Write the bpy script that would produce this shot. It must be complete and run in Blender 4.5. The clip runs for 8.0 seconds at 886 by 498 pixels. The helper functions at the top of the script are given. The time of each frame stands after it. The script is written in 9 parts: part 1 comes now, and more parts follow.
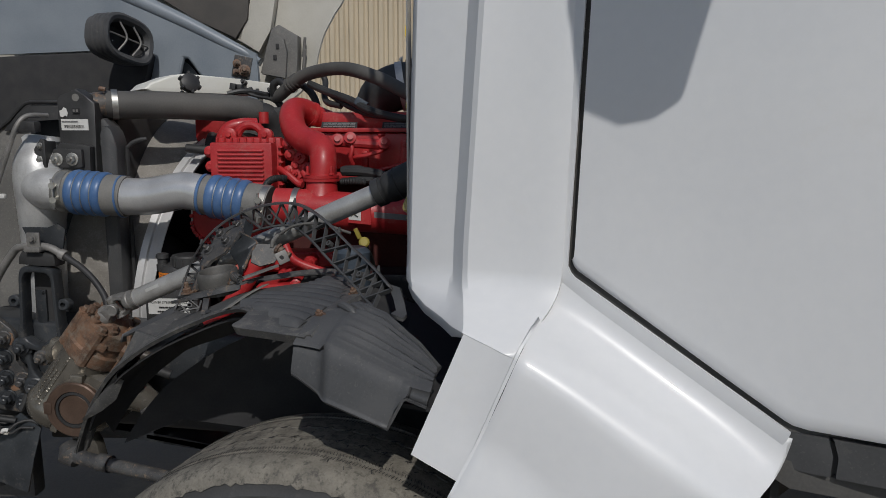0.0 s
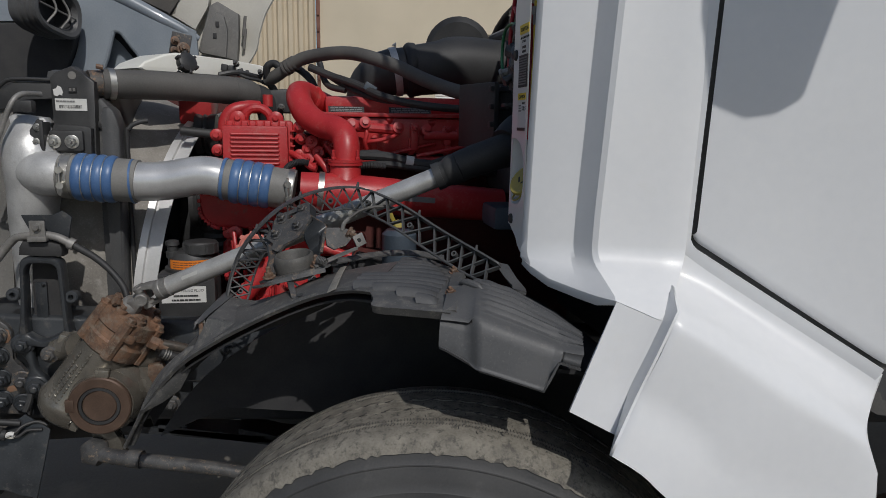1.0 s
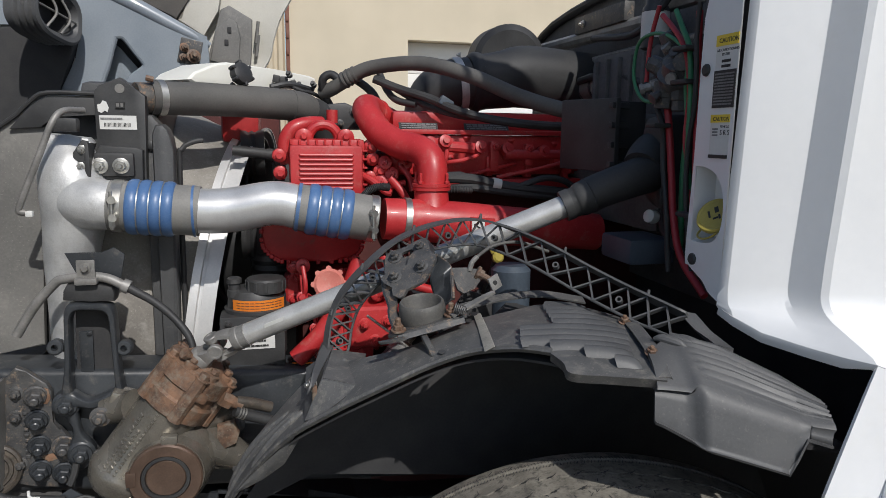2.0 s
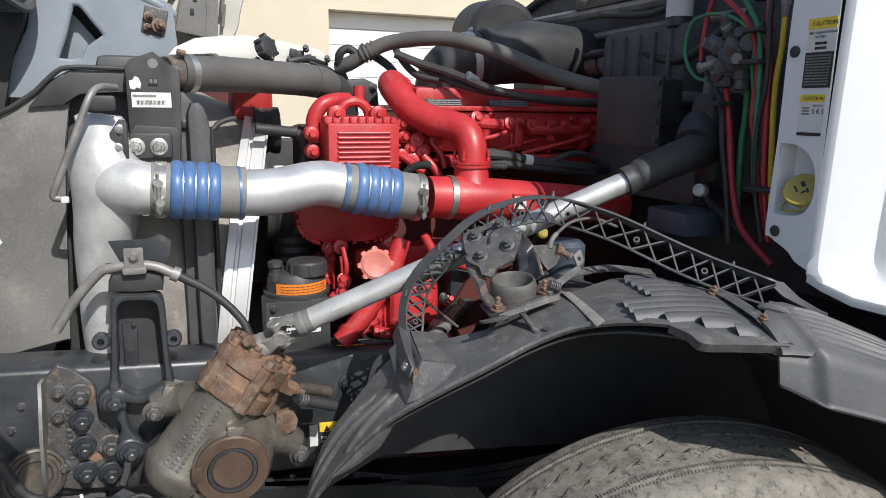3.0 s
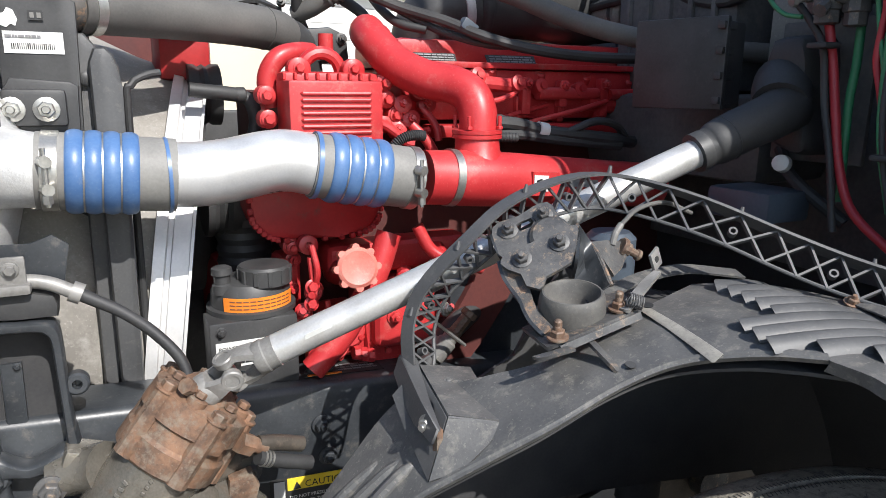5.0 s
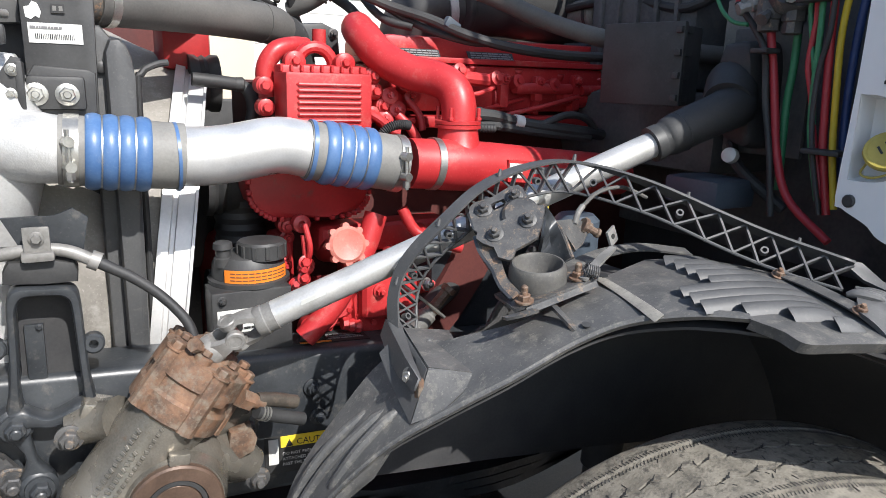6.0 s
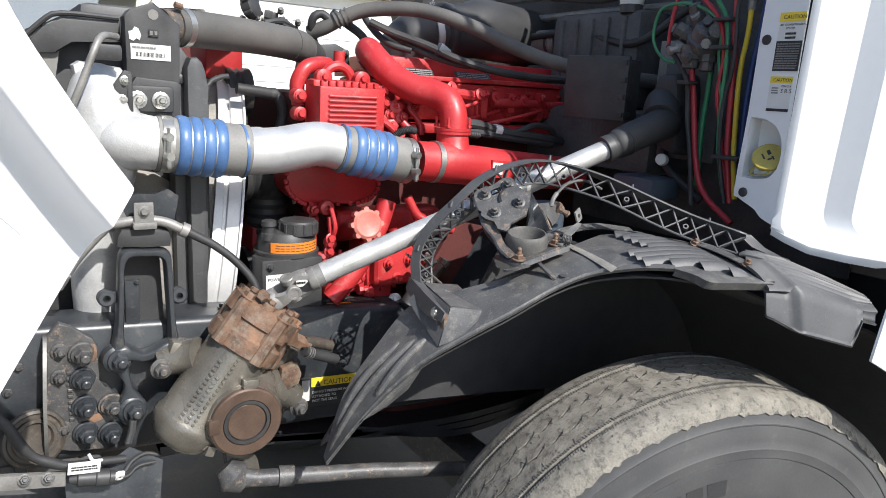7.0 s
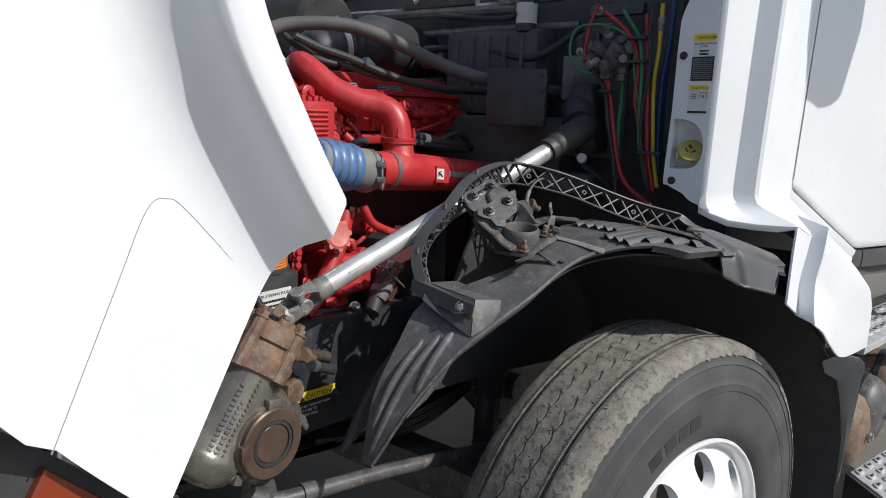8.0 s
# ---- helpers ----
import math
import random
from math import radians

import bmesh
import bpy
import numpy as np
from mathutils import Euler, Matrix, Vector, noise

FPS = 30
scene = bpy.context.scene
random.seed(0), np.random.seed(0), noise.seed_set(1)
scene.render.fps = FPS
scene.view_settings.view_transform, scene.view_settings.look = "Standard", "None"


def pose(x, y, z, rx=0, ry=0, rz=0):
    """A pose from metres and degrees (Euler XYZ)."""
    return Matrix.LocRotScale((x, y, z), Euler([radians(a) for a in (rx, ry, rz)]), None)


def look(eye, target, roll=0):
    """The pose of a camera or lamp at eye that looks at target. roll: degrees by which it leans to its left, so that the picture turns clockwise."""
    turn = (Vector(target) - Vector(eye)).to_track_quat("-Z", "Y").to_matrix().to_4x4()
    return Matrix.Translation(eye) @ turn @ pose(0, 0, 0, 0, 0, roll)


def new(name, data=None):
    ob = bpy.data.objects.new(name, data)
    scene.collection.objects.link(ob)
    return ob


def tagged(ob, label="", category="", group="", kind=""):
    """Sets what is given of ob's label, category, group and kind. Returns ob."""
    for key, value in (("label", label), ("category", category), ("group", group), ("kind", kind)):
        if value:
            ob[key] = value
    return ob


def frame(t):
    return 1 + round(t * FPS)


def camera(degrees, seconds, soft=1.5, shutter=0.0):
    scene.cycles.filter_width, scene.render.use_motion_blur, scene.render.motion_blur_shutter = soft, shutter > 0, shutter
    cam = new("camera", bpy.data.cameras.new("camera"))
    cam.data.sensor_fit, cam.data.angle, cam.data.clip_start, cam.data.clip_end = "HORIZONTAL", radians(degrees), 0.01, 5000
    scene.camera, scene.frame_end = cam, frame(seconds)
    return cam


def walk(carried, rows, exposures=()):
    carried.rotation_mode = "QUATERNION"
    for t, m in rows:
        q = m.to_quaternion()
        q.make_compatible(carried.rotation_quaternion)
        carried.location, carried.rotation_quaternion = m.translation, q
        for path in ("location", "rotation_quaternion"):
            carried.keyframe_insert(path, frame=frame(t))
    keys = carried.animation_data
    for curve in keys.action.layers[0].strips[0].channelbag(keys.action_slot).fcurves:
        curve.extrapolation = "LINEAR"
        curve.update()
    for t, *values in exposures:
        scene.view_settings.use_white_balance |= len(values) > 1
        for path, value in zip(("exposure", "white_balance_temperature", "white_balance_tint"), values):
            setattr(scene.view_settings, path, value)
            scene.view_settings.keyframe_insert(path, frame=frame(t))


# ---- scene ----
cam = camera(66.1, 8.0, soft=0.85)
PATH = [
    (0, (0.039, 0.015, 1.552), (-0.011, 1.989, 1.24), 0.2),
    (0.5, (-0.194, -0.066, 1.554), (0.008, 1.897, 1.229), -0.4),
    (1, (-0.377, -0.035, 1.555), (-0.024, 1.901, 1.199), 0.9),
    (1.5, (-0.54, 0.135, 1.572), (-0.082, 2.05, 1.222), 0.3),
    (2, (-0.664, 0.225, 1.579), (-0.181, 2.136, 1.244), 0.8),
    (2.2, (-0.734, 0.252, 1.581), (-0.195, 2.147, 1.242), 1.4),
    (3.3, (-0.972, 0.367, 1.587), (-0.206, 2.165, 1.165), 0.5),
    (3.5, (-0.972, 0.424, 1.571), (-0.19, 2.217, 1.153), 0.7),
    (4, (-0.934, 0.586, 1.551), (-0.121, 2.357, 1.096), 0.5),
    (5.3, (-0.907, 0.682, 1.532), (-0.017, 2.413, 1.073), 0.6),
    (5.5, (-0.91, 0.663, 1.532), (-0.014, 2.388, 1.065), 0.7),
    (6, (-0.959, 0.579, 1.536), (-0.038, 2.29, 1.061), 1.6),
    (6.5, (-1.092, 0.411, 1.551), (-0.092, 2.079, 1.083), 2.6),
    (7, (-1.237, 0.353, 1.551), (-0.16, 1.976, 1.1), 3.3),
    (7.5, (-1.422, 0.491, 1.519), (-0.146, 1.955, 1.042), 2.2),
    (7.8, (-1.514, 0.604, 1.515), (-0.026, 1.871, 1.087), 1.5),
    (8, (-1.628, 0.59, 1.525), (-0.06, 1.77, 1.14), 2.0),
]
walk(cam, [(t, look(eye, target, roll)) for t, eye, target, roll in PATH],
     exposures=[(0, -1.05), (1.0, -0.97), (1.5, -0.68), (2.0, -0.3), (2.2, -0.2), (3.3, 0.42), (5.5, 0.75), (6.5, 0.78), (7.0, 0.74), (7.5, 0.42), (8.0, 0.04)])

# ---- light ----
SUN = Vector((0.2, -1.0, 0.97)).normalized()
world = bpy.data.worlds.new("sky")
world.use_nodes = True
scene.world = world
sky = world.node_tree.nodes.new("ShaderNodeTexSky")
sky.sky_type, sky.sun_disc = "NISHITA", False
sky.sun_elevation = math.asin(SUN.z)
sky.sun_rotation = math.atan2(SUN.x, SUN.y)
world.node_tree.links.new(sky.outputs[0], world.node_tree.nodes["Background"].inputs[0])
world.node_tree.nodes["Background"].inputs[1].default_value = 0.13
sun = new("sun", bpy.data.lights.new("sun", "SUN"))
sun.data.energy, sun.data.angle, sun.data.color = 4.0, radians(0.53), (1.0, 0.975, 0.94)
sun.matrix_world = look(SUN * 50, (0, 0, 0))


# ---- materials ----
def mat(name, a, b, rough=0.5, metal=0.0, scale=8.0, fine=150.0, bump=0.1, coat=0.0, dust=None, amount=0.5, spread=0.12):
    """a and b mottled at two sizes; dust: a third colour in patches."""
    m = bpy.data.materials.new(name)
    m.use_nodes = True
    n, l = m.node_tree.nodes, m.node_tree.links
    p = n["Principled BSDF"]
    where = n.new("ShaderNodeTexCoord")
    big, small = n.new("ShaderNodeTexNoise"), n.new("ShaderNodeTexNoise")
    for node, s, d in ((big, scale, 5.0), (small, fine, 3.0)):
        node.inputs["Scale"].default_value, node.inputs["Detail"].default_value = s, d
        l.new(where.outputs["Object"], node.inputs["Vector"])
    blend = n.new("ShaderNodeMath")
    blend.operation, blend.inputs[2].default_value = "MULTIPLY_ADD", 0.0
    blend.inputs[1].default_value = 0.35
    l.new(small.outputs["Fac"], blend.inputs[0])
    l.new(big.outputs["Fac"], blend.inputs[2])
    ramp = n.new("ShaderNodeValToRGB")
    ramp.color_ramp.elements[0].position, ramp.color_ramp.elements[1].position = 0.5, 0.85
    ramp.color_ramp.elements[0].color, ramp.color_ramp.elements[1].color = (*a, 1), (*b, 1)
    l.new(blend.outputs[0], ramp.inputs[0])
    colour = ramp.outputs["Color"]
    if dust:
        third = n.new("ShaderNodeTexNoise")
        third.inputs["Scale"].default_value, third.inputs["Detail"].default_value = scale * 2.3, 8.0
        third.inputs["Roughness"].default_value = 0.7
        l.new(where.outputs["Object"], third.inputs["Vector"])
        span = n.new("ShaderNodeMapRange")
        span.inputs["From Min"].default_value = 0.62 - 0.3 * amount
        span.inputs["From Max"].default_value = 0.62 - 0.3 * amount + spread
        l.new(third.outputs["Fac"], span.inputs["Value"])
        mix = n.new("ShaderNodeMix")
        mix.data_type = "RGBA"
        l.new(span.outputs[0], mix.inputs["Factor"])
        l.new(colour, mix.inputs["A"])
        mix.inputs["B"].default_value = (*dust, 1)
        colour = mix.outputs["Result"]
        # fine specks of grit
        grit = n.new("ShaderNodeTexNoise")
        grit.inputs["Scale"].default_value, grit.inputs["Detail"].default_value = 230.0, 2.5
        l.new(where.outputs["Object"], grit.inputs["Vector"])
        cut = n.new("ShaderNodeMapRange")
        cut.inputs["From Min"].default_value, cut.inputs["From Max"].default_value = 0.645, 0.685
        cut.inputs["To Max"].default_value = min(0.4, 1.1 * amount)
        l.new(grit.outputs["Fac"], cut.inputs["Value"])
        speck = n.new("ShaderNodeMix")
        speck.data_type = "RGBA"
        l.new(cut.outputs[0], speck.inputs["Factor"])
        l.new(colour, speck.inputs["A"])
        speck.inputs["B"].default_value = (*[min(0.9, c * 1.25) for c in dust], 1)
        colour = speck.outputs["Result"]
    l.new(colour, p.inputs["Base Color"])
    vary = n.new("ShaderNodeMapRange")
    vary.inputs["To Min"].default_value, vary.inputs["To Max"].default_value = max(0.03, rough * 0.75), min(1, rough * 1.25)
    l.new(big.outputs["Fac"], vary.inputs["Value"])
    l.new(vary.outputs[0], p.inputs["Roughness"])
    p.inputs["Metallic"].default_value, p.inputs["Coat Weight"].default_value = metal, coat
    p.inputs["Coat Roughness"].default_value = 0.06
    if bump:
        relief = n.new("ShaderNodeBump")
        relief.inputs["Strength"].default_value, relief.inputs["Distance"].default_value = bump, 0.002
        l.new(blend.outputs[0], relief.inputs["Height"])
        l.new(relief.outputs[0], p.inputs["Normal"])
    return m


WHITE = mat("white_paint", (0.715, 0.722, 0.73), (0.765, 0.768, 0.77), 0.36, 0, 3, 60, 0.008, 0.25, (0.70, 0.69, 0.66), 0.05, 0.3)
RED = mat("red_engine_paint", (0.40, 0.020, 0.024), (0.50, 0.036, 0.038), 0.42, 0, 12, 160, 0.2, 0.06, (0.44, 0.13, 0.11), 0.22, 0.2)
FADEDRED = mat("faded_red_plastic", (0.50, 0.13, 0.10), (0.58, 0.19, 0.15), 0.5, 0, 20, 220, 0.1, 0, (0.55, 0.30, 0.25), 0.2, 0.3)
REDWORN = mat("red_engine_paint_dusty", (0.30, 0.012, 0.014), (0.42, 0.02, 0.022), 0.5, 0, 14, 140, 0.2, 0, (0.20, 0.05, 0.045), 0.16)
BLACK = mat("black_plastic", (0.030, 0.030, 0.031), (0.050, 0.050, 0.050), 0.5, 0, 18, 240, 0.12, 0, (0.10, 0.097, 0.092), 0.06, 0.3)
VOID = mat("deep_black_plastic_and_shade", (0.028, 0.028, 0.030), (0.048, 0.047, 0.047), 0.8, 0, 18, 200, 0.1)
LINER = mat("grey_black_plastic_dusty", (0.060, 0.061, 0.063), (0.085, 0.085, 0.086), 0.52, 0, 14, 260, 0.15, 0, (0.16, 0.152, 0.14), 0.16, 0.3)
LINERDIRT = mat("plastic_dirty", (0.065, 0.065, 0.065), (0.105, 0.103, 0.10), 0.52, 0, 22, 300, 0.35, 0, (0.20, 0.188, 0.165), 0.3, 0.22)
FRAME = mat("dark_chassis_paint", (0.022, 0.025, 0.029), (0.042, 0.046, 0.051), 0.36, 0, 14, 180, 0.2, 0, (0.12, 0.112, 0.10), 0.16, 0.2)
FRAMERUST = mat("chassis_paint_worn", (0.05, 0.05, 0.052), (0.10, 0.098, 0.095), 0.48, 0.1, 30, 260, 0.45, 0, (0.24, 0.18, 0.13), 0.22, 0.12)
RUSTPAINT = mat("paint_flaking_to_rust", (0.06, 0.057, 0.054), (0.11, 0.10, 0.09), 0.55, 0.05, 40, 260, 0.6, 0, (0.22, 0.14, 0.09), 0.42, 0.10)
CUP = mat("scuffed_grey_rubber", (0.07, 0.067, 0.063), (0.115, 0.11, 0.10), 0.6, 0, 22, 240, 0.3, 0, (0.16, 0.14, 0.12), 0.2, 0.25)
HOSE = mat("grey_rubber", (0.075, 0.072, 0.068), (0.115, 0.110, 0.102), 0.7, 0, 10, 260, 0.12)
DARKHOSE = mat("black_rubber", (0.022, 0.022, 0.023), (0.042, 0.042, 0.042), 0.6, 0, 12, 240, 0.1)
ALU = mat("cast_aluminium", (0.50, 0.50, 0.495), (0.66, 0.66, 0.65), 0.42, 0.4, 24, 300, 0.5, 0, (0.40, 0.39, 0.37), 0.18, 0.3)
TUBE = mat("brushed_aluminium_tube", (0.54, 0.54, 0.54), (0.68, 0.68, 0.675), 0.3, 0.55, 16, 340, 0.05)
STEEL = mat("zinc_steel", (0.35, 0.34, 0.32), (0.55, 0.54, 0.5), 0.38, 0.85, 30, 300, 0.1)
SHAFT = mat("bare_steel_shaft", (0.46, 0.45, 0.43), (0.62, 0.61, 0.59), 0.32, 0.5, 20, 300, 0.08)
GREYMETAL = mat("dull_grey_metal", (0.17, 0.165, 0.155), (0.28, 0.27, 0.255), 0.48, 0.25, 24, 240, 0.22)
BLUE = mat("blue_silicone", (0.055, 0.125, 0.28), (0.095, 0.18, 0.345), 0.36, 0, 20, 240, 0.06, 0, (0.20, 0.24, 0.30), 0.12, 0.3)
SILICONE = mat("grey_silicone", (0.16, 0.155, 0.145), (0.23, 0.225, 0.21), 0.6, 0, 18, 260, 0.08)
RUST = mat("rusty_iron", (0.085, 0.055, 0.040), (0.235, 0.130, 0.078), 0.62, 0.1, 26, 200, 0.8, 0, (0.20, 0.168, 0.130), 0.48, 0.20)
RUSTRING = mat("brown_rust_ring", (0.095, 0.062, 0.046), (0.15, 0.098, 0.072), 0.38, 0.35, 24, 280, 0.25, 0, (0.10, 0.07, 0.055), 0.25, 0.2)
CASTING = mat("oily_grey_casting", (0.15, 0.138, 0.118), (0.26, 0.24, 0.205), 0.26, 0.55, 18, 280, 0.4, 0, (0.21, 0.135, 0.09), 0.10, 0.2)
TREAD = mat("dusty_tyre_tread", (0.155, 0.142, 0.118), (0.245, 0.226, 0.188), 0.9, 0, 30, 240, 1.3, 0, (0.095, 0.088, 0.076), 0.40, 0.12)
WALLRUB = mat("tyre_sidewall", (0.046, 0.046, 0.047), (0.070, 0.069, 0.068), 0.66, 0, 9, 260, 0.03, 0, (0.12, 0.116, 0.11), 0.05, 0.3)
RIM = mat("polished_aluminium_wheel", (0.80, 0.80, 0.81), (0.88, 0.88, 0.88), 0.30, 0.3, 10, 300, 0.03)
CREAM = mat("cream_translucent_plastic", (0.78, 0.77, 0.70), (0.84, 0.83, 0.78), 0.4, 0, 6, 120, 0.03)
HOODIN = mat("grey_hood_lining", (0.20, 0.232, 0.265), (0.26, 0.292, 0.325), 0.42, 0, 5, 160, 0.05, 0.2)
HORN = mat("brown_black_enamel", (0.05, 0.043, 0.036), (0.09, 0.076, 0.062), 0.45, 0.1, 24, 220, 0.2, 0, (0.14, 0.11, 0.085), 0.25, 0.2)
HOODPAD = mat("brown_grey_padding", (0.07, 0.065, 0.06), (0.11, 0.10, 0.09), 0.85, 0, 8, 260, 0.4)
SHIELD = mat("grey_plastic_shield", (0.13, 0.127, 0.12), (0.20, 0.193, 0.18), 0.6, 0, 6, 180, 0.12, 0, (0.30, 0.285, 0.255), 0.25, 0.35)
WORNSTRIP = mat("pale_scuffed_plastic", (0.19, 0.18, 0.16), (0.30, 0.285, 0.25), 0.6, 0, 30, 260, 0.2, 0, (0.12, 0.115, 0.105), 0.3, 0.2)
EDGEGREY = mat("pale_grey_plastic", (0.20, 0.20, 0.20), (0.26, 0.26, 0.255), 0.55, 0, 8, 180, 0.1)
SHROUD = mat("dusty_fan_shroud", (0.20, 0.185, 0.165), (0.30, 0.28, 0.25), 0.65, 0, 12, 220, 0.14, 0, (0.42, 0.40, 0.37), 0.25, 0.3)
EDGEMETAL = mat("pale_aluminium_band", (0.58, 0.58, 0.575), (0.7, 0.69, 0.68), 0.4, 0.3, 10, 200, 0.06)
PAPER = mat("white_label", (0.60, 0.60, 0.575), (0.68, 0.675, 0.65), 0.55, 0, 20, 200, 0.01)
INK = mat("black_print", (0.015, 0.015, 0.015), (0.03, 0.03, 0.03), 0.6, 0, 20, 200, 0)
GREYINK = mat("grey_print", (0.16, 0.16, 0.16), (0.22, 0.22, 0.22), 0.6, 0, 20, 200, 0)
ORANGE = mat("orange_label", (0.75, 0.20, 0.02), (0.8, 0.25, 0.03), 0.5, 0, 20, 200, 0)
YELLOW = mat("yellow_label", (0.72, 0.52, 0.03), (0.78, 0.58, 0.05), 0.5, 0, 20, 200, 0)
YELLOWHOSE = mat("yellow_rubber", (0.50, 0.36, 0.02), (0.58, 0.43, 0.03), 0.45, 0, 14, 200, 0.05)
YELLOWCAP = mat("yellow_plastic", (0.31, 0.25, 0.05), (0.41, 0.33, 0.07), 0.3, 0, 14, 200, 0.05)
REDHOSE = mat("red_rubber", (0.33, 0.018, 0.028), (0.40, 0.03, 0.04), 0.45, 0, 14, 200, 0.05)
GREENHOSE = mat("green_rubber", (0.02, 0.16, 0.07), (0.04, 0.22, 0.1), 0.45, 0, 14, 200, 0.05)
BLUEHOSE = mat("navy_rubber", (0.01, 0.03, 0.12), (0.02, 0.05, 0.17), 0.45, 0, 14, 200, 0.05)
AMBER = mat("amber_lens", (0.16, 0.020, 0.006), (0.22, 0.034, 0.008), 0.2, 0, 20, 200, 0.02, 0.5)
SIDING = mat("tan_metal_siding", (0.50, 0.42, 0.30), (0.56, 0.47, 0.34), 0.55, 0, 1.5, 60, 0.05)
STUCCO = mat("tan_stucco", (0.55, 0.48, 0.36), (0.62, 0.54, 0.41), 0.9, 0, 1.2, 90, 0.3)
DOORWHITE = mat("white_steel_door", (0.74, 0.73, 0.70), (0.8, 0.79, 0.77), 0.5, 0, 1.5, 60, 0.03)
BROWN = mat("brown_trim", (0.13, 0.05, 0.03), (0.2, 0.08, 0.05), 0.6, 0, 5, 90, 0.1)
GROUND = mat("dusty_asphalt", (0.11, 0.10, 0.085), (0.17, 0.15, 0.125), 0.9, 0, 1.3, 90, 0.5, 0, (0.22, 0.19, 0.15), 0.3, 0.25)
FIREWALL = mat("dark_firewall_mat", (0.06, 0.06, 0.062), (0.125, 0.122, 0.12), 0.7, 0, 9, 120, 0.5, 0, (0.12, 0.105, 0.09), 0.2, 0.2)
# red oxide of the cross member, and engine red darkened to stand for shade
DARKRED = mat("red_oxide_and_shaded_red", (0.07, 0.016, 0.014), (0.11, 0.026, 0.021), 0.8, 0, 8, 150, 0.3)
CREAMWALL = mat("pale_moulded_panel", (0.50, 0.48, 0.42), (0.58, 0.56, 0.50), 0.6, 0, 6, 160, 0.08)
GREYBLUE = mat("blue_grey_canister", (0.045, 0.06, 0.08), (0.07, 0.09, 0.115), 0.5, 0, 14, 200, 0.05)


# ---- shaping ----
def V(*c):
    return Vector(c)


def smoothline(points, n=8):
    """A Catmull-Rom line through the points, n steps to each span."""
    p = [Vector(q) for q in points]
    p = [2 * p[0] - p[1]] + p + [2 * p[-1] - p[-2]]
    out = []
    for i in range(1, len(p) - 2):
        for k in range(n):
            t = k / n
            out.append(0.5 * (2 * p[i] + (p[i + 1] - p[i - 1]) * t + (2 * p[i - 1] - 5 * p[i] + 4 * p[i + 1] - p[i + 2]) * t * t
                              + (3 * p[i] - p[i - 1] - 3 * p[i + 1] + p[i + 2]) * t ** 3))
    return out + [p[-2]]


def tube(bm, points, radius, seg=14, caps=True, steps=0):
    """A round tube along points; radius: a number or one for each point. steps > 0 smooths the line first."""
    pts = [Vector(q) for q in points]
    rad = list(radius) if hasattr(radius, "__len__") else [radius] * len(pts)
    if steps:
        ends = smoothline([(r, 0, 0) for r in rad], steps)
        pts, rad = smoothline(pts, steps), [e.x for e in ends]
    rings, side = [], None
    for i, p in enumerate(pts):
        t = (pts[min(i + 1, len(pts) - 1)] - pts[max(i - 1, 0)]).normalized()
        if side is None:
            side = t.orthogonal().normalized()
        side = (side - t * side.dot(t)).normalized()
        up = t.cross(side)
        rings.append([bm.verts.new(p + rad[i] * (math.cos(a) * side + math.sin(a) * up)) for a in (math.tau * k / seg for k in range(seg))])
    for a, b in zip(rings, rings[1:]):
        for k in range(seg):
            bm.faces.new((a[k], a[(k + 1) % seg], b[(k + 1) % seg], b[k]))
    if caps:
        bm.faces.new(rings[0][::-1])
        bm.faces.new(rings[-1])
    return bm


def axes_for(d):
    z = Vector(d).normalized()
    x = z.orthogonal().normalized()
    return Matrix((x, z.cross(x), z)).transposed()


def lathe(bm, at, along, profile, seg=32, close=True):
    """Turns (distance along, radius) pairs round the axis at + along."""
    m, at = axes_for(along), Vector(at)
    rings = [[bm.verts.new(at + m @ V(r * math.cos(a), r * math.sin(a), h)) for a in (math.tau * k / seg for k in range(seg))] for h, r in profile]
    for a, b in zip(rings, rings[1:]):
        for k in range(seg):
            bm.faces.new((a[k], a[(k + 1) % seg], b[(k + 1) % seg], b[k]))
    if close:
        bm.faces.new(rings[0][::-1])
        bm.faces.new(rings[-1])
    return bm


def box(bm, centre, size, bevel=0.0, turn=None, segments=2):
    """A block with rounded edges; turn: a 3x3 turn."""
    made = bmesh.ops.create_cube(bm, size=1.0)["verts"]
    for v in made:
        v.co = V(v.co.x * size[0], v.co.y * size[1], v.co.z * size[2])
    if bevel:
        edges = list({e for v in made for e in v.link_edges})
        made = [v for v in bmesh.ops.bevel(bm, geom=edges, offset=bevel, segments=segments, profile=0.6, affect="EDGES")["verts"]]
        seen, todo = set(made), list(made)
        while todo:
            for e in todo.pop().link_edges:
                for w in e.verts:
                    if w not in seen:
                        seen.add(w)
                        todo.append(w)
        made = list(seen)
    for v in made:
        v.co = (turn @ v.co if turn else v.co) + Vector(centre)
    return bm


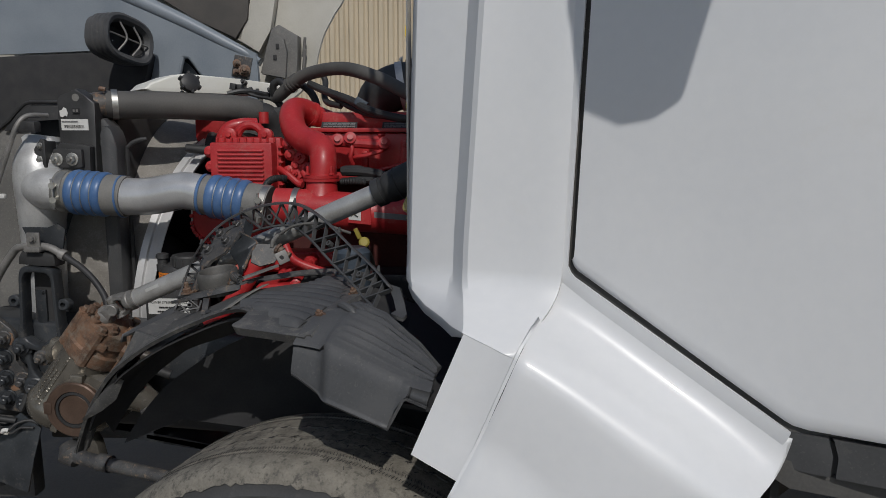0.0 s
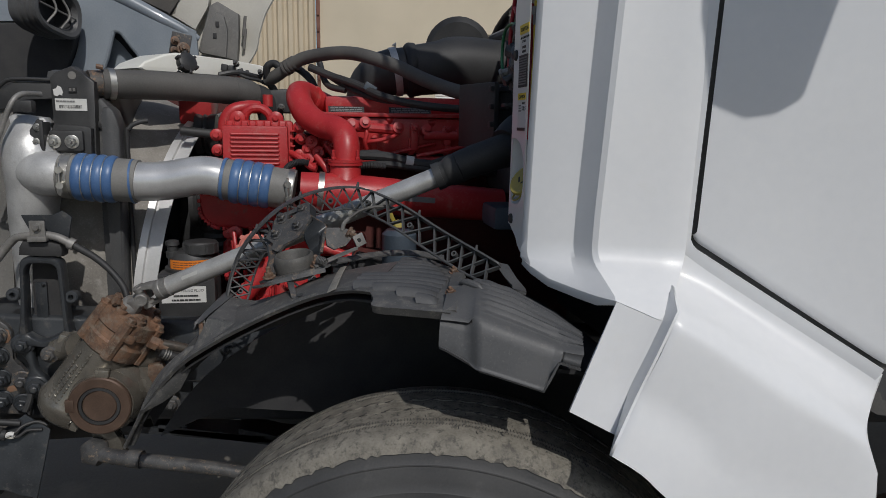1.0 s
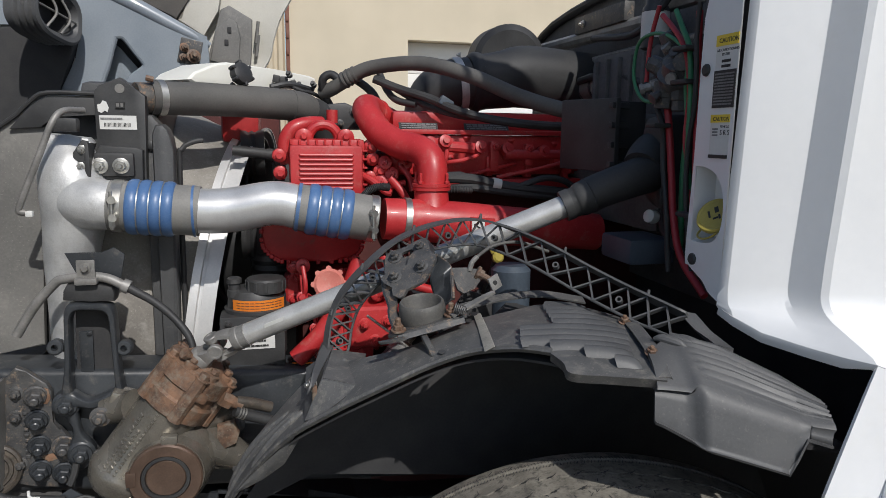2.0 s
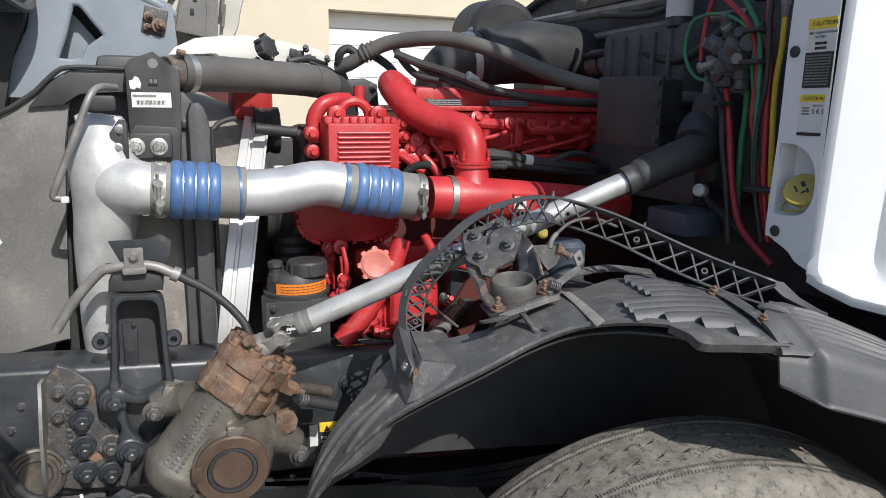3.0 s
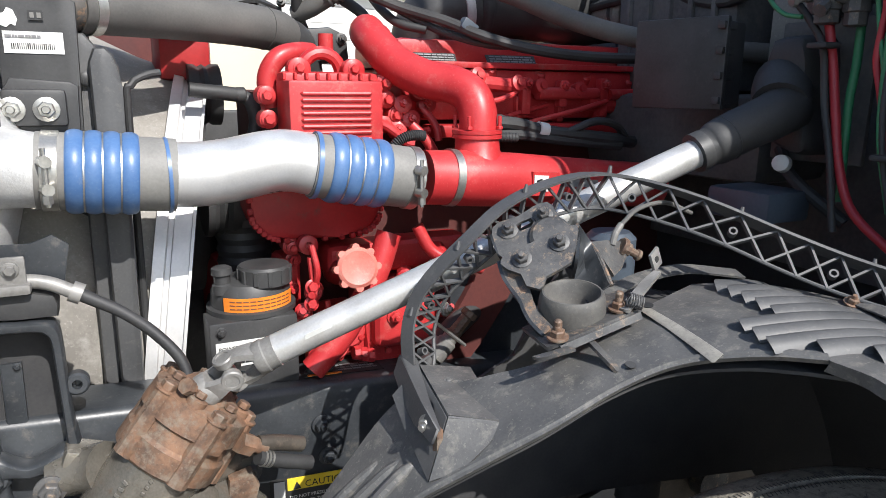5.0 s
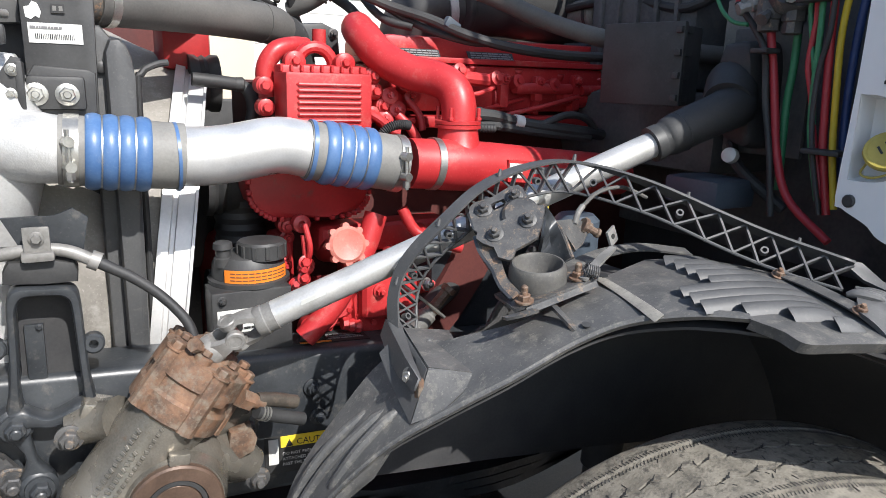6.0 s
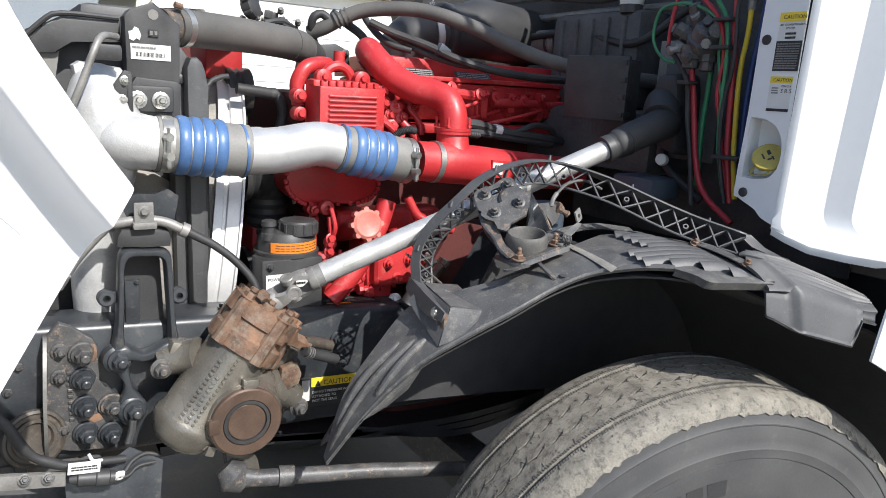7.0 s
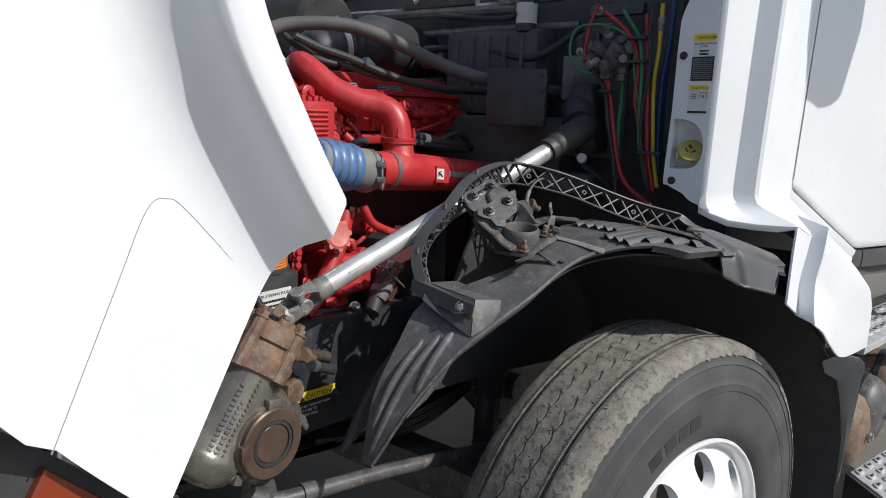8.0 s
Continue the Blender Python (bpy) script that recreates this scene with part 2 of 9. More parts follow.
def plate(bm, outline, axis, level, thick, bevel=0.0):
    """A flat plate with that outline: axis y takes (x, z), axis x takes (y, z), axis z takes (x, y). It reaches from level to level + thick."""
    put = {"y": lambda a, b, c: V(a, c, b), "x": lambda a, b, c: V(c, a, b), "z": lambda a, b, c: V(a, b, c)}[axis]
    low = [bm.verts.new(put(a, b, level)) for a, b in outline]
    high = [bm.verts.new(put(a, b, level + thick)) for a, b in outline]
    faces = [bm.faces.new(low), bm.faces.new(high[::-1])]
    for k in range(len(low)):
        j = (k + 1) % len(low)
        faces.append(bm.faces.new((low[j], low[k], high[k], high[j])))
    if bevel:
        rim = [e for f in faces[:2] for e in f.edges]
        bmesh.ops.bevel(bm, geom=rim, offset=bevel, segments=2, profile=0.6, affect="EDGES")
    return bm


def skin(bm, rows, wrap=False):
    """A sheet over rows of points, all of one length."""
    grid = [[bm.verts.new(Vector(p)) for p in row] for row in rows]
    for a, b in zip(grid, grid[1:]):
        for k in range(len(a) - (0 if wrap else 1)):
            j = (k + 1) % len(a)
            bm.faces.new((a[k], a[j], b[j], b[k]))
    return bm


def holed(bm, outer, holes, axis, level):
    """A flat sheet with holes; the outlines are as plate() takes them."""
    put = {"y": lambda a, b: V(a, level, b), "x": lambda a, b: V(level, a, b), "z": lambda a, b: V(a, b, level)}[axis]
    edges = []
    for loop in (outer, *holes):
        vs = [bm.verts.new(put(a, b)) for a, b in loop]
        edges += [bm.edges.new((vs[k], vs[(k + 1) % len(vs)])) for k in range(len(vs))]
    bmesh.ops.triangle_fill(bm, use_beauty=True, use_dissolve=False, edges=edges)
    return bm


def bolt(bm, at, along, r=0.008, washer=True, stud=True):
    """A hexagon bolt head with its washer and stud end."""
    a = Vector(along).normalized()
    at = Vector(at)
    if washer:
        lathe(bm, at, a, [(0, r * 1.45), (r * 0.25, r * 1.45), (r * 0.3, r * 1.35)], 16)
    lathe(bm, at + a * r * 0.3, a, [(0, r), (r * 0.75, r), (r * 0.9, r * 0.85)], 6)
    if stud:
        lathe(bm, at + a * r, a, [(0, r * 0.5), (r * 0.7, r * 0.5), (r * 0.85, r * 0.4)], 10)
    return bm


def B():
    return bmesh.new()


def thing(name, at, label, category, group="", kind=""):
    ob = new(name)
    ob.empty_display_size = 0.05
    ob.location = at
    return tagged(ob, label, category, group, kind)


def part(name, bm, material, parent=None, label="", thick=0.0, sharp=35, inward=-1, even=False):
    """Links a bmesh as one mesh object under a thing or a part."""
    if thick == 0:
        bmesh.ops.recalc_face_normals(bm, faces=bm.faces)
    mesh = bpy.data.meshes.new(name)
    bm.to_mesh(mesh)
    bm.free()
    mesh.polygons.foreach_set("use_smooth", [True] * len(mesh.polygons))
    mesh.set_sharp_from_angle(angle=radians(sharp))
    if thick and not even:
        # crisp rims on sheets
        met = {}
        for face in mesh.polygons:
            for key in face.edge_keys:
                met[key] = met.get(key, 0) + 1
        for edge in mesh.edges:
            if met.get(edge.key, 0) == 1:
                edge.use_edge_sharp = True
    mesh.materials.append(material)
    ob = new(name, mesh)
    if parent:
        ob.parent = parent
        if parent.type == "EMPTY":
            ob.matrix_parent_inverse = Matrix.Translation(-parent.location)
    if thick:
        mod = ob.modifiers.new("sheet", "SOLIDIFY")
        mod.thickness, mod.offset = thick, inward
    if even:
        mod = ob.modifiers.new("even_shading", "WEIGHTED_NORMAL")
        mod.keep_sharp = True
    if label:
        ob["label"] = label
    return ob


def words(text, at, right, up, height, material, parent, name="print"):
    """Printed words in the built-in font; at: the left end of the base line."""
    curve = bpy.data.curves.new(name, "FONT")
    curve.body, curve.size, curve.extrude, curve.resolution_u = text, height, 0.0002, 2
    holder = bpy.data.objects.new(name, curve)
    mesh = bpy.data.meshes.new_from_object(holder)
    bpy.data.objects.remove(holder)
    r, u = Vector(right).normalized(), Vector(up).normalized()
    m = Matrix((r, u, r.cross(u))).transposed().to_4x4()
    m.translation = Vector(at)
    mesh.transform(m)
    mesh.materials.append(material)
    ob = new(name, mesh)
    ob.parent = parent
    if parent.type == "EMPTY":
        ob.matrix_parent_inverse = Matrix.Translation(-parent.location)
    return ob


def label_card(at, right, up, w, h, material, parent, name="label", off=0.0012):
    """A thin sticker, centred at a point of the surface."""
    r, u = Vector(right).normalized(), Vector(up).normalized()
    m = Matrix((r, u, r.cross(u))).transposed()
    bm = B()
    box(bm, Vector(at) + m @ V(0, 0, off * 0.5), (w, h, off), 0, m)
    return part(name, bm, material, parent)


def bars(at, right, up, w, h, rows, material, parent, seed=1, off=0.0016, name="print"):
    """Unreadable print as plain bars."""
    rng = random.Random(seed)
    r, u = Vector(right).normalized(), Vector(up).normalized()
    m = Matrix((r, u, r.cross(u))).transposed()
    bm = B()
    for k in range(rows):
        y = h * (0.5 - (k + 0.5) / rows)
        x = -w / 2
        while x < w / 2 - 0.05 * w:
            step = min(rng.uniform(0.06, 0.2) * w, w / 2 - x)
            box(bm, Vector(at) + m @ V(x + step / 2, y, off), (step * 0.86, h / rows * 0.55, 0.0004), 0, m)
            x += step
        if rng.random() < 0.3:
            continue
    return part(name, bm, material, parent)


X, Y, Z = V(1, 0, 0), V(0, 1, 0), V(0, 0, 1)


# ---- ground and building ----
bm = B()
plate(bm, [(-300, -300), (300, -300), (300, 300), (-300, 300)], "z", -0.3, 0.3)
tagged(part("ground", bm, GROUND), "dusty grey asphalt yard with pale dirt patches", "ground", kind="structure")


def building():
    b = thing("building", (2, 11.5, 0), "tan workshop building with ribbed siding and white roller door", "building", kind="structure")
    bm = B()
    outline = []
    x = -9.0
    while x < -0.36:
        outline += [(x, 11.5), (x + 0.03, 11.46), (x + 0.07, 11.46), (x + 0.10, 11.5)]
        x += 0.16
    outline.append((-0.40, 11.5))
    skin(bm, [[(a, c, z) for a, c in outline] for z in (0, 5.2)])
    part("ribbed_siding", bm, SIDING, b, "tan vertically ribbed metal siding", thick=0.02, inward=1)
    bm = B()
    box(bm, (-0.36, 11.47, 2.6), (0.06, 0.10, 5.2), 0.005)
    for k in range(20):
        box(bm, (-0.36, 11.41, 0.3 + 0.25 * k), (0.04, 0.03, 0.1), 0.005)
    part("corner_trim", bm, BROWN, b, "rusty brown corner trim")
    bm = B()
    plate(bm, [(-0.33, 0), (1.55, 0), (1.55, 3.07), (5.9, 3.07), (5.9, 0), (14, 0), (14, 5.2), (-0.33, 5.2)], "y", 11.5, 0.35)
    part("stucco_wall", bm, STUCCO, b, "smooth tan stucco wall")
    bm = B()
    plate(bm, [(-9, 5.2), (14, 5.2), (14, 5.5), (-9, 5.5)], "y", 11.35, 6.0)
    part("roof", bm, DOORWHITE, b)
    door = part("garage_door", box(B(), (3.725, 11.82, 1.555), (4.41, 0.03, 3.11)), DOORWHITE, b, "white sectional garage door")
    for k in range(12):
        bm = B()
        box(bm, (3.725, 11.80, 0.1279 + 0.2558 * k), (4.34, 0.04, 0.2478), 0.012)
        part("door_panel", bm, DOORWHITE, door)


building()


# ---- cab ----
def lean(x, z):
    return x + 0.03 * (z - 1.35)


def side(x):
    """The y of the cab's side: it flares out from the cowl, then runs straight back."""
    d = max(0.0, x - 0.5)
    return 0.915 - 0.52 * (min(x, 0.5) - 0.189) - (0.52 * (d - d * d / 0.6) if d < 0.3 else 0.078)


def cab():
    c = thing("truck_cab", (0.9, 2.1, 1.0), "white glossy truck cab with a closed door and front cowl", "truck cab")
    plan = [(-0.039, 1.060), (-0.033, 1.049), (-0.008, 1.033), (0.028, 1.0125), (0.033, 1.0085), (0.047, 0.964), (0.052, 0.959),
            (0.10, 0.945), (0.14, 0.930), (0.176, 0.918)]
    foot = [(-0.036, 1.058, 1.338), (-0.028, 1.035, 1.327), (-0.008, 1.00, 1.312), (0.020, 0.945, 1.306), (0.034, 0.90, 1.306),
            (0.046, 0.868, 1.307), (0.060, 0.862, 1.302), (0.080, 0.857, 1.294), (0.097, 0.851, 1.287), (0.111, 0.847, 1.282)]
    columns = []
    for k, ((a, b, z), (p, q)) in enumerate(zip(foot, plan)):
        tip = V(a, b, z)
        line = [tip + (V(0, 0.002, -0.012) if k < 5 else V(0.001, 0.006, -0.004)), tip]
        if k == 0:
            line += [V(p, q, z + (1.356 - z) * j / 11) for j in range(1, 12)]
        else:
            corner, high = V(lean(p, 1.35), q, 1.346), V(lean(p, 1.376), q, 1.376)
            near = tip.lerp(corner, 0.62)
            line += [tip.lerp(corner, 0.06), tip.lerp(corner, 0.35), near]
            line += [near.lerp(corner, t).lerp(corner.lerp(high, t), t) for t in (0.12, 0.25, 0.38, 0.5, 0.62, 0.75, 0.88, 1.0)]
        columns.append(line)
    rows = [list(row) for row in zip(*columns)]
    for z in (1.42, 1.6, 2.0, 2.9):
        rows.append([(lean(p, z) + (0.026 * (z - 1.42) if 2 < k < 7 else 0), q - (0.012 * (z - 1.42) if 2 < k < 7 else 0), z) for k, (p, q) in enumerate(plan)])
    part("cowl_corner", skin(B(), rows), WHITE, c, "white moulded cowl corner panel", thick=0.006, inward=1, sharp=16, even=True)
    # front face strip with rubber stoppers and stickers
    bm = B()
    edge = smoothline([(1.056, 1.343), (1.08, 1.352), (1.09, 1.36), (1.10, 1.368), (1.135, 1.384), (1.145, 1.40), (1.14, 1.55), (1.138, 1.75), (1.12, 1.9), (1.115, 2.9), (1.056, 2.9)], 3)
    # moulded dish round the yellow washer cap
    ring = [(p.x, p.y) for p in smoothline([(1.133, 1.536), (1.110, 1.535), (1.085, 1.526), (1.068, 1.505), (1.0625, 1.475), (1.066, 1.447), (1.080, 1.429), (1.105, 1.423), (1.133, 1.423)], 4)]
    holed(bm, [(p.x, p.y) for p in edge], [ring], "x", -0.041)
    face = part("hinge_face", bm, WHITE, c, "white cowl edge face with caution stickers", thick=0.002, inward=1)
    bm = B()
    skin(bm, [[(-0.041 + h, 1.094 + (y - 1.094) * k + 0.1 * h, 1.478 + (z - 1.478) * k) for y, z in ring] for k, h in ((1.0, 0.0), (0.985, 0.004), (0.96, 0.022), (0.90, 0.034), (0.6, 0.040), (0.02, 0.040))], True)
    part("cap_dish", bm, WHITE, face, "moulded round recess in the cowl edge")
    for z in (1.395, 1.675):
        lathe(B0 := B(), (-0.041, 1.125, z), -X, [(0, 0.009), (0.004, 0.009), (0.006, 0.007)], 16)
        part("rubber_stopper", B0, DARKHOSE, face)
    label_card((-0.042, 1.081, 1.670), -Y, Z, 0.048, 0.102, PAPER, face, "caution_label")
    label_card((-0.0432, 1.081, 1.713), -Y, Z, 0.048, 0.015, YELLOW, face, "yellow_header")
    label_card((-0.0432, 1.081, 1.646), -Y, Z, 0.048, 0.052, INK, face, "black_text_block")
    words("CAUTION", (-0.0446, 1.0985, 1.7095), -Y, Z, 0.0095, INK, face)
    words("AIR CONDITIONING", (-0.0434, 1.1035, 1.698), -Y, Z, 0.0052, INK, face)
    words("SYSTEM", (-0.0434, 1.092, 1.692), -Y, Z, 0.0052, INK, face)
    bars((-0.0444, 1.081, 1.646), -Y, Z, 0.043, 0.046, 11, GREYINK, face, 3, 0.0004)
    bars((-0.0432, 1.081, 1.681), -Y, Z, 0.020, 0.014, 2, INK, face, 4, 0.0004)
    label_card((-0.042, 1.084, 1.580), -Y, Z, 0.043, 0.062, PAPER, face, "caution_label")
    label_card((-0.0432, 1.084, 1.605), -Y, Z, 0.042, 0.011, YELLOW, face, "yellow_header")
    words("CAUTION", (-0.0446, 1.099, 1.6018), -Y, Z, 0.008, INK, face)
    words("S R S", (-0.0434, 1.083, 1.582), -Y, Z, 0.010, INK, face)
    words("VEHICLE", (-0.0434, 1.083, 1.592), -Y, Z, 0.005, INK, face)
    bars((-0.0432, 1.094, 1.586), -Y, Z, 0.013, 0.013, 3, GREYINK, face, 5, 0.0004)
    label_card((-0.0432, 1.084, 1.5515), -Y, Z, 0.042, 0.005, INK, face, "black_footer")
    # door: a sheet that follows the flared side, its sill level
    sill = [(0.192, 1.397), (0.195, 1.390), (0.199, 1.385), (0.288, 1.325), (0.367, 1.271), (0.428, 1.2295), (0.436, 1.225), (0.45, 1.2225)] + [(0.5 + 0.05 * k, 1.2225) for k in range(8)] + [(1.0, 1.2225), (1.6, 1.2225), (2.2, 1.2225)]
    rows = []
    for t in (0, 0.003, 0.01, 0.05, 0.2, 0.5, 1.0):
        row = []
        for x, z in sill:
            zz = z + (2.9 - z) * t
            xx = x + 0.03 * (zz - 1.39) * max(0.0, 1 - (x - 0.19) / 0.3)
            row.append(V(xx, side(xx) + (0.003 if t == 0 else 0.0), zz))
        rows.append(row)
    rows = [[p + V(0.002, 0.03, 0.002) for p in rows[0]]] + rows
    part("door", skin(B(), rows), WHITE, c, "white painted closed cab door", thick=0.004, inward=1, sharp=50)
    # strip of body between cowl and door
    outer = [(lean(0.1838, 2.9), 2.9), (lean(0.1838, 1.7), 1.7), (0.1842, 1.389), (0.188, 1.380), (0.193, 1.374), (0.31, 1.2955), (0.432, 1.214)]
    inner = [(lean(0.165, 2.9), 2.9), (lean(0.165, 1.7), 1.7), (0.163, 1.376), (0.168, 1.368), (0.176, 1.362), (0.30, 1.279), (0.427, 1.196)]
    skin(bm := B(), [[V(x, side(x) + d, z) for x, z in line] for d, line in ((0.003, inner), (-0.0015, [((a + p) / 2, (b + q) / 2) for (a, b), (p, q) in zip(inner, outer)]), (-0.002, outer))])
    part("door_jamb", bm, WHITE, c, thick=0.004, inward=1)
    # dark grey backing of the door gap: shade of the white jamb as colour
    skin(bm := B(), [[V(x, side(x) + 0.013, z) for x, z in ((0.15, 1.30), (0.30, 1.22), (0.44, 1.14), (0.8, 1.12))], [V(x, side(x) + 0.013, 2.9) for x in (0.15, 0.30, 0.44, 0.8)]])
    part("gap_shade", bm, HOSE, c, "dark grey sheet for the shaded jamb in the door gap", thick=0.006, inward=1)
    # grey skirt below the door
    for xs in ((0.400, 0.43, 0.469), (0.474, 0.5, 0.55, 0.6, 0.65, 0.7, 0.75, 0.8, 1.2, 2.2)):
        skin(bm := B(), [[V(x + 0.006 * (k in (2, 3)), side(x) + dy, z) for x in xs] for k, (dy, z) in enumerate(((0.03, 1.212), (0.004, 1.212), (0.002, 1.190), (0.004, 1.164), (0.05, 1.156)))])
        part("sill_skirt", bm, LINER, c, "grey plastic sill skirt below the door", thick=0.004, inward=1)
    # side of the sleeper behind the door
    bm = B()
    box(bm, (3.9, 2.035, 1.94), (3.384, 2.72, 1.91), 0.05)
    part("sleeper_body", bm, WHITE, c, "white sleeper body behind the door")
    # rear and far walls that close the cab
    bm = B()
    plate(bm, [(0.36, 1.36), (0.36, 1.84), (0.56, 1.98), (1.25, 2.88), (2.75, 2.88), (2.75, 1.36)], "y", 1.125, 1.62, 0.03)
    part("cab_body", bm, WHITE, c)
    part("cab_floor", box(B(), (1.555, 1.935, 1.18), (2.39, 1.62, 0.356), 0.02), VOID, c, "black undercoated cab floor")
    part("wheelhouse_panel", box(B(), (0.435, 0.985, 1.03), (0.012, 0.33, 0.32), 0.003), VOID, c, "black panel closing the wheelhouse")
    bm = B()
    top = [(2.783, 1.878), (2.756, 1.906), (2.676, 1.938), (2.574, 1.963), (2.413, 1.982), (2.251, 1.993), (1.8, 2.0), (1.15, 2.0)]
    plate(bm, [(1.09, 1.19), (2.78, 1.19)] + top + [(1.09, 2.0)], "x", 0.335, 0.02, 0.004)
    seal = B()
    tube(seal, [(0.325, y, z) for y, z in top], 0.014, 10)
    part("cowl_seal", seal, DARKHOSE, c, "black rubber seal along the cowl edge")
    part("firewall", bm, FIREWALL, c, "black insulated firewall behind the engine")
    part("cowl_inner_panel", box(B(), (0.19, 1.17, 1.79), (0.32, 0.02, 0.8), 0.004), VOID, c, "black inner side panel of the cowl")
    # lower fairing behind the wheel
    upper = smoothline([(0.161, 0.922, 1.344), (0.184, 0.915, 1.369), (0.262, 0.875, 1.318), (0.351, 0.829, 1.258), (0.431, 0.788, 1.204)], 4)
    soft = smoothline([(0.153, 0.912, 1.325), (0.231, 0.888, 1.284), (0.303, 0.852, 1.240), (0.367, 0.819, 1.199), (0.421, 0.791, 1.156)], 4)
    crest = smoothline([(0.115, 0.811, 1.304), (0.165, 0.795, 1.275), (0.226, 0.775, 1.235), (0.293, 0.752, 1.191), (0.363, 0.735, 1.144)], 4)
    kink = smoothline([(0.065, 0.815, 1.182), (0.111, 0.802, 1.156), (0.152, 0.786, 1.122), (0.194, 0.770, 1.084), (0.385, 0.722, 1.025)], 4)
    low = smoothline([(0.022, 0.800, 1.100), (0.063, 0.786, 1.075), (0.109, 0.772, 1.035), (0.210, 0.756, 0.985), (0.370, 0.722, 0.978)], 4)
    mid = [p.lerp(q, 0.5) + V(0.008 * k / 16, -0.004, 0) for k, (p, q) in enumerate(zip(crest, kink))]
    def bend(a, b, d, lo, hi, n=5):
        """Rounded turn at the row b between the rows a and d."""
        out = []
        for j in range(n):
            t = j / (n - 1)
            out.append([p.lerp(q, lo).lerp(q, t).lerp(q.lerp(r, hi * t), t) for p, q, r in zip(a, b, d)])
        return out

    rows = [upper, [p.lerp(q, 0.12) for p, q in zip(upper, soft)]]
    rows += bend(upper, soft, crest, 0.25, 0.5, 8) + bend(soft, crest, mid, 0.55, 0.4, 8)
    rows += [[p.lerp(q, 0.5) for p, q in zip(crest, mid)], mid] + bend(mid, kink, low, 0.75, 0.25, 4) + [low]
    for row in rows:
        e = row[-1]
        row += [e + V(0.006, 0.003, 0), e + V(0.012, 0.012, -0.001), e + V(0.014, 0.04, -0.002)]
    part("lower_fairing", skin(B(), rows), WHITE, c, "white angular fairing behind the wheel arch", thick=0.006, inward=1, sharp=50, even=True)
    # front strip of the fairing
    left = smoothline([(0.046, 0.868, 1.306), (0.026, 0.866, 1.26), (0.0, 0.862, 1.20), (-0.023, 0.858, 1.146)], 4)
    right = smoothline([(0.112, 0.847, 1.282), (0.092, 0.850, 1.23), (0.070, 0.853, 1.176), (0.050, 0.845, 1.108)], 4)
    head = [V(*q) for q in foot[5:]]
    cols = []
    for k, q in enumerate(head):
        t = k / (len(head) - 1)
        gap = q - left[0].lerp(right[0], t)
        cols.append([a.lerp(b, t) + gap * (1 - i / (len(left) - 1)) ** 3 for i, (a, b) in enumerate(zip(left, right))])
    part("front_strip", skin(B(), cols), WHITE, c, "white narrow strip at the arch edge", thick=0.005, inward=1)
    inner = [V(0.147, 0.898, 1.324)] + right
    outer = [V(0.153, 0.903, 1.327)] + smoothline([(0.115, 0.811, 1.304), (0.089, 0.811, 1.242), (0.065, 0.815, 1.182), (0.022, 0.800, 1.100)], 4)
    part("groove", skin(B(), [inner, [p.lerp(q, 0.5) for p, q in zip(inner, outer)], outer]), WHITE, c, "white step face between strip and fairing", thick=0.004, inward=1)
    return c


cab()


def mirror():
    m = thing("door_mirror", (0.33, 0.48, 1.97), "black truck door mirror on an arm above the door", "mirror")
    bm = B()
    plate(bm, [(0.266, 2.165), (0.279, 2.036), (0.321, 1.990), (0.354, 1.978), (0.381, 1.985), (0.404, 2.090), (0.414, 2.60), (0.247, 2.66)], "y", 0.45, 0.06, 0.012)
    part("housing", bm, BLACK, m)
    tube(b2 := B(), [(0.33, 0.50, 2.4), (0.26, 0.70, 2.42), (0.24, 0.90, 2.42)], 0.018, 10)
    part("arm", b2, BLACK, m)


mirror()


def washer_cap():
    w = thing("washer_filler_cap", (-0.04, 1.095, 1.46), "yellow plastic washer fluid filler cap on the cowl", "cap")
    bm = B()
    lathe(bm, (-0.026, 1.094, 1.460), (-0.74, -0.30, 0.56), [(0, 0.020), (0.005, 0.0285), (0.010, 0.0290), (0.0125, 0.0275), (0.0125, 0.0240), (0.0118, 0.0230), (0.0118, 0.001)], 32)
    cap = part("cap", bm, YELLOWCAP, w)
    m = axes_for((-0.74, -0.30, 0.56))
    for a, b, sx, sy in ((-0.008, 0.004, 0.010, 0.006), (0.006, 0.006, 0.008, 0.003), (0.006, 0.0, 0.003, 0.008), (-0.004, -0.008, 0.012, 0.003)):
        box(bm := B(), V(-0.026, 1.094, 1.460) + m @ V(a, b, 0.0121), (sx, sy, 0.0006), 0, m)
        part("moulded_mark", bm, INK, cap)
    bm = B()
    tube(bm, [(-0.029, 1.116, 1.450), (-0.044, 1.116, 1.434), (-0.046, 1.100, 1.430), (-0.042, 1.080, 1.438), (-0.034, 1.073, 1.453)], 0.0016, 8, steps=5)
    part("tether", bm, YELLOWCAP, w)


washer_cap()


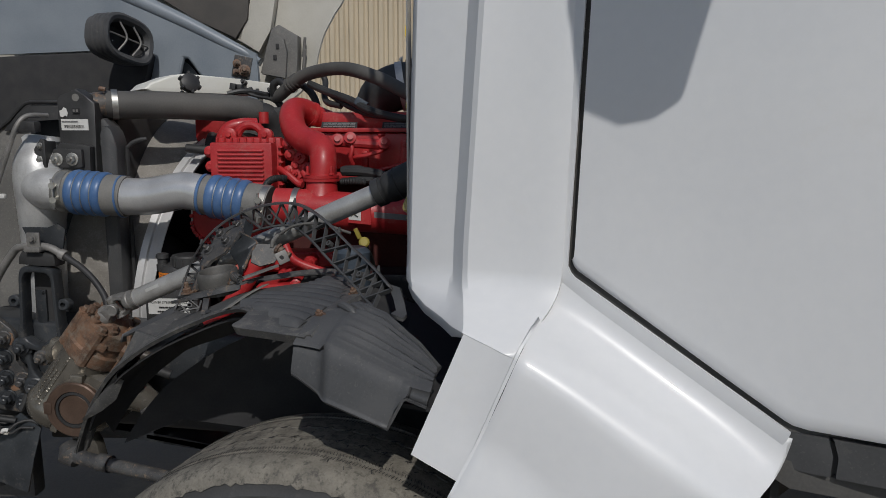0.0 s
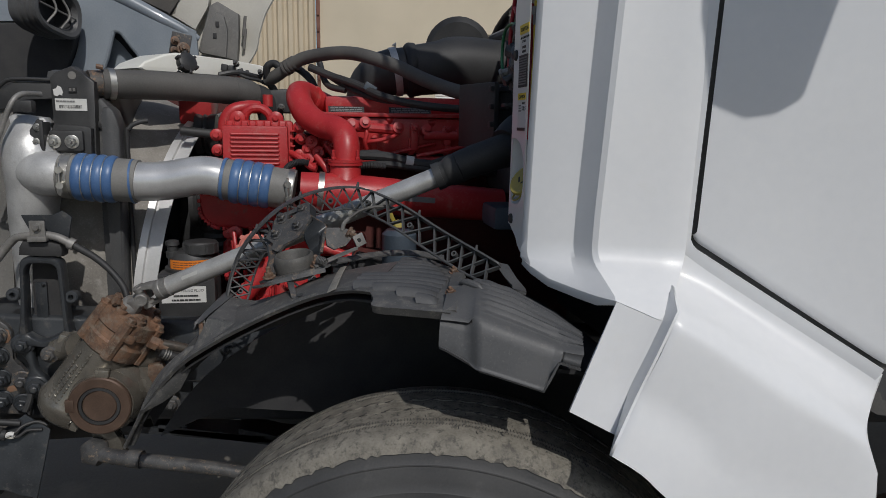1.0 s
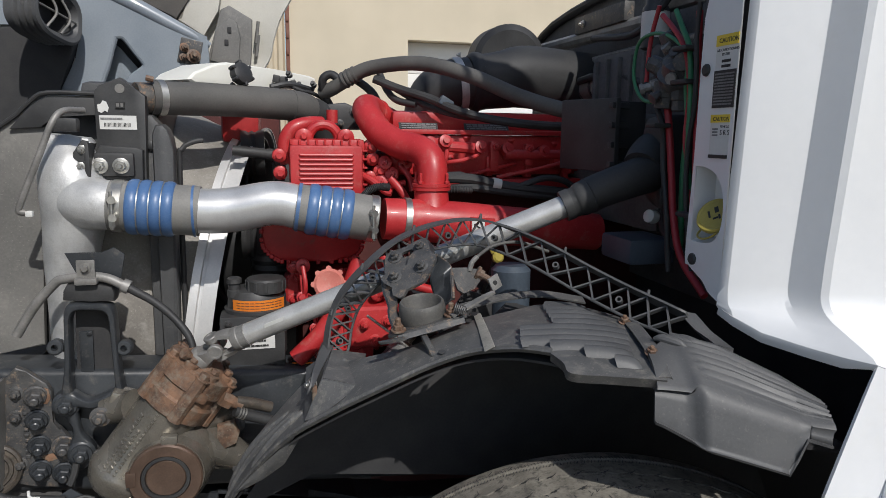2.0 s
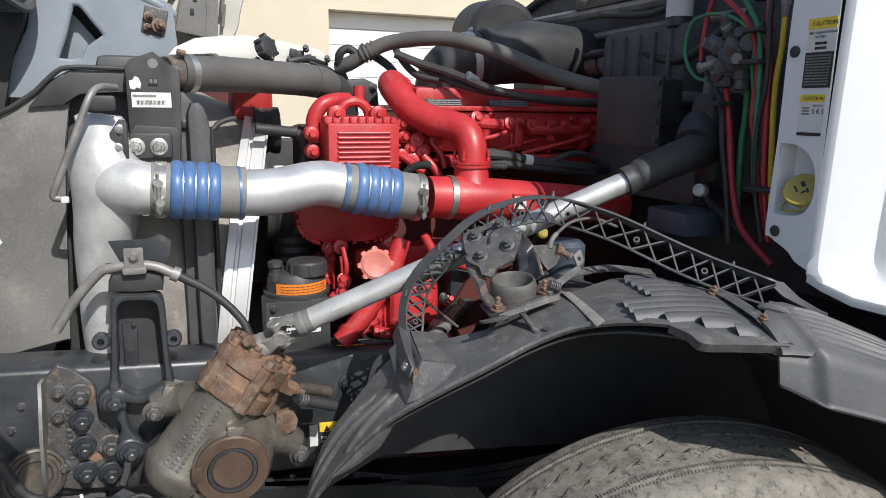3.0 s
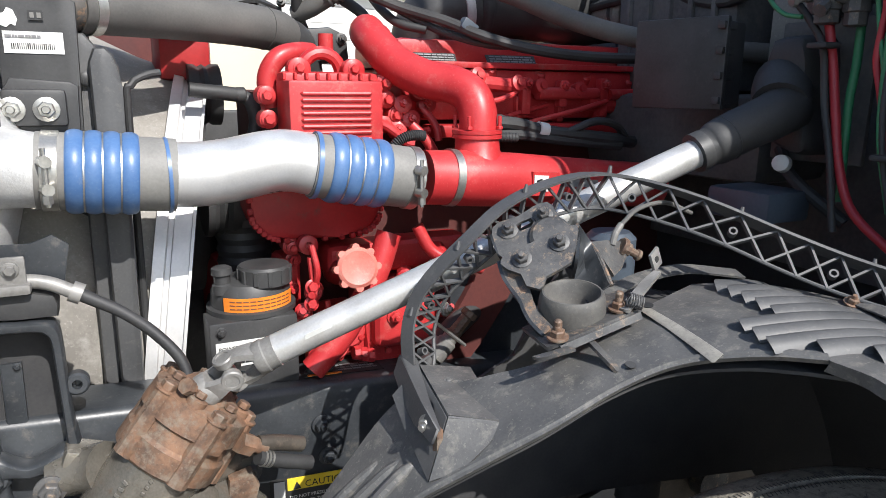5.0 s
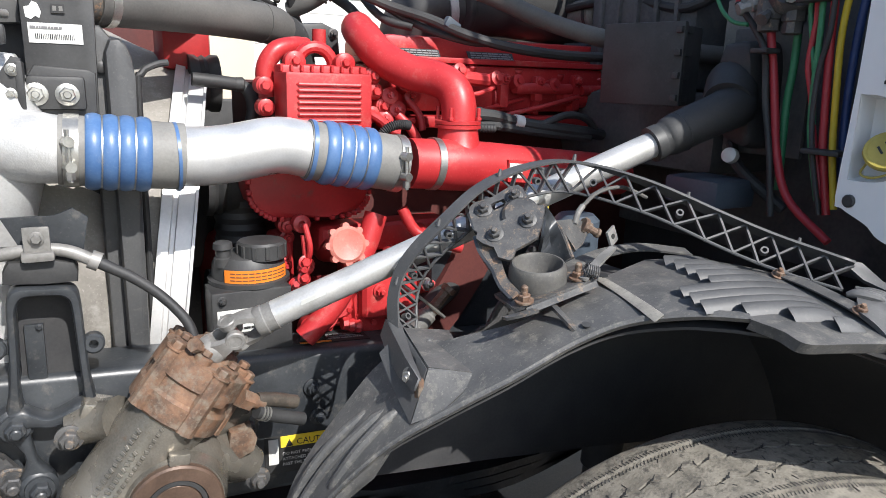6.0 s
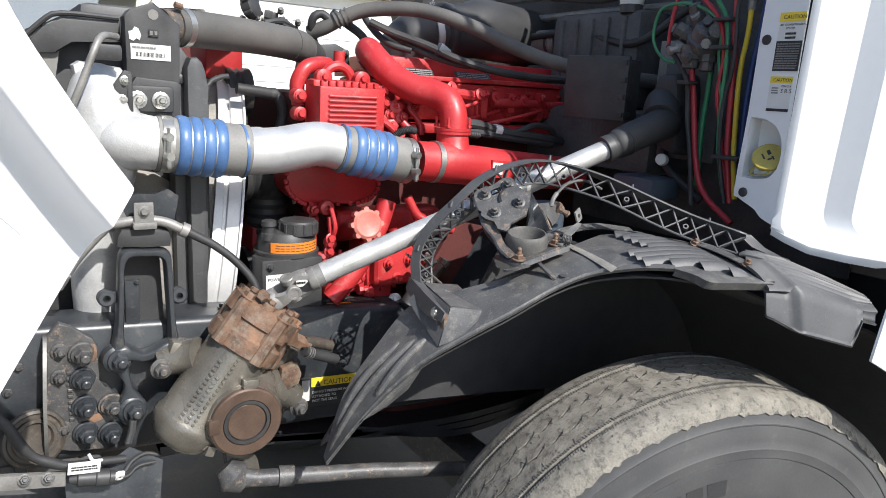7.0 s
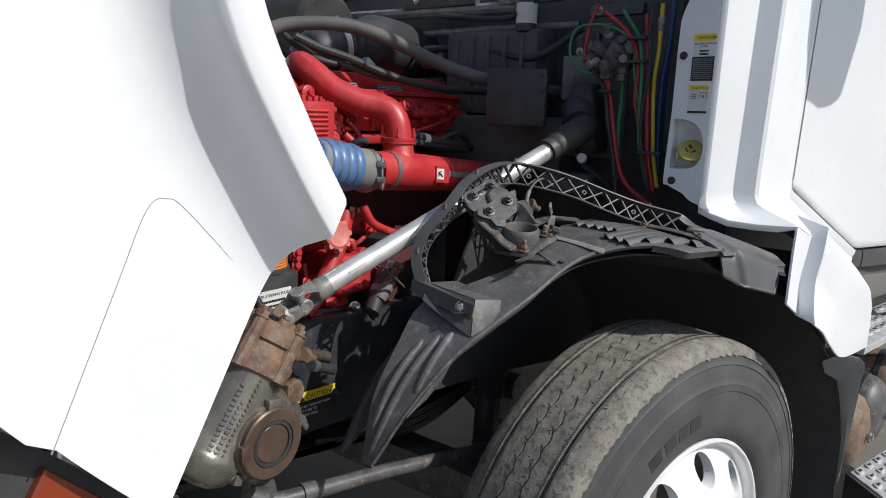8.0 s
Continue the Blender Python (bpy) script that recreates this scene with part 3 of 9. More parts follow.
# ---- front wheel ----
def wheel():
    w = thing("road_wheel", (-0.18, 1.10, 0.545), "dusty truck tyre on a polished aluminium wheel, steered slightly", "wheel")
    phi = radians(14.7)
    out = V(-math.sin(phi), -math.cos(phi), 0)
    fore = V(-math.cos(phi), math.sin(phi), 0)
    face = V(-0.200, 0.9616, 0.5535)

    def at(a, r, h):
        return face + r * (math.cos(a) * fore + math.sin(a) * Z) + h * out

    seg = 320
    # tread: two straight and two zigzag grooves cut into the crown
    half = 0.232
    grooves = [(0.0494, 0.0040, 0.0), (0.0943, 0.0012, 0.0030), (0.1372, 0.0012, 0.0030), (0.1838, 0.0040, 0.0)]
    rows_prof = [(0.001, 0.497), (-0.001, 0.5035), (-0.0045, 0.5085), (-0.012, 0.5125), (-0.024, 0.5155)]

    def crown(g):
        return 0.5195 - 0.004 * ((g - half / 2) / (half / 2)) ** 2

    shoulder = random.Random(11)
    bm = B()
    rings = []
    for k in range(seg):
        a = math.tau * k / seg
        zig = (-1, 0, 1, 0)[k % 4]
        ragged = shoulder.uniform(-0.0035, 0.0025) if k % 2 else shoulder.uniform(-0.001, 0.004)
        ring = [at(a, 0.488 - ragged, 0.0042 + 0.2 * ragged), at(a, 0.4885 - ragged, 0.0058 + 0.2 * ragged)]
        ring += [at(a, r - (0.0020 if (k % 2 and 0.503 < r < 0.51) else 0.0), h + (0.0016 if r < 0.5 else 0.0)) for h, r in rows_prof]
        for g, wide, swing in grooves:
            c, m = crown(g), g + zig * swing
            ring += [at(a, c, -(m - wide - 0.0012)), at(a, c - 0.012, -(m - wide * 0.6)), at(a, c - 0.012, -(m + wide * 0.6)), at(a, c, -(m + wide + 0.0012))]
        ring += [at(a, r, -(half + h)) for h, r in reversed(rows_prof)]
        rings.append([bm.verts.new(p) for p in ring])
    for k in range(seg):
        p, q = rings[k], rings[(k + 1) % seg]
        for j in range(len(p) - 1):
            bm.faces.new((p[j], p[j + 1], q[j + 1], q[j]))
    part("tread", bm, TREAD, w, "dusty worn tread with straight and zigzag grooves", sharp=32)
    rng = random.Random(4)
    bm = B()

    def nick(a, g, wide, long, skew=0.0):
        q = [at(a + da + (skew if dg > 0 else 0), crown(g + dg) + 0.0004, -(g + dg)) for da, dg in ((-wide, -long), (wide, -long), (wide, long), (-wide, long))]
        bm.faces.new([bm.verts.new(p) for p in q])

    # fine comb of cuts along the straight grooves
    for g, _w, _s in (grooves[0], grooves[3]):
        for k in range(600):
            a = math.tau * k / 600
            nick(a, g - 0.0070, 0.0010, rng.uniform(0.0028, 0.0044), 0.003)
            nick(a, g + 0.0070, 0.0010, rng.uniform(0.0028, 0.0044), -0.003)
    # deep corners of the zigzag grooves
    for g, _w, swing in grooves[1:3]:
        for k in range(80):
            a = math.tau * (4 * k + 2) / seg
            nick(a, g + swing, 0.0040, rng.uniform(0.0018, 0.0032), 0.006)
            nick(a + 0.008, g + swing + 0.0045, 0.0012, rng.uniform(0.002, 0.0035), 0.009)
            nick(a - 0.009, g + swing - 0.002, 0.0026, rng.uniform(0.001, 0.002), 0.004)
            if rng.random() < 0.6:
                nick(a + 0.003, g + swing - 0.0055, 0.0010, 0.002, -0.007)
    for k in range(420):
        nick(rng.uniform(0, math.tau), rng.uniform(0.015, 0.215), rng.uniform(0.0006, 0.0016), rng.uniform(0.0015, 0.005), rng.uniform(-0.01, 0.01))
    tagged(part("sipe_comb", bm, DARKHOSE, w, "small dark cuts in the tread", thick=0.0005, inward=0), kind="stuff")
    # sidewall with rings
    prof = [(0.001, 0.497), (0.0028, 0.489), (0.0050, 0.480), (0.0070, 0.472), (0.0084, 0.4705), (0.0086, 0.468), (0.0072, 0.4665), (0.0095, 0.458), (0.0125, 0.442), (0.0148, 0.428), (0.0160, 0.4265), (0.0158, 0.422), (0.0168, 0.4105), (0.0150, 0.4098),
            (0.0150, 0.4088), (0.0172, 0.408), (0.0178, 0.398), (0.0187, 0.384), (0.0190, 0.37), (0.0180, 0.345), (0.0165, 0.325), (0.0135, 0.3195), (0.010, 0.309), (-0.006, 0.296)]
    seg2 = 120
    bm = B()
    rings = [[bm.verts.new(at(math.tau * k / seg2, r, h)) for k in range(seg2)] for h, r in prof]
    for a, b in zip(rings, rings[1:]):
        for k in range(seg2):
            bm.faces.new((a[k], b[k], b[(k + 1) % seg2], a[(k + 1) % seg2]))
    side = part("sidewall", bm, WALLRUB, w, "grey rubber sidewall")
    inner = [(-0.233, 0.497), (-0.250, 0.44), (-0.250, 0.36), (-0.238, 0.30), (-0.22, 0.28)]
    bm = B()
    rings = [[bm.verts.new(at(math.tau * k / seg2, r, h)) for k in range(seg2)] for h, r in inner]
    for a, b in zip(rings, rings[1:]):
        for k in range(seg2):
            bm.faces.new((a[k], b[k], b[(k + 1) % seg2], a[(k + 1) % seg2]))
    part("inner_sidewall", bm, WALLRUB, w)
    # raised plain bars in place of the moulded lettering
    for i, (start, wide) in enumerate([(61.6, 6.4), (69.8, 6.0), (77.4, 5.0), (83.8, 6.2)]):
        bm = B()
        cols = 4
        lo = [at(radians(start - 4 + wide * j / cols), 0.347, 0.0186) for j in range(cols + 1)]
        hi = [at(radians(start - 4 + wide * j / cols), 0.378, 0.0194) for j in range(cols + 1)]
        skin(bm, [lo, hi])
        part("moulded_bar", bm, DARKHOSE, side, thick=0.0008, inward=0)
    # rim with hand holes in a disc that bulges out
    bm = B()
    lathe_prof = [(-0.012, 0.295), (0.004, 0.2985), (0.0085, 0.2965), (0.0095, 0.292), (0.0075, 0.2875), (0.002, 0.284), (-0.008, 0.281), (-0.014, 0.277), (-0.015, 0.273), (-0.011, 0.2705)]
    rings = [[bm.verts.new(at(math.tau * k / seg2, r, h)) for k in range(seg2)] for h, r in lathe_prof]
    for a, b in zip(rings, rings[1:]):
        for k in range(seg2):
            bm.faces.new((a[k], b[k], b[(k + 1) % seg2], a[(k + 1) % seg2]))
    part("rim_flange", bm, RIM, w, "polished rim edge")
    bm = B()
    holes, ring_r, hole_r = 10, 0.232, 0.0335

    def dish(r):
        return -0.011 + 0.045 * (0.2705 - r) / 0.075 * (1.25 - 2.2 * (0.2705 - r))

    n = 24
    for i in range(holes):
        a0 = math.tau * i / holes + radians(24.1)
        wide = math.tau / holes / 2
        outer, inner_, back = [], [], []
        for j in range(n):
            b = math.tau * j / n
            ca, sa = math.cos(b), math.sin(b)
            s = 1 / max(abs(ca), abs(sa))
            r = ring_r + 0.0385 * ca * s
            outer.append(bm.verts.new(at(a0 + wide * sa * s, r, dish(r))))
            rr = ring_r + hole_r * ca
            ang = a0 + hole_r * sa / ring_r
            inner_.append(bm.verts.new(at(ang, rr, dish(rr) - 0.002)))
            back.append(bm.verts.new(at(ang, rr, dish(rr) - 0.03)))
        for j in range(n):
            k = (j + 1) % n
            bm.faces.new((outer[j], outer[k], inner_[k], inner_[j]))
            bm.faces.new((inner_[j], inner_[k], back[k], back[j]))
    centre = [(dish(0.1935), 0.1935), (dish(0.17), 0.17), (dish(0.15), 0.15), (dish(0.15), 0.11), (0.07, 0.10), (0.09, 0.085), (0.095, 0.02)]
    rings = [[bm.verts.new(at(math.tau * k / 60, r, h)) for k in range(60)] for h, r in centre]
    for a, b in zip(rings, rings[1:]):
        for k in range(60):
            bm.faces.new((a[k], b[k], b[(k + 1) % 60], a[(k + 1) % 60]))
    bmesh.ops.remove_doubles(bm, verts=bm.verts, dist=0.0003)
    part("wheel_disc", bm, RIM, w, "polished wheel disc with round hand holes")
    bm = B()
    lathe(bm, face - out * 0.215, out, [(0, 0.27), (0.125, 0.262), (0.125, 0.2)], 48)
    part("wheel_barrel", bm, GREYMETAL, w)
    for i in range(10):
        bm = B()
        bolt(bm, at(math.tau * (i + 0.5) / 10, 0.1425, 0.046), out, 0.016)
        part("wheel_nut", bm, STEEL, w)


wheel()


# ---- fender liner ----
LIP = [(-0.786, 1.37, 0.89), (-0.725, 1.325, 1.00), (-0.655, 1.28, 1.09), (-0.585, 1.238, 1.147), (-0.515, 1.205, 1.192), (-0.44, 1.190, 1.229), (-0.38, 1.165, 1.255), (-0.33, 1.11, 1.275), (-0.295, 1.06, 1.283)]
ROOT = [(-0.776, 1.405, 0.885), (-0.732, 1.418, 0.995), (-0.664, 1.420, 1.082), (-0.592, 1.418, 1.152), (-0.53, 1.345, 1.195), (-0.45, 1.285, 1.232), (-0.37, 1.278, 1.266), (-0.28, 1.296, 1.279), (-0.22, 1.31, 1.285)]


def drop(fit, x, y):
    """Height of a smooth sheet over a place of the plan."""
    return float(np.dot(fit, (1, x, y, x * x, x * y, y * y)))


def smooth_sheet(points):
    p = np.array(points)
    x, y = p[:, 0], p[:, 1]
    return np.linalg.lstsq(np.stack([np.ones(len(p)), x, y, x * x, x * y, y * y], 1), p[:, 2], rcond=None)[0]


def along(knots, s):
    """A place on a broken line given as (share, x, y, z)."""
    return V(*[float(np.interp(s, [k[0] for k in knots], [k[m] for k in knots])) for m in (1, 2, 3)])


def louvre(a, b, width, high, grid, bend=0.0):
    """A moulded hood, open in front and fading out behind."""
    a, b = V(*a, 0), V(*b, 0)
    d = (b - a).normalized()
    side = V(-d.y, d.x, 0)
    rows = []
    for s in (0, 0.06, 0.2, 0.4, 0.6, 0.8, 0.92, 1.0):
        row = []
        for k in range(11):
            u = -1 + 0.2 * k
            lag = (0.008 * abs(u) ** 2 + 0.006 * (u + 1)) * (1 - s)
            q = a.lerp(b, s) + d * lag + side * (u * width * 0.5 + bend * s * (1 - s))
            hump = max(0, 1 - abs(u) ** 2.0) ** 0.8
            rise = high * (1 - 0.2 * s - 0.8 * s ** 5)
            row.append((q.x, q.y, drop(grid, q.x, q.y) + 0.0005 - 0.002 * (1 - hump) + rise * hump))
        rows.append(row)
    return skin(B(), rows)


def fender():
    f = thing("fender_liner", (-0.3, 1.2, 1.2), "dusty black plastic wheel arch liner with raised ribs", "fender liner")
    lip, root = smoothline(LIP, 6), smoothline(ROOT, 6)
    rows = []
    for s, lift in ((0, 0), (0.02, 0.001), (0.03, 0.0035), (0.055, 0.0035), (0.065, 0.0), (0.25, 0), (0.4, 0), (0.55, 0), (0.7, 0), (0.85, 0), (1.0, 0)):
        rows.append([a.lerp(b, s) + V(0, 0, 0.005 * min(1, max(0, (k - 22) / 12)) * math.sin(math.pi * s) + lift) for k, (a, b) in enumerate(zip(lip, root))])
    under = [a + V(0.003, 0.004, -0.006) for a in lip]
    arch = [tuple(p) for r in rows for p in r]
    part("arch_panel", skin(B(), [under] + rows), LINERDIRT, f, "dusty curved panel over the tyre", thick=0.004, inward=-1, sharp=24)
    # ribs down the front leg
    for start, end, bulge, wide in (((-0.622, 1.316, 1.118), (-0.708, 1.334, 1.013), 0.006, 0.0085), ((-0.623, 1.340, 1.112), (-0.771, 1.390, 0.885), 0.020, 0.0085),
                                    ((-0.631, 1.369, 1.100), (-0.750, 1.398, 0.945), 0.016, 0.0075)):
        pts = [V(*start).lerp(V(*end), j / 12) + V(-0.7, 0, 1) * (bulge * math.sin(math.pi * j / 12) + 0.002) for j in range(13)]
        bm = B()
        tube(bm, pts, [0.004] + [wide] * 11 + [0.004], 10)
        part("stiffening_rib", bm, LINERDIRT, f)
    # folded corner pocket where the lattice meets the leg: flat facets with sharp folds
    ga, gb, gc, gd, ge, gl = V(-0.566, 1.424, 1.186), V(-0.508, 1.394, 1.184), V(-0.538, 1.264, 1.176), V(-0.592, 1.291, 1.182), V(-0.621, 1.276, 1.120), V(-0.612, 1.400, 1.165)
    skin(B1 := B(), [[ga, ga.lerp(gb, 0.5), gb], [ga.lerp(gd, 0.5), ga.lerp(gc, 0.5), gb.lerp(gc, 0.5)], [gd, gd.lerp(gc, 0.5), gc]])
    part("gusset_top", B1, LINERDIRT, f, "flat dusty top of the corner pocket", thick=0.004)
    skin(B1 := B(), [[gd, gd.lerp(gc, 0.5), gc], [gd.lerp(ge, 0.5), gd.lerp(ge, 0.5).lerp(gc.lerp(V(-0.592, 1.252, 1.141), 0.5), 0.5), gc.lerp(V(-0.585, 1.240, 1.148), 0.5)], [ge, V(-0.605, 1.262, 1.131), V(-0.588, 1.250, 1.144)]])
    part("gusset_front", B1, LINERDIRT, f, "flat front of the corner pocket", thick=0.004)
    skin(B1 := B(), [[ga, ga.lerp(gd, 0.5), gd], [gl, V(-0.617, 1.345, 1.142), ge]])
    part("gusset_side", B1, LINER, f, thick=0.003)
    tube(B1 := B(), [gd + V(0, 0, 0.001), gd.lerp(gc, 0.97) + V(0, 0, 0.001)], [0.0022, 0.0012], 6)
    part("gusset_ridge", B1, LINER, f)
    tube(B1 := B(), [gc, gc.lerp(gb, 0.6)], [0.0014, 0.002], 6)
    part("gusset_edge", B1, LINER, f)
    for du, dv in ((0.42, 0.30), (0.62, 0.34)):
        q = ga.lerp(gb, du).lerp(gd.lerp(gc, du), dv) + V(0, 0, 0.002)
        lathe(B1 := B(), q, (-0.05, -0.1, 1), [(0, 0.0075), (0.002, 0.0065), (0.0015, 0.004), (0.003, 0.002)], 14)
        part("moulded_boss", B1, LINERDIRT, f)
    # flat fin that carries the strap down to the pocket
    fin = [V(-0.579, 1.452, 1.195), V(-0.590, 1.395, 1.190), V(-0.602, 1.335, 1.185), V(-0.611, 1.275, 1.180)]
    low_fin = [V(-0.588, 1.450, 1.172), V(-0.600, 1.395, 1.162), V(-0.611, 1.335, 1.158), V(-0.617, 1.276, 1.164)]
    skin(B1 := B(), [fin, low_fin])
    part("strap_fin", B1, LINER, f, "flat black fin at the end of the strap", thick=0.003)
    skin(B1 := B(), [fin, [q + V(0.022 - 0.018 * k / 3, 0.004, -0.002) for k, q in enumerate(fin)]])
    part("fin_flange", B1, LINER, f, thick=0.003)
    # torn lower flap of the front leg
    flap = [V(-0.640, 1.292, 1.095), V(-0.668, 1.300, 1.062), V(-0.700, 1.312, 1.028), V(-0.735, 1.330, 0.985)]
    hang = [q + w for q, w in zip(flap, (V(0.008, 0.012, -0.018), V(0.012, 0.014, -0.030), V(0.008, 0.010, -0.024), V(0.0, 0.004, -0.006)))]
    skin(B1 := B(), [flap, [p.lerp(q, 0.5) + V(-0.004, -0.004, 0) for p, q in zip(flap, hang)], hang])
    part("lower_flap", B1, LINERDIRT, f, "hanging lower flap of the front leg", thick=0.003)
    # rear pad with louvres
    o2 = smoothline([(-0.298, 1.060, 1.283), (-0.296, 1.022, 1.282), (-0.299, 0.990, 1.279), (-0.25, 0.976, 1.276), (-0.184, 0.953, 1.274)], 5)
    i2 = smoothline([(-0.22, 1.31, 1.285), (-0.185, 1.28, 1.291), (-0.165, 1.245, 1.295), (-0.145, 1.20, 1.296), (-0.122, 1.146, 1.293)], 5)
    rows = [[p.lerp(q, s) + V(0, 0, 0.003 * math.sin(math.pi * s)) for k, (p, q) in enumerate(zip(o2, i2))] for s in (0, 0.04, 0.12, 0.25, 0.4, 0.55, 0.7, 0.85, 0.95, 1)]
    pad = part("rear_pad", skin(B(), [[p + V(0.003, 0.008, -0.014) for p in o2]] + rows), LINERDIRT, f, "dusty pad with louvre ribs", thick=0.004, inward=-1, sharp=30)
    fine = [[p.lerp(q, s / 14) + V(0, 0, 0.003 * math.sin(math.pi * s / 14)) for k, (p, q) in enumerate(zip(o2, i2))] for s in range(15)]
    ground = [tuple(p) for r in fine for p in r] + [p for p in arch if p[0] > -0.335]
    ground = smooth_sheet(ground)
    ribs = [(-0.222 - 0.0078 * k, 1.280 - 0.027 * k, -0.165 + 0.0012 * k, 1.236 - 0.025 * k, 0.029) for k in range(5)]
    ribs += [(-0.309, 1.167, -0.158, 1.110, 0.027), (-0.318, 1.142, -0.166, 1.088, 0.027), (-0.327, 1.117, -0.176, 1.067, 0.027)]
    ribs += [(-0.296, 1.084, -0.184, 1.046, 0.028), (-0.260, 1.050, -0.192, 1.027, 0.028), (-0.234, 1.012, -0.196, 0.999, 0.026)]
    for ax, ay, bx, by, w in ribs:
        part("louvre_rib", louvre((ax, ay), (bx, by), w, 0.0095, ground, 0.0), LINER, pad, thick=0.001, sharp=50)
    # inner ledge behind the pad
    ledge = smoothline([(-0.36, 1.315, 1.279), (-0.28, 1.335, 1.289), (-0.20, 1.335, 1.293), (-0.131, 1.299, 1.287)], 4)
    bm = B()
    skin(bm, [ledge, [p + V(0.004, 0.022, 0.006) for p in ledge]])
    part("inner_ledge", bm, LINERDIRT, f, thick=0.003)
    # pale dusty strip over the panel
    def on(k, t, lift=0.003):
        m = min(len(lip) - 2, int(k))
        p, q = lip[m].lerp(lip[m + 1], k - m), root[m].lerp(root[m + 1], k - m)
        return p.lerp(q, t) + V(0, 0, 0.005 * min(1, max(0, (k - 22) / 12)) * math.sin(math.pi * t) + lift)

    bm = B()
    spread = [on(30 + 0.3 * i, j / 30) for i in range(60) for j in range(31)]

    strip = [(-0.334 - 0.026 * j / 8, 1.290 - 0.152 * j / 8, 0.006 + 0.002 * j / 8) for j in range(9)]
    sheet = smooth_sheet([tuple(q) for q in spread])
    skin(bm, [[V(x + w * side, y + 0.0015 * math.sin(9 * side + 5 * y), drop(sheet, x + w * side, y) + (0.0012 if abs(side) < 1 else 0.0002)) for x, y, w in strip] for side in (-1, -0.8, 0.8, 1)])
    part("worn_strip", bm, WORNSTRIP, f, "pale worn strip across the panel", thick=0.001, inward=0)
    bm = B()
    lathe(bm, on(32.3, 0.22, 0.002), (-0.1, -0.25, 1), [(0, 0.006), (0.001, 0.006), (0.0012, 0.001)], 14)
    part("drain_hole", bm, BLACK, f)
    # rear flare: ribbed top, smooth face with a set-back end, a notched lower edge
    back = ((0, -0.178, 1.012, 1.288), (0.2, -0.118, 1.055, 1.300), (0.5, -0.072, 1.022, 1.291), (0.8, -0.018, 0.960, 1.264), (1, 0.012, 0.914, 1.242))
    brow = ((0, -0.198, 0.954, 1.274), (0.2, -0.150, 0.940, 1.270), (0.5, -0.090, 0.917, 1.250), (0.8, -0.026, 0.891, 1.230), (1, 0.004, 0.878, 1.228))
    low = ((0, -0.202, 0.943, 1.220), (0.05, -0.192, 0.939, 1.216), (0.2, -0.152, 0.919, 1.195), (0.5, -0.103, 0.901, 1.182), (0.76, -0.056, 0.884, 1.169), (0.80, -0.034, 0.882, 1.211), (1, -0.004, 0.870, 1.203))
    cols = sorted(set([0, 0.05, 0.1, 0.14, 0.17, 0.2, 0.22, 0.24, 0.26, 0.76, 0.78, 0.80, 0.82, 0.83, 1.0] + [0.3 + 0.05 * k for k in range(15)]))
    rows = []
    for v in range(71):
        t = 1 - v / 70
        row = []
        for s in cols:
            a, b = along(brow, s), along(back, s)
            p = a.lerp(b, t)
            d = (b - a).length * t
            on = min(1, max(0, (s - 0.24) / 0.05)) * min(1, max(0, (t - 0.10) / 0.03)) * min(1, d / 0.02)
            p.z += 0.0036 * on * (0.5 + 0.5 * math.cos(math.tau * (t * 7.5 + 0.2))) ** 3 + 0.004 * math.sin(math.pi * t)
            p.z -= 0.009 * min(1, max(0, (0.22 - s) / 0.05)) * (1 - t)
            row.append(p)
        rows.append(row)
    for w in (0.06, 0.14, 0.3, 0.6, 0.88, 0.95, 1.0):
        row = []
        for s in cols:
            p = along(brow, s).lerp(along(low, s), w) + V(0, -0.006 * min(1, 8 * w), 0)
            p.y += 0.012 * min(1, max(0, (0.23 - s) / 0.05)) + 0.007 * min(1, max(0, (s - 0.79) / 0.03)) * min(1, 3 * w)
            p.y += -0.004 if w == 1.0 else 0.0
            p.z -= 0.009 * min(1, max(0, (0.22 - s) / 0.05)) * (1 - w)
            row.append(p)
        rows.append(row)
    flare = part("rear_flare", skin(B(), rows), LINER, f, "smooth grey flare with ribbed top at the rear of the liner", thick=0.004, inward=-1, sharp=45)
    for k in range(3):
        a, b = V(-0.150 + 0.018 * k, 1.045 + 0.004 * k, 1.299 - 0.002 * k), V(-0.118 + 0.018 * k, 1.012 + 0.004 * k, 1.292 - 0.003 * k)
        tube(bm := B(), [a, a.lerp(b, 0.25) + V(0, 0, 0.004), a.lerp(b, 0.75) + V(0, 0, 0.004), b], [0.003, 0.0065, 0.0060, 0.002], 10, steps=3)
        part("short_rib", bm, LINER, flare)
    seam = smoothline([(-0.182, 0.962, 1.272), (-0.166, 1.012, 1.286), (-0.148, 1.08, 1.293), (-0.128, 1.148, 1.293)], 4)
    skin(bm := B(), [[p + V(-0.012, 0.002, 0.001) for p in seam], [p + V(0.006, -0.003, 0.003) for p in seam], [p + V(0.009, -0.004, -0.003) for p in seam]])
    part("joint_strip", bm, LINERDIRT, flare, "dusty lapped joint", thick=0.002)
    for p in ((-0.172, 1.013, 1.290), (-0.141, 1.144, 1.296)):
        bm = B()
        bolt(bm, p, (-0.2, -0.4, 1), 0.0065)
        part("screw", bm, RUST, f)
    bm = B()
    bolt(bm, (-0.607, 1.310, 1.169), (-0.85, -0.5, 0.1), 0.0085)
    part("screw", bm, STEEL, f)
    bm = B()
    box(bm, (-0.606, 1.288, 1.160), (0.008, 0.012, 0.03), 0.002)
    part("clip", bm, RUST, f, "small rusty clip")
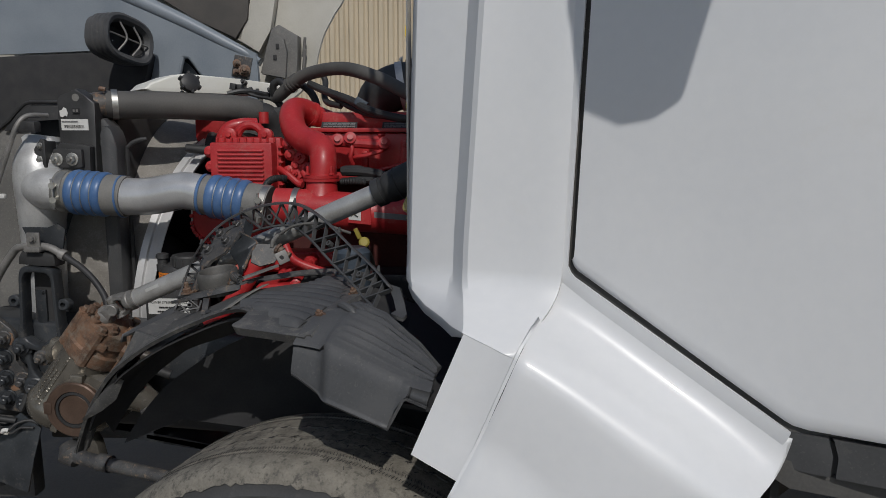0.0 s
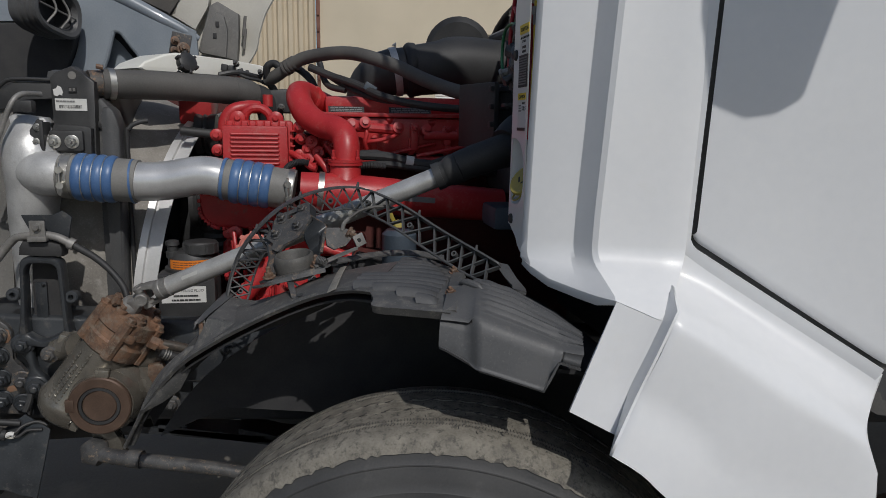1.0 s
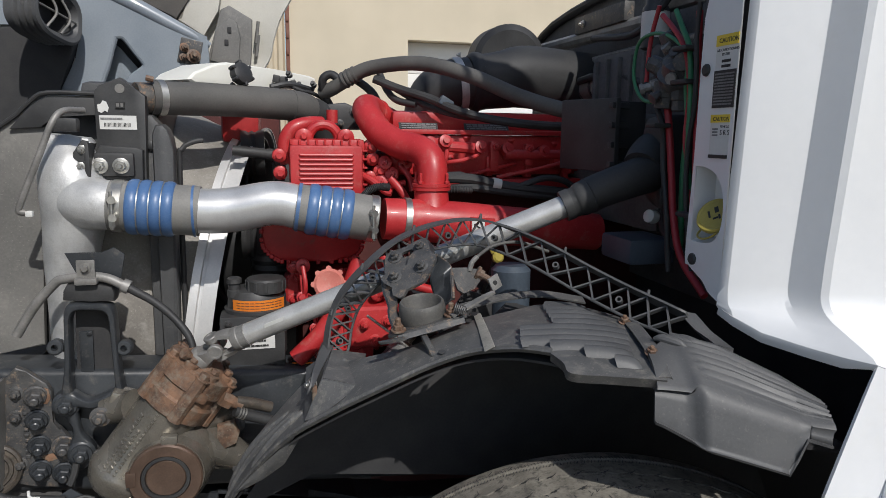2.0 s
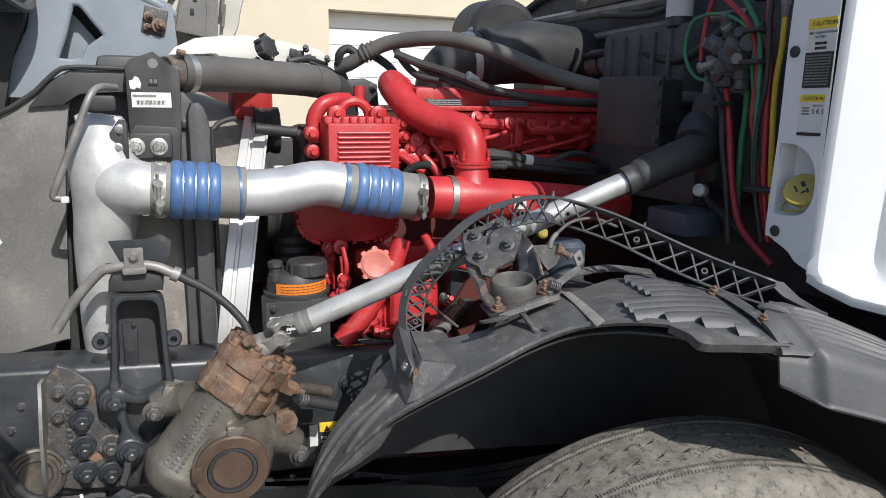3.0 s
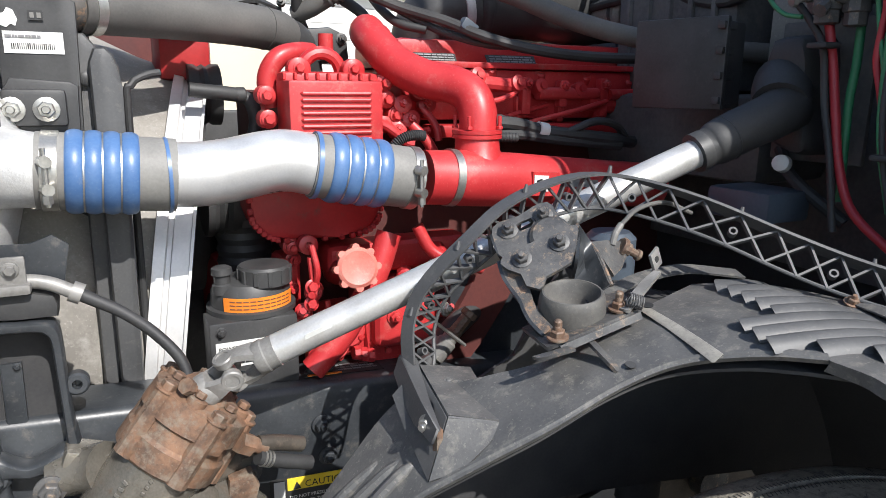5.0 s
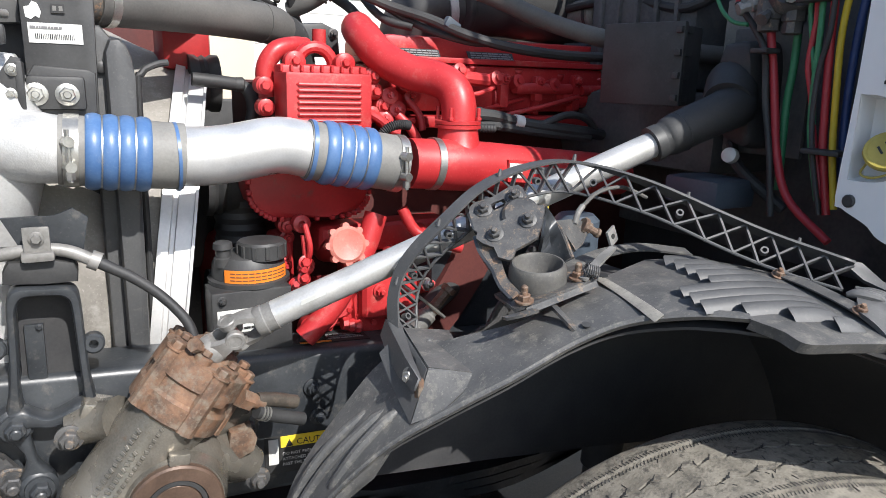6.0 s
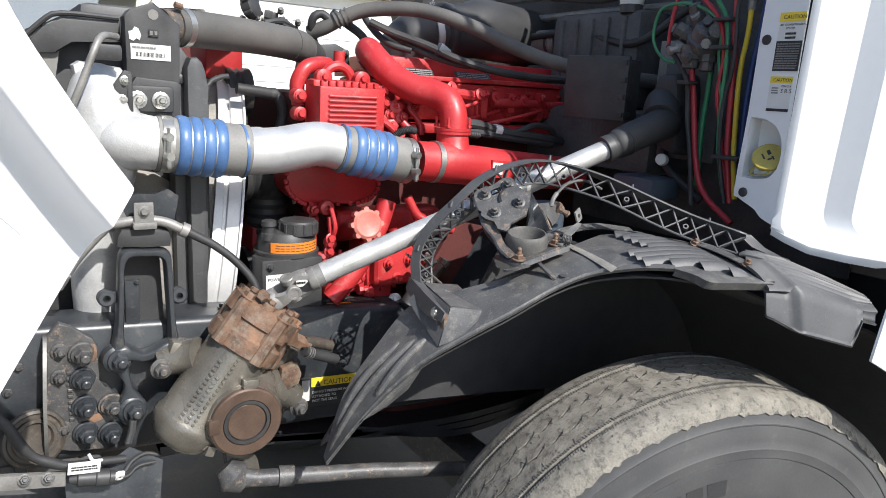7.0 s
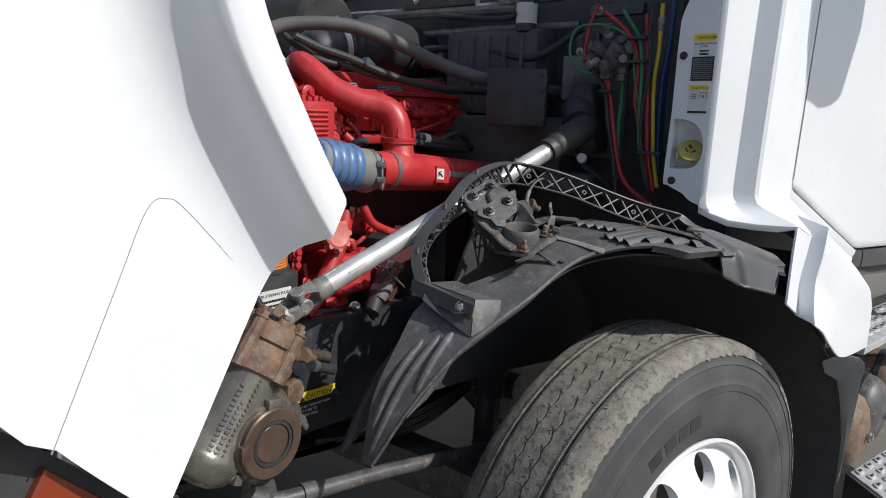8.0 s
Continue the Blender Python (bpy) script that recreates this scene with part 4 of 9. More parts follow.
    # rear liner sheet behind the tyre
    arc = [(-0.06, 1.20), (0.06, 1.175), (0.18, 1.115), (0.30, 1.02), (0.39, 0.90), (0.46, 0.76), (0.505, 0.64), (0.535, 0.53), (0.55, 0.42), (0.556, 0.30)]
    path = smoothline([(a, 0, b) for a, b in arc], 4)
    n = len(path) - 1
    near = [p + V(0, 0.905 - 0.150 * min(1, max(0, k / n - 0.20) / 0.31), 0) for k, p in enumerate(path)]
    part("rear_liner", skin(B(), [near, [p + V(0, 1.52, 0) for p in path]]), VOID, f, "black rear half of the wheel arch", thick=0.006)
    # pale turned edge, wide at the top and narrow at the ground end
    knots = smoothline([(0.385, 0.775, 0.872), (0.43, 0.764, 0.80), (0.475, 0.754, 0.70), (0.51, 0.752, 0.61), (0.535, 0.753, 0.51)], 4)
    far = smoothline([(0.392, 0.722, 0.90), (0.435, 0.727, 0.815), (0.48, 0.735, 0.70), (0.512, 0.742, 0.60), (0.538, 0.749, 0.51)], 4)
    rows = [[p + V(0.002, 0.004, 0) for p in knots], knots, [p.lerp(q, 0.45) + V(-0.007 * (1 - k / len(far)), -0.002, 0) for k, (p, q) in enumerate(zip(knots, far))], far, [q + V(0.02, 0.004, 0) for q in far]]
    part("mud_edge", skin(B(), rows), EDGEGREY, f, "pale grey turned edge of the liner", thick=0.004)
    rows = [[(0.352, 0.813, 0.925), (0.358, 0.79, 0.940), (0.366, 0.758, 0.948), (0.378, 0.735, 0.945), (0.384, 0.721, 0.932)], [(0.360, 0.812, 0.912), (0.362, 0.79, 0.920), (0.368, 0.757, 0.925), (0.380, 0.735, 0.925), (0.388, 0.719, 0.916)],
            [(0.372, 0.806, 0.888), (0.374, 0.79, 0.892), (0.380, 0.757, 0.900), (0.388, 0.737, 0.905), (0.394, 0.720, 0.905)], [(0.384, 0.778, 0.872), (0.386, 0.770, 0.872), (0.388, 0.755, 0.880), (0.390, 0.737, 0.888), (0.393, 0.722, 0.893)]]
    part("edge_cap", skin(B(), [[V(*p) for p in row] for row in rows]), EDGEGREY, f, "pale grey moulded cap at the top of the edge", thick=0.004)
    # liner roof and the inner wall of the wheel well
    inner = [V(p.x, p.y + 0.02, p.z - 0.02) for p in lip[4:]] + [V(-0.2, 1.0, 1.255), V(-0.06, 0.98, 1.20)]
    seat = [V(p.x, min(1.50, root[4 + k].y + 0.012 + 0.25 * max(0, p.x + 0.36)) if 4 + k < len(root) else 1.50, p.z - 0.006) for k, p in enumerate(inner)]
    part("liner_roof", skin(B(), [inner, seat, [p + V(0.0, 0.03, -0.04) for p in seat]]), VOID, f, thick=0.004)
    bm = B()
    plate(bm, [(p.x + 0.004, p.z - 0.012 - 0.10 * min(1, max(0, (-0.30 - p.x) / 0.08))) for p in lip[4:]] + [(-0.06, 1.20), (0.1, 1.16), (0.22, 1.09), (0.32, 1.0), (0.40, 0.88), (0.47, 0.74), (0.54, 0.5), (0.4, 0.55), (0.2, 0.80), (-0.10, 0.85), (-0.36, 0.886), (-0.60, 0.915)], "y", 1.495, 0.006)
    part("inner_wall", bm, VOID, f, "black inner wall of the wheel well")


fender()


def lattice():
    t = thing("fender_lattice", (-0.3, 1.3, 1.3), "black plastic lattice rim arching over the wheel well", "lattice rim")
    line = smoothline([(-0.577, 1.43, 1.185), (-0.566, 1.455, 1.235), (-0.545, 1.452, 1.285), (-0.500, 1.425, 1.345), (-0.445, 1.42, 1.390), (-0.375, 1.41, 1.418), (-0.30, 1.395, 1.425), (-0.230, 1.325, 1.404),
                       (-0.162, 1.236, 1.365), (-0.109, 1.165, 1.336), (-0.070, 1.088, 1.316)], 5)
    middle = V(-0.33, 1.30, 1.05)
    top, low, wide = [], [], []
    for k, p in enumerate(line):
        tan = (line[min(k + 1, len(line) - 1)] - line[max(k - 1, 0)]).normalized()
        w = V(0.25, -0.97, 0)
        w = (w - tan * w.dot(tan)).normalized()
        d = (middle - p)
        d = (d - tan * d.dot(tan) - w * d.dot(w)).normalized()
        wide.append(w)
        top.append(p)
        deep = 0.046 * min(1, 0.9 + 1.6 * min(k, (len(line) - 1 - k) * 0.6) / len(line) * 2)
        low.append(p + d * deep)
    bm = B()
    skin(bm, [[p + w * side + V(0, 0, 0.0012 * (1 - abs(side + 0.0015) / 0.012)) for p, w in zip(top, wide)] for side in (-0.013, -0.006, 0.003, 0.010)])
    part("top_strap", bm, LINER, t, "smooth outer strap of the lattice", thick=0.0035, inward=0)

    def bar(a, b, w, name="lattice_bar"):
        bm = B()
        d = (b - a).normalized()
        nrm = d.cross(w).normalized()
        c = [a + nrm * 0.0014 - w * 0.005, a - nrm * 0.0014 - w * 0.005, a - nrm * 0.0014 + w * 0.003, a + nrm * 0.0014 + w * 0.003]
        lo = [bm.verts.new(q) for q in c]
        hi = [bm.verts.new(q + (b - a)) for q in c]
        for m in range(4):
            bm.faces.new((lo[m], lo[(m + 1) % 4], hi[(m + 1) % 4], hi[m]))
        bm.faces.new(lo), bm.faces.new(hi[::-1])
        part(name, bm, LINER, t)

    half = len(line) - 1
    bm = B()
    tube(bm, low[:half + 1], 0.0026, 8)
    part("lower_cord", bm, LINER, t)
    for k in range(0, half, 2):
        j = min(k + 2, half)
        bar(top[k], low[j], wide[k])
        bar(low[k], top[j], wide[k])
        if k % 8 == 6:
            bm = B()
            tube(bm, [top[k] + V(0, 0, 0.001), top[k] + V(0.002, 0, 0.012)], [0.004, 0.002], 8)
            part("strap_pin", bm, LINER, t)
        if k % 6 == 2:
            bm = B()
            c = top[k].lerp(low[k], 0.55)
            lathe(bm, c - wide[k] * 0.006, wide[k], [(0, 0.0032), (0, 0.0056), (0.010, 0.0056), (0.010, 0.0032), (0, 0.0032)], 12)
            part("lattice_ring", bm, LINER, t)
    # tail tab
    bm = B()
    skin(bm, [[(-0.078, 1.102, 1.322), (-0.066, 1.075, 1.300), (-0.060, 1.045, 1.292), (-0.066, 1.025, 1.292)], [(-0.058, 1.085, 1.320), (-0.048, 1.060, 1.300), (-0.042, 1.030, 1.290), (-0.046, 1.010, 1.289)]])
    part("tail_tab", bm, LINER, t, thick=0.006)


lattice()


def latch_bracket():
    h = thing("hood_mount_bracket", (-0.42, 1.33, 1.28), "worn black steel bracket with rubber cup and rusty bolts", "bracket")
    o = V(-0.470, 1.412, 1.359)
    ex = V(0.08, -0.059, 0.014).normalized()
    dn = V(0, -0.087, -0.071)
    dn = (dn - ex * dn.dot(ex)).normalized()
    nn = dn.cross(ex).normalized()
    nn = nn if nn.y < 0 else -nn

    def p(u, v, w=0.0):
        return o + ex * u + dn * v + nn * w

    def sheet_of(name, loops, w, thick, material, label=""):
        """A flat steel sheet in the bracket's plane; the loops after the first are holes."""
        bm = B()
        edges = []
        for loop in loops:
            vs = [bm.verts.new(p(u, v, w)) for u, v in loop]
            edges += [bm.edges.new((vs[k], vs[(k + 1) % len(vs)])) for k in range(len(vs))]
        bmesh.ops.triangle_fill(bm, use_beauty=True, use_dissolve=False, edges=edges)
        for q in bm.faces:
            if q.normal.dot(nn) < 0:
                q.normal_flip()
        return part(name, bm, material, h, label, thick=thick, inward=-1)

    sheet_of("back_plate", [[(0.0, 0.004), (0.001, -0.005), (0.008, -0.012), (0.035, -0.019), (0.052, -0.030), (0.060, -0.034), (0.072, -0.036), (0.078, -0.030), (0.090, 0.0), (0.092, 0.030), (0.050, 0.046), (0.019, 0.048), (0.008, 0.034)],
                            [(0.031, -0.005), (0.036, -0.009), (0.050, -0.014), (0.054, -0.008), (0.050, -0.001), (0.036, 0.004)]], 0.0, 0.005, FRAMERUST, "black steel back plate with a slot")
    bm = B()
    lathe(bm, p(0.074, 0.016, 0.0), nn, [(0, 0.027), (0.005, 0.0265), (0.009, 0.022), (0.010, 0.008)], 26)
    part("pressed_dome", bm, FRAMERUST, h)
    for a, b, c in (((0.0, 0.004), (0.010, 0.034), 0.004), ((0.078, -0.032), (0.091, 0.002), 0.002)):
        skin(bm := B(), [[p(*a), p(*b)], [p(a[0] + c, a[1] + 0.002, -0.022), p(b[0] + c, b[1] + 0.002, -0.022)]])
        part("folded_side", bm, FRAME, h, thick=0.004)
    plate_ = sheet_of("front_plate", [[(0.012, 0.056), (0.013, 0.049), (0.019, 0.043), (0.060, 0.026), (0.101, 0.011), (0.107, 0.012), (0.108, 0.018), (0.1055, 0.028), (0.103, 0.042), (0.096, 0.062), (0.080, 0.071), (0.066, 0.078), (0.062, 0.090), (0.057, 0.094), (0.042, 0.088), (0.036, 0.072), (0.020, 0.064)]],
                      0.014, 0.006, FRAMERUST, "worn front plate with chipped paint")
    bm = B()
    skin(bm, [[p(0.013, 0.049, 0.012), p(0.060, 0.026, 0.012), p(0.104, 0.010, 0.012)], [p(0.013, 0.040, 0.002), p(0.060, 0.020, 0.002), p(0.104, 0.004, 0.002)]])
    part("top_fold", bm, FRAMERUST, plate_, thick=0.004)
    outer = smoothline([p(0.010, 0.047, 0.006), p(0.016, 0.070, 0.004), p(0.033, 0.099, 0.004), p(0.038, 0.114, 0.006), p(0.045, 0.130, 0.008), p(0.060, 0.150, 0.012)], 3)
    inner = smoothline([p(0.036, 0.042, 0.006), p(0.040, 0.068, 0.004), p(0.046, 0.092, 0.004), p(0.049, 0.106, 0.006), p(0.056, 0.122, 0.008), p(0.070, 0.142, 0.012)], 3)
    bm = B()
    skin(bm, [outer, inner])
    part("side_leg", bm, RUSTPAINT, h, "side leg with rust bleeding through the paint", thick=0.005)
    bm = B()
    skin(bm, [outer, [q - nn * 0.030 + ex * 0.004 for q in outer]])
    part("leg_flange", bm, FRAME, h, thick=0.004)
    # wing on the other side: a curled edge and the face under it
    ridge = smoothline([p(0.107, 0.012, 0.014), (-0.368, 1.350, 1.352), (-0.370, 1.322, 1.337), (-0.376, 1.288, 1.308)], 4)
    foot = smoothline([p(0.104, 0.036, 0.010), p(0.100, 0.056, 0.004), (-0.398, 1.335, 1.300), (-0.400, 1.300, 1.284)], 4)
    bm = B()
    skin(bm, [ridge, [a.lerp(b, 0.5) + V(0.006, 0.008, 0) for a, b in zip(ridge, foot)], foot])
    part("side_wing", bm, FRAME, h, "dark bent side wing", thick=0.004)
    bm = B()
    tube(bm, ridge, 0.0028, 8)
    part("wing_edge", bm, RUSTPAINT, h)
    ear = [(-0.367, 1.347, 1.347), (-0.340, 1.346, 1.347), (-0.316, 1.342, 1.343), (-0.310, 1.338, 1.334), (-0.328, 1.330, 1.313), (-0.352, 1.316, 1.308), (-0.366, 1.305, 1.318), (-0.369, 1.325, 1.336)]
    bm = B()
    lo = [bm.verts.new(q) for q in ear]
    bm.faces.new(lo)
    part("cable_ear", bm, FRAMERUST, h, "grey flat cable ear", thick=0.004)
    for u, v, w, m in ((0.021, 0.002, 0.0, FRAMERUST), (0.066, -0.016, 0.0, FRAMERUST), (0.038, 0.052, 0.014, FRAMERUST), (0.084, 0.034, 0.014, FRAMERUST)):
        bm = B()
        bolt(bm, p(u, v, w), nn + V(0, -0.1, 0), 0.0085)
        part("bolt", bm, m, h)
    cup = V(-0.426, 1.297, 1.276)
    axis = V(-0.12, -0.12, 1)
    bm = B()
    lathe(bm, cup, axis, [(-0.014, 0.036), (-0.008, 0.0385), (0.010, 0.0395), (0.020, 0.0390), (0.027, 0.0375), (0.0305, 0.0350), (0.0305, 0.0330), (0.026, 0.0300), (0.006, 0.0270), (0.0, 0.024), (-0.002, 0.004)], 44)
    part("rubber_cup", bm, CUP, h, "worn open rubber cup")
    bm = B()
    lathe(bm, cup + axis.normalized() * 0.003, axis, [(-0.004, 0.025), (-0.001, 0.022), (0.002, 0.012), (0.0, 0.004)], 24)
    part("cup_insert", bm, RUST, h, "rusty washer inside the cup")
    # base plate with its folded front edge, feet and nuts
    fl, fr, br, bl = V(-0.492, 1.252, 1.262), V(-0.366, 1.246, 1.292), V(-0.345, 1.312, 1.292), V(-0.472, 1.332, 1.256)
    bm = B()
    skin(bm, [[fl.lerp(fr, k / 4) for k in range(5)], [bl.lerp(br, k / 4) for k in range(5)]])
    part("base_plate", bm, FRAMERUST, h, "worn base plate under the cup", thick=0.005)
    bm = B()
    skin(bm, [[fl.lerp(fr, s) + V(0, 0, -0.004) for s in (0.12, 0.5, 0.97)], [fl.lerp(fr, s) + V(0.002, -0.003, -0.012) for s in (0.12, 0.5, 0.97)]])
    part("base_fold", bm, FRAMERUST, h, thick=0.003)
    for name, a, b, w in (("foot_strip", V(-0.440, 1.247, 1.262), V(-0.431, 1.207, 1.240), V(0.010, 0.004, 0)), ("foot_strip", V(-0.470, 1.246, 1.262), V(-0.507, 1.258, 1.252), V(0.004, -0.010, 0)),
                          ("arm", V(-0.388, 1.243, 1.292), V(-0.306, 1.281, 1.319), V(-0.004, 0.013, 0.0))):
        bm = B()
        skin(bm, [[a, a.lerp(b, 0.3), a.lerp(b, 0.7), b], [a + w, a.lerp(b, 0.3) + w, a.lerp(b, 0.7) + w, b + w * 0.7]])
        part(name, bm, GREYMETAL if name == "arm" else FRAMERUST, h, thick=0.004)
    bm = B()
    box(bm, (-0.302, 1.296, 1.331), (0.022, 0.004, 0.024), 0.001, Matrix.Rotation(radians(-24), 3, "Y") @ Matrix.Rotation(radians(22), 3, "Z"))
    end_tab = part("end_tab", bm, GREYMETAL, h, "upright steel tab")
    lathe(B1 := B(), (-0.303, 1.2935, 1.331), (0.2, -1, 0), [(0, 0.0045), (0.0006, 0.0045), (0.0008, 0.001)], 12)
    part("tab_hole", B1, INK, end_tab)
    for q in ((-0.474, 1.258, 1.268), (-0.386, 1.262, 1.288)):
        bm = B()
        bolt(bm, q, axis, 0.0085)
        lathe(bm, V(*q) + V(0, 0, 0.006), axis, [(0, 0.0048), (0.014, 0.0046), (0.016, 0.003)], 10)
        part("rusty_nut", bm, RUST, h)
    lathe(B1 := B(), (-0.352, 1.252, 1.2905), axis, [(0, 0.007), (0.001, 0.007), (0.0012, 0.001)], 14)
    part("slot_hole", B1, INK, h)
    # return spring as a coil
    at_, way = V(-0.384, 1.250, 1.303), V(0.75, -0.35, -0.25).normalized()
    m = axes_for(way)
    bm = B()
    tube(bm, [at_ + m @ V(0.0078 * math.cos(math.tau * k / 9), 0.0078 * math.sin(math.tau * k / 9), 0.0030 * k / 9) for k in range(55)], 0.0012, 6)
    part("return_spring", bm, FRAMERUST, h, "small steel coil spring")
    stud, way = V(-0.318, 1.336, 1.339), V(0.80, -0.20, -0.45).normalized()
    bm = B()
    lathe(bm, stud - way * 0.006, way, [(0, 0.011), (0.002, 0.0125), (0.006, 0.0125), (0.0065, 0.009), (0.014, 0.009), (0.0145, 0.0055), (0.026, 0.0055), (0.027, 0.0075), (0.031, 0.0075), (0.032, 0.004)], 10)
    part("cable_stud", bm, RUST, h)
    bm = B()
    tube(bm, [(-0.334, 1.340, 1.344), (-0.330, 1.340, 1.358), (-0.320, 1.342, 1.368)], 0.0045, 10, steps=3)
    part("cable_sleeve", bm, SHIELD, h, "pale plastic cable sleeve")
    bm = B()
    tube(bm, [(-0.320, 1.342, 1.368), (-0.29, 1.345, 1.386), (-0.24, 1.35, 1.390), (-0.18, 1.36, 1.37)], 0.003, 8, steps=4)
    part("release_cable", bm, HOSE, h)


latch_bracket()


# ---- chassis ----
def rail():
    r = thing("frame_rail", (-0.4, 1.75, 0.9), "dark painted steel chassis frame rail", "frame rail")
    sl = -0.070

    def zz(x):
        return 1.058 + sl * (x + 0.6)

    bm = B()
    skin(bm, [[(x, y, zz(x) + dz) for x in (-1.35, 2.5)] for y, dz in ((1.80, 0.0), (1.715, 0.0), (1.705, -0.004), (1.70, -0.014), (1.70, -0.255), (1.705, -0.266), (1.715, -0.27), (1.80, -0.27))])
    part("channel", bm, FRAME, r, thick=0.008, inward=1, sharp=60)
    for x in (-0.86, -0.83, -0.62, -0.585):
        bm = B()
        bolt(bm, (x, 1.75, zz(x) + 0.002), (0, 0, 1), 0.008, True, False)
        part("rail_bolt", bm, FRAME, r)
    for x, z in ((-0.61, 0.93), (-0.62, 0.99), (-0.56, 0.87)):
        bm = B()
        bolt(bm, (x, 1.698, z), (0, -1, 0), 0.011)
        part("rail_bolt", bm, FRAME, r)
    # stickers
    rt = (1, 0, sl)
    label_card((-0.635, 1.699, 0.865), rt, Z, 0.15, 0.075, INK, r, "caution_sticker")
    label_card((-0.622, 1.6978, 0.889), rt, Z, 0.118, 0.022, YELLOW, r, "yellow_band")
    words("CAUTION", (-0.652, 1.6962, 0.883), rt, Z, 0.017, INK, r)
    tri = B()
    plate(tri, [(-0.672, 0.8825), (-0.658, 0.8825), (-0.665, 0.8965)], "y", 1.6955, 0.001)
    part("warning_triangle", tri, INK, r)
    for k, s in enumerate(("DO NOT PRESSURE WASH", "ATTACHED TO", "PAST THE SEALS")):
        words(s, (-0.678, 1.6976, 0.8655 - 0.0105 * k + 0.0), rt, Z, 0.0085, PAPER, r)
    label_card((-0.694, 1.6978, 0.876), rt, Z, 0.018, 0.05, PAPER, r, "white_band")
    label_card((-0.565, 1.757, zz(-0.565) + 0.001), (1, 0, sl), (0, 1, 0), 0.145, 0.05, INK, r, "top_sticker")
    label_card((-0.60, 1.735, zz(-0.6) + 0.0025), (1, 0, sl), (0, 1, 0), 0.06, 0.006, ORANGE, r, "orange_mark")
    bars((-0.545, 1.757, zz(-0.545) + 0.0025), (1, 0, sl), (0, 1, 0), 0.09, 0.03, 3, GREYINK, r, 8, 0.0004)
    f = thing("far_frame_rail", (-0.4, 2.55, 0.9), "dark painted far chassis rail", "frame rail")
    bm = B()
    box(bm, (0.6, 2.56, 0.90), (3.9, 0.08, 0.27), 0.01)
    part("channel", bm, FRAME, f)


rail()


def spring_hanger():
    s = thing("spring_hanger_bracket", (-1.1, 1.68, 0.95), "dark cast spring hanger bracket with large rusty bolts", "bracket")
    bm = B()
    plate(bm, [(-1.190, 1.085), (-1.168, 1.109), (-1.151, 1.099), (-1.116, 1.072), (-1.107, 1.054), (-1.109, 1.011), (-1.113, 0.985), (-1.095, 0.973), (-1.077, 0.943), (-1.077, 0.888), (-1.084, 0.842), (-1.156, 0.852), (-1.196, 0.866), (-1.200, 0.906)], "y", 1.684, 0.016, 0.004)
    part("side_plate", bm, FRAMERUST, s, "dark plate with dust and rust patches")
    bm = B()
    skin(bm, [[(-1.190, 1.650, 1.088), (-1.197, 1.648, 0.98), (-1.201, 1.650, 0.868)], [(-1.188, 1.690, 1.088), (-1.195, 1.690, 0.98), (-1.199, 1.690, 0.868)]])
    part("edge_flange", bm, GREYMETAL, s, "pale scraped front flange", thick=0.006)
    bm = B()
    plate(bm, [(-1.128, 1.066), (-1.112, 1.060), (-1.109, 1.040), (-1.116, 1.028), (-1.128, 1.030), (-1.134, 1.048)], "y", 1.6825, 0.002, 0.0005)
    part("rust_patch", bm, RUST, s, "brown rust patch")
    bm = B()
    plate(bm, [(-1.135, 0.918), (-1.112, 0.922), (-1.106, 0.908), (-1.130, 0.902)], "y", 1.6825, 0.002, 0.0005)
    part("rust_patch", bm, RUST, s)
    for x, z, k in ((-1.136, 1.047, 0), (-1.137, 0.997, 1), (-1.137, 0.942, 2), (-1.093, 0.937, 3), (-1.138, 0.889, 4), (-1.096, 0.879, 5)):
        bm = B()
        at, way = V(x, 1.684, z), V(0.16, -1, -0.10).normalized()
        lathe(bm, at, way, [(0, 0.0225), (0.004, 0.0225), (0.0055, 0.0195), (0.0095, 0.0190)], 24)
        lathe(bm, at + way * 0.0095, way, [(0, 0.0150), (0.011, 0.0150), (0.0135, 0.0125)], 6)
        lathe(bm, at + way * 0.022, way, [(0, 0.0085), (0.010, 0.0085), (0.012, 0.006)], 14)
        part("flange_bolt", bm, FRAME if k % 3 else FRAMERUST, s)
    for x, z in ((-1.171, 1.056), (-1.174, 1.006), (-1.174, 0.904)):
        bm = B()
        bolt(bm, (x, 1.684, z), (0.1, -1, 0), 0.010)
        part("small_bolt", bm, FRAMERUST, s)
    # raised casting marks as plain bars
    bm = B()
    for k in range(9):
        box(bm, (-1.158, 1.682, 1.012 - 0.0115 * k), (0.009, 0.004, 0.006), 0.001, Matrix.Rotation(radians(4), 3, "Y"), 1)
    part("casting_marks", bm, FRAMERUST, s)
    # upright loop casting with rounded section
    u = thing("hood_pivot_casting", (-1.02, 1.68, 1.04), "black cast upright loop bracket on the frame rail", "bracket")

    def rounded(pairs, y, deep, steps=3):
        a = smoothline([(q[0], y, q[1]) for q, _ in pairs], steps)
        b = smoothline([(q[0], y, q[1]) for _, q in pairs], steps)
        rows = []
        for p, q in zip(a, b):
            mid, half = (p + q) / 2, (p - q) / 2
            rows.append([mid + half * (abs(math.cos(g)) ** 0.6 * (1 if math.cos(g) > 0 else -1)) + V(0, deep * (abs(math.sin(g)) ** 0.6) * (1 if math.sin(g) > 0 else -1), 0) for g in (math.tau * k / 16 for k in range(16))])
        return skin(B(), rows, True)

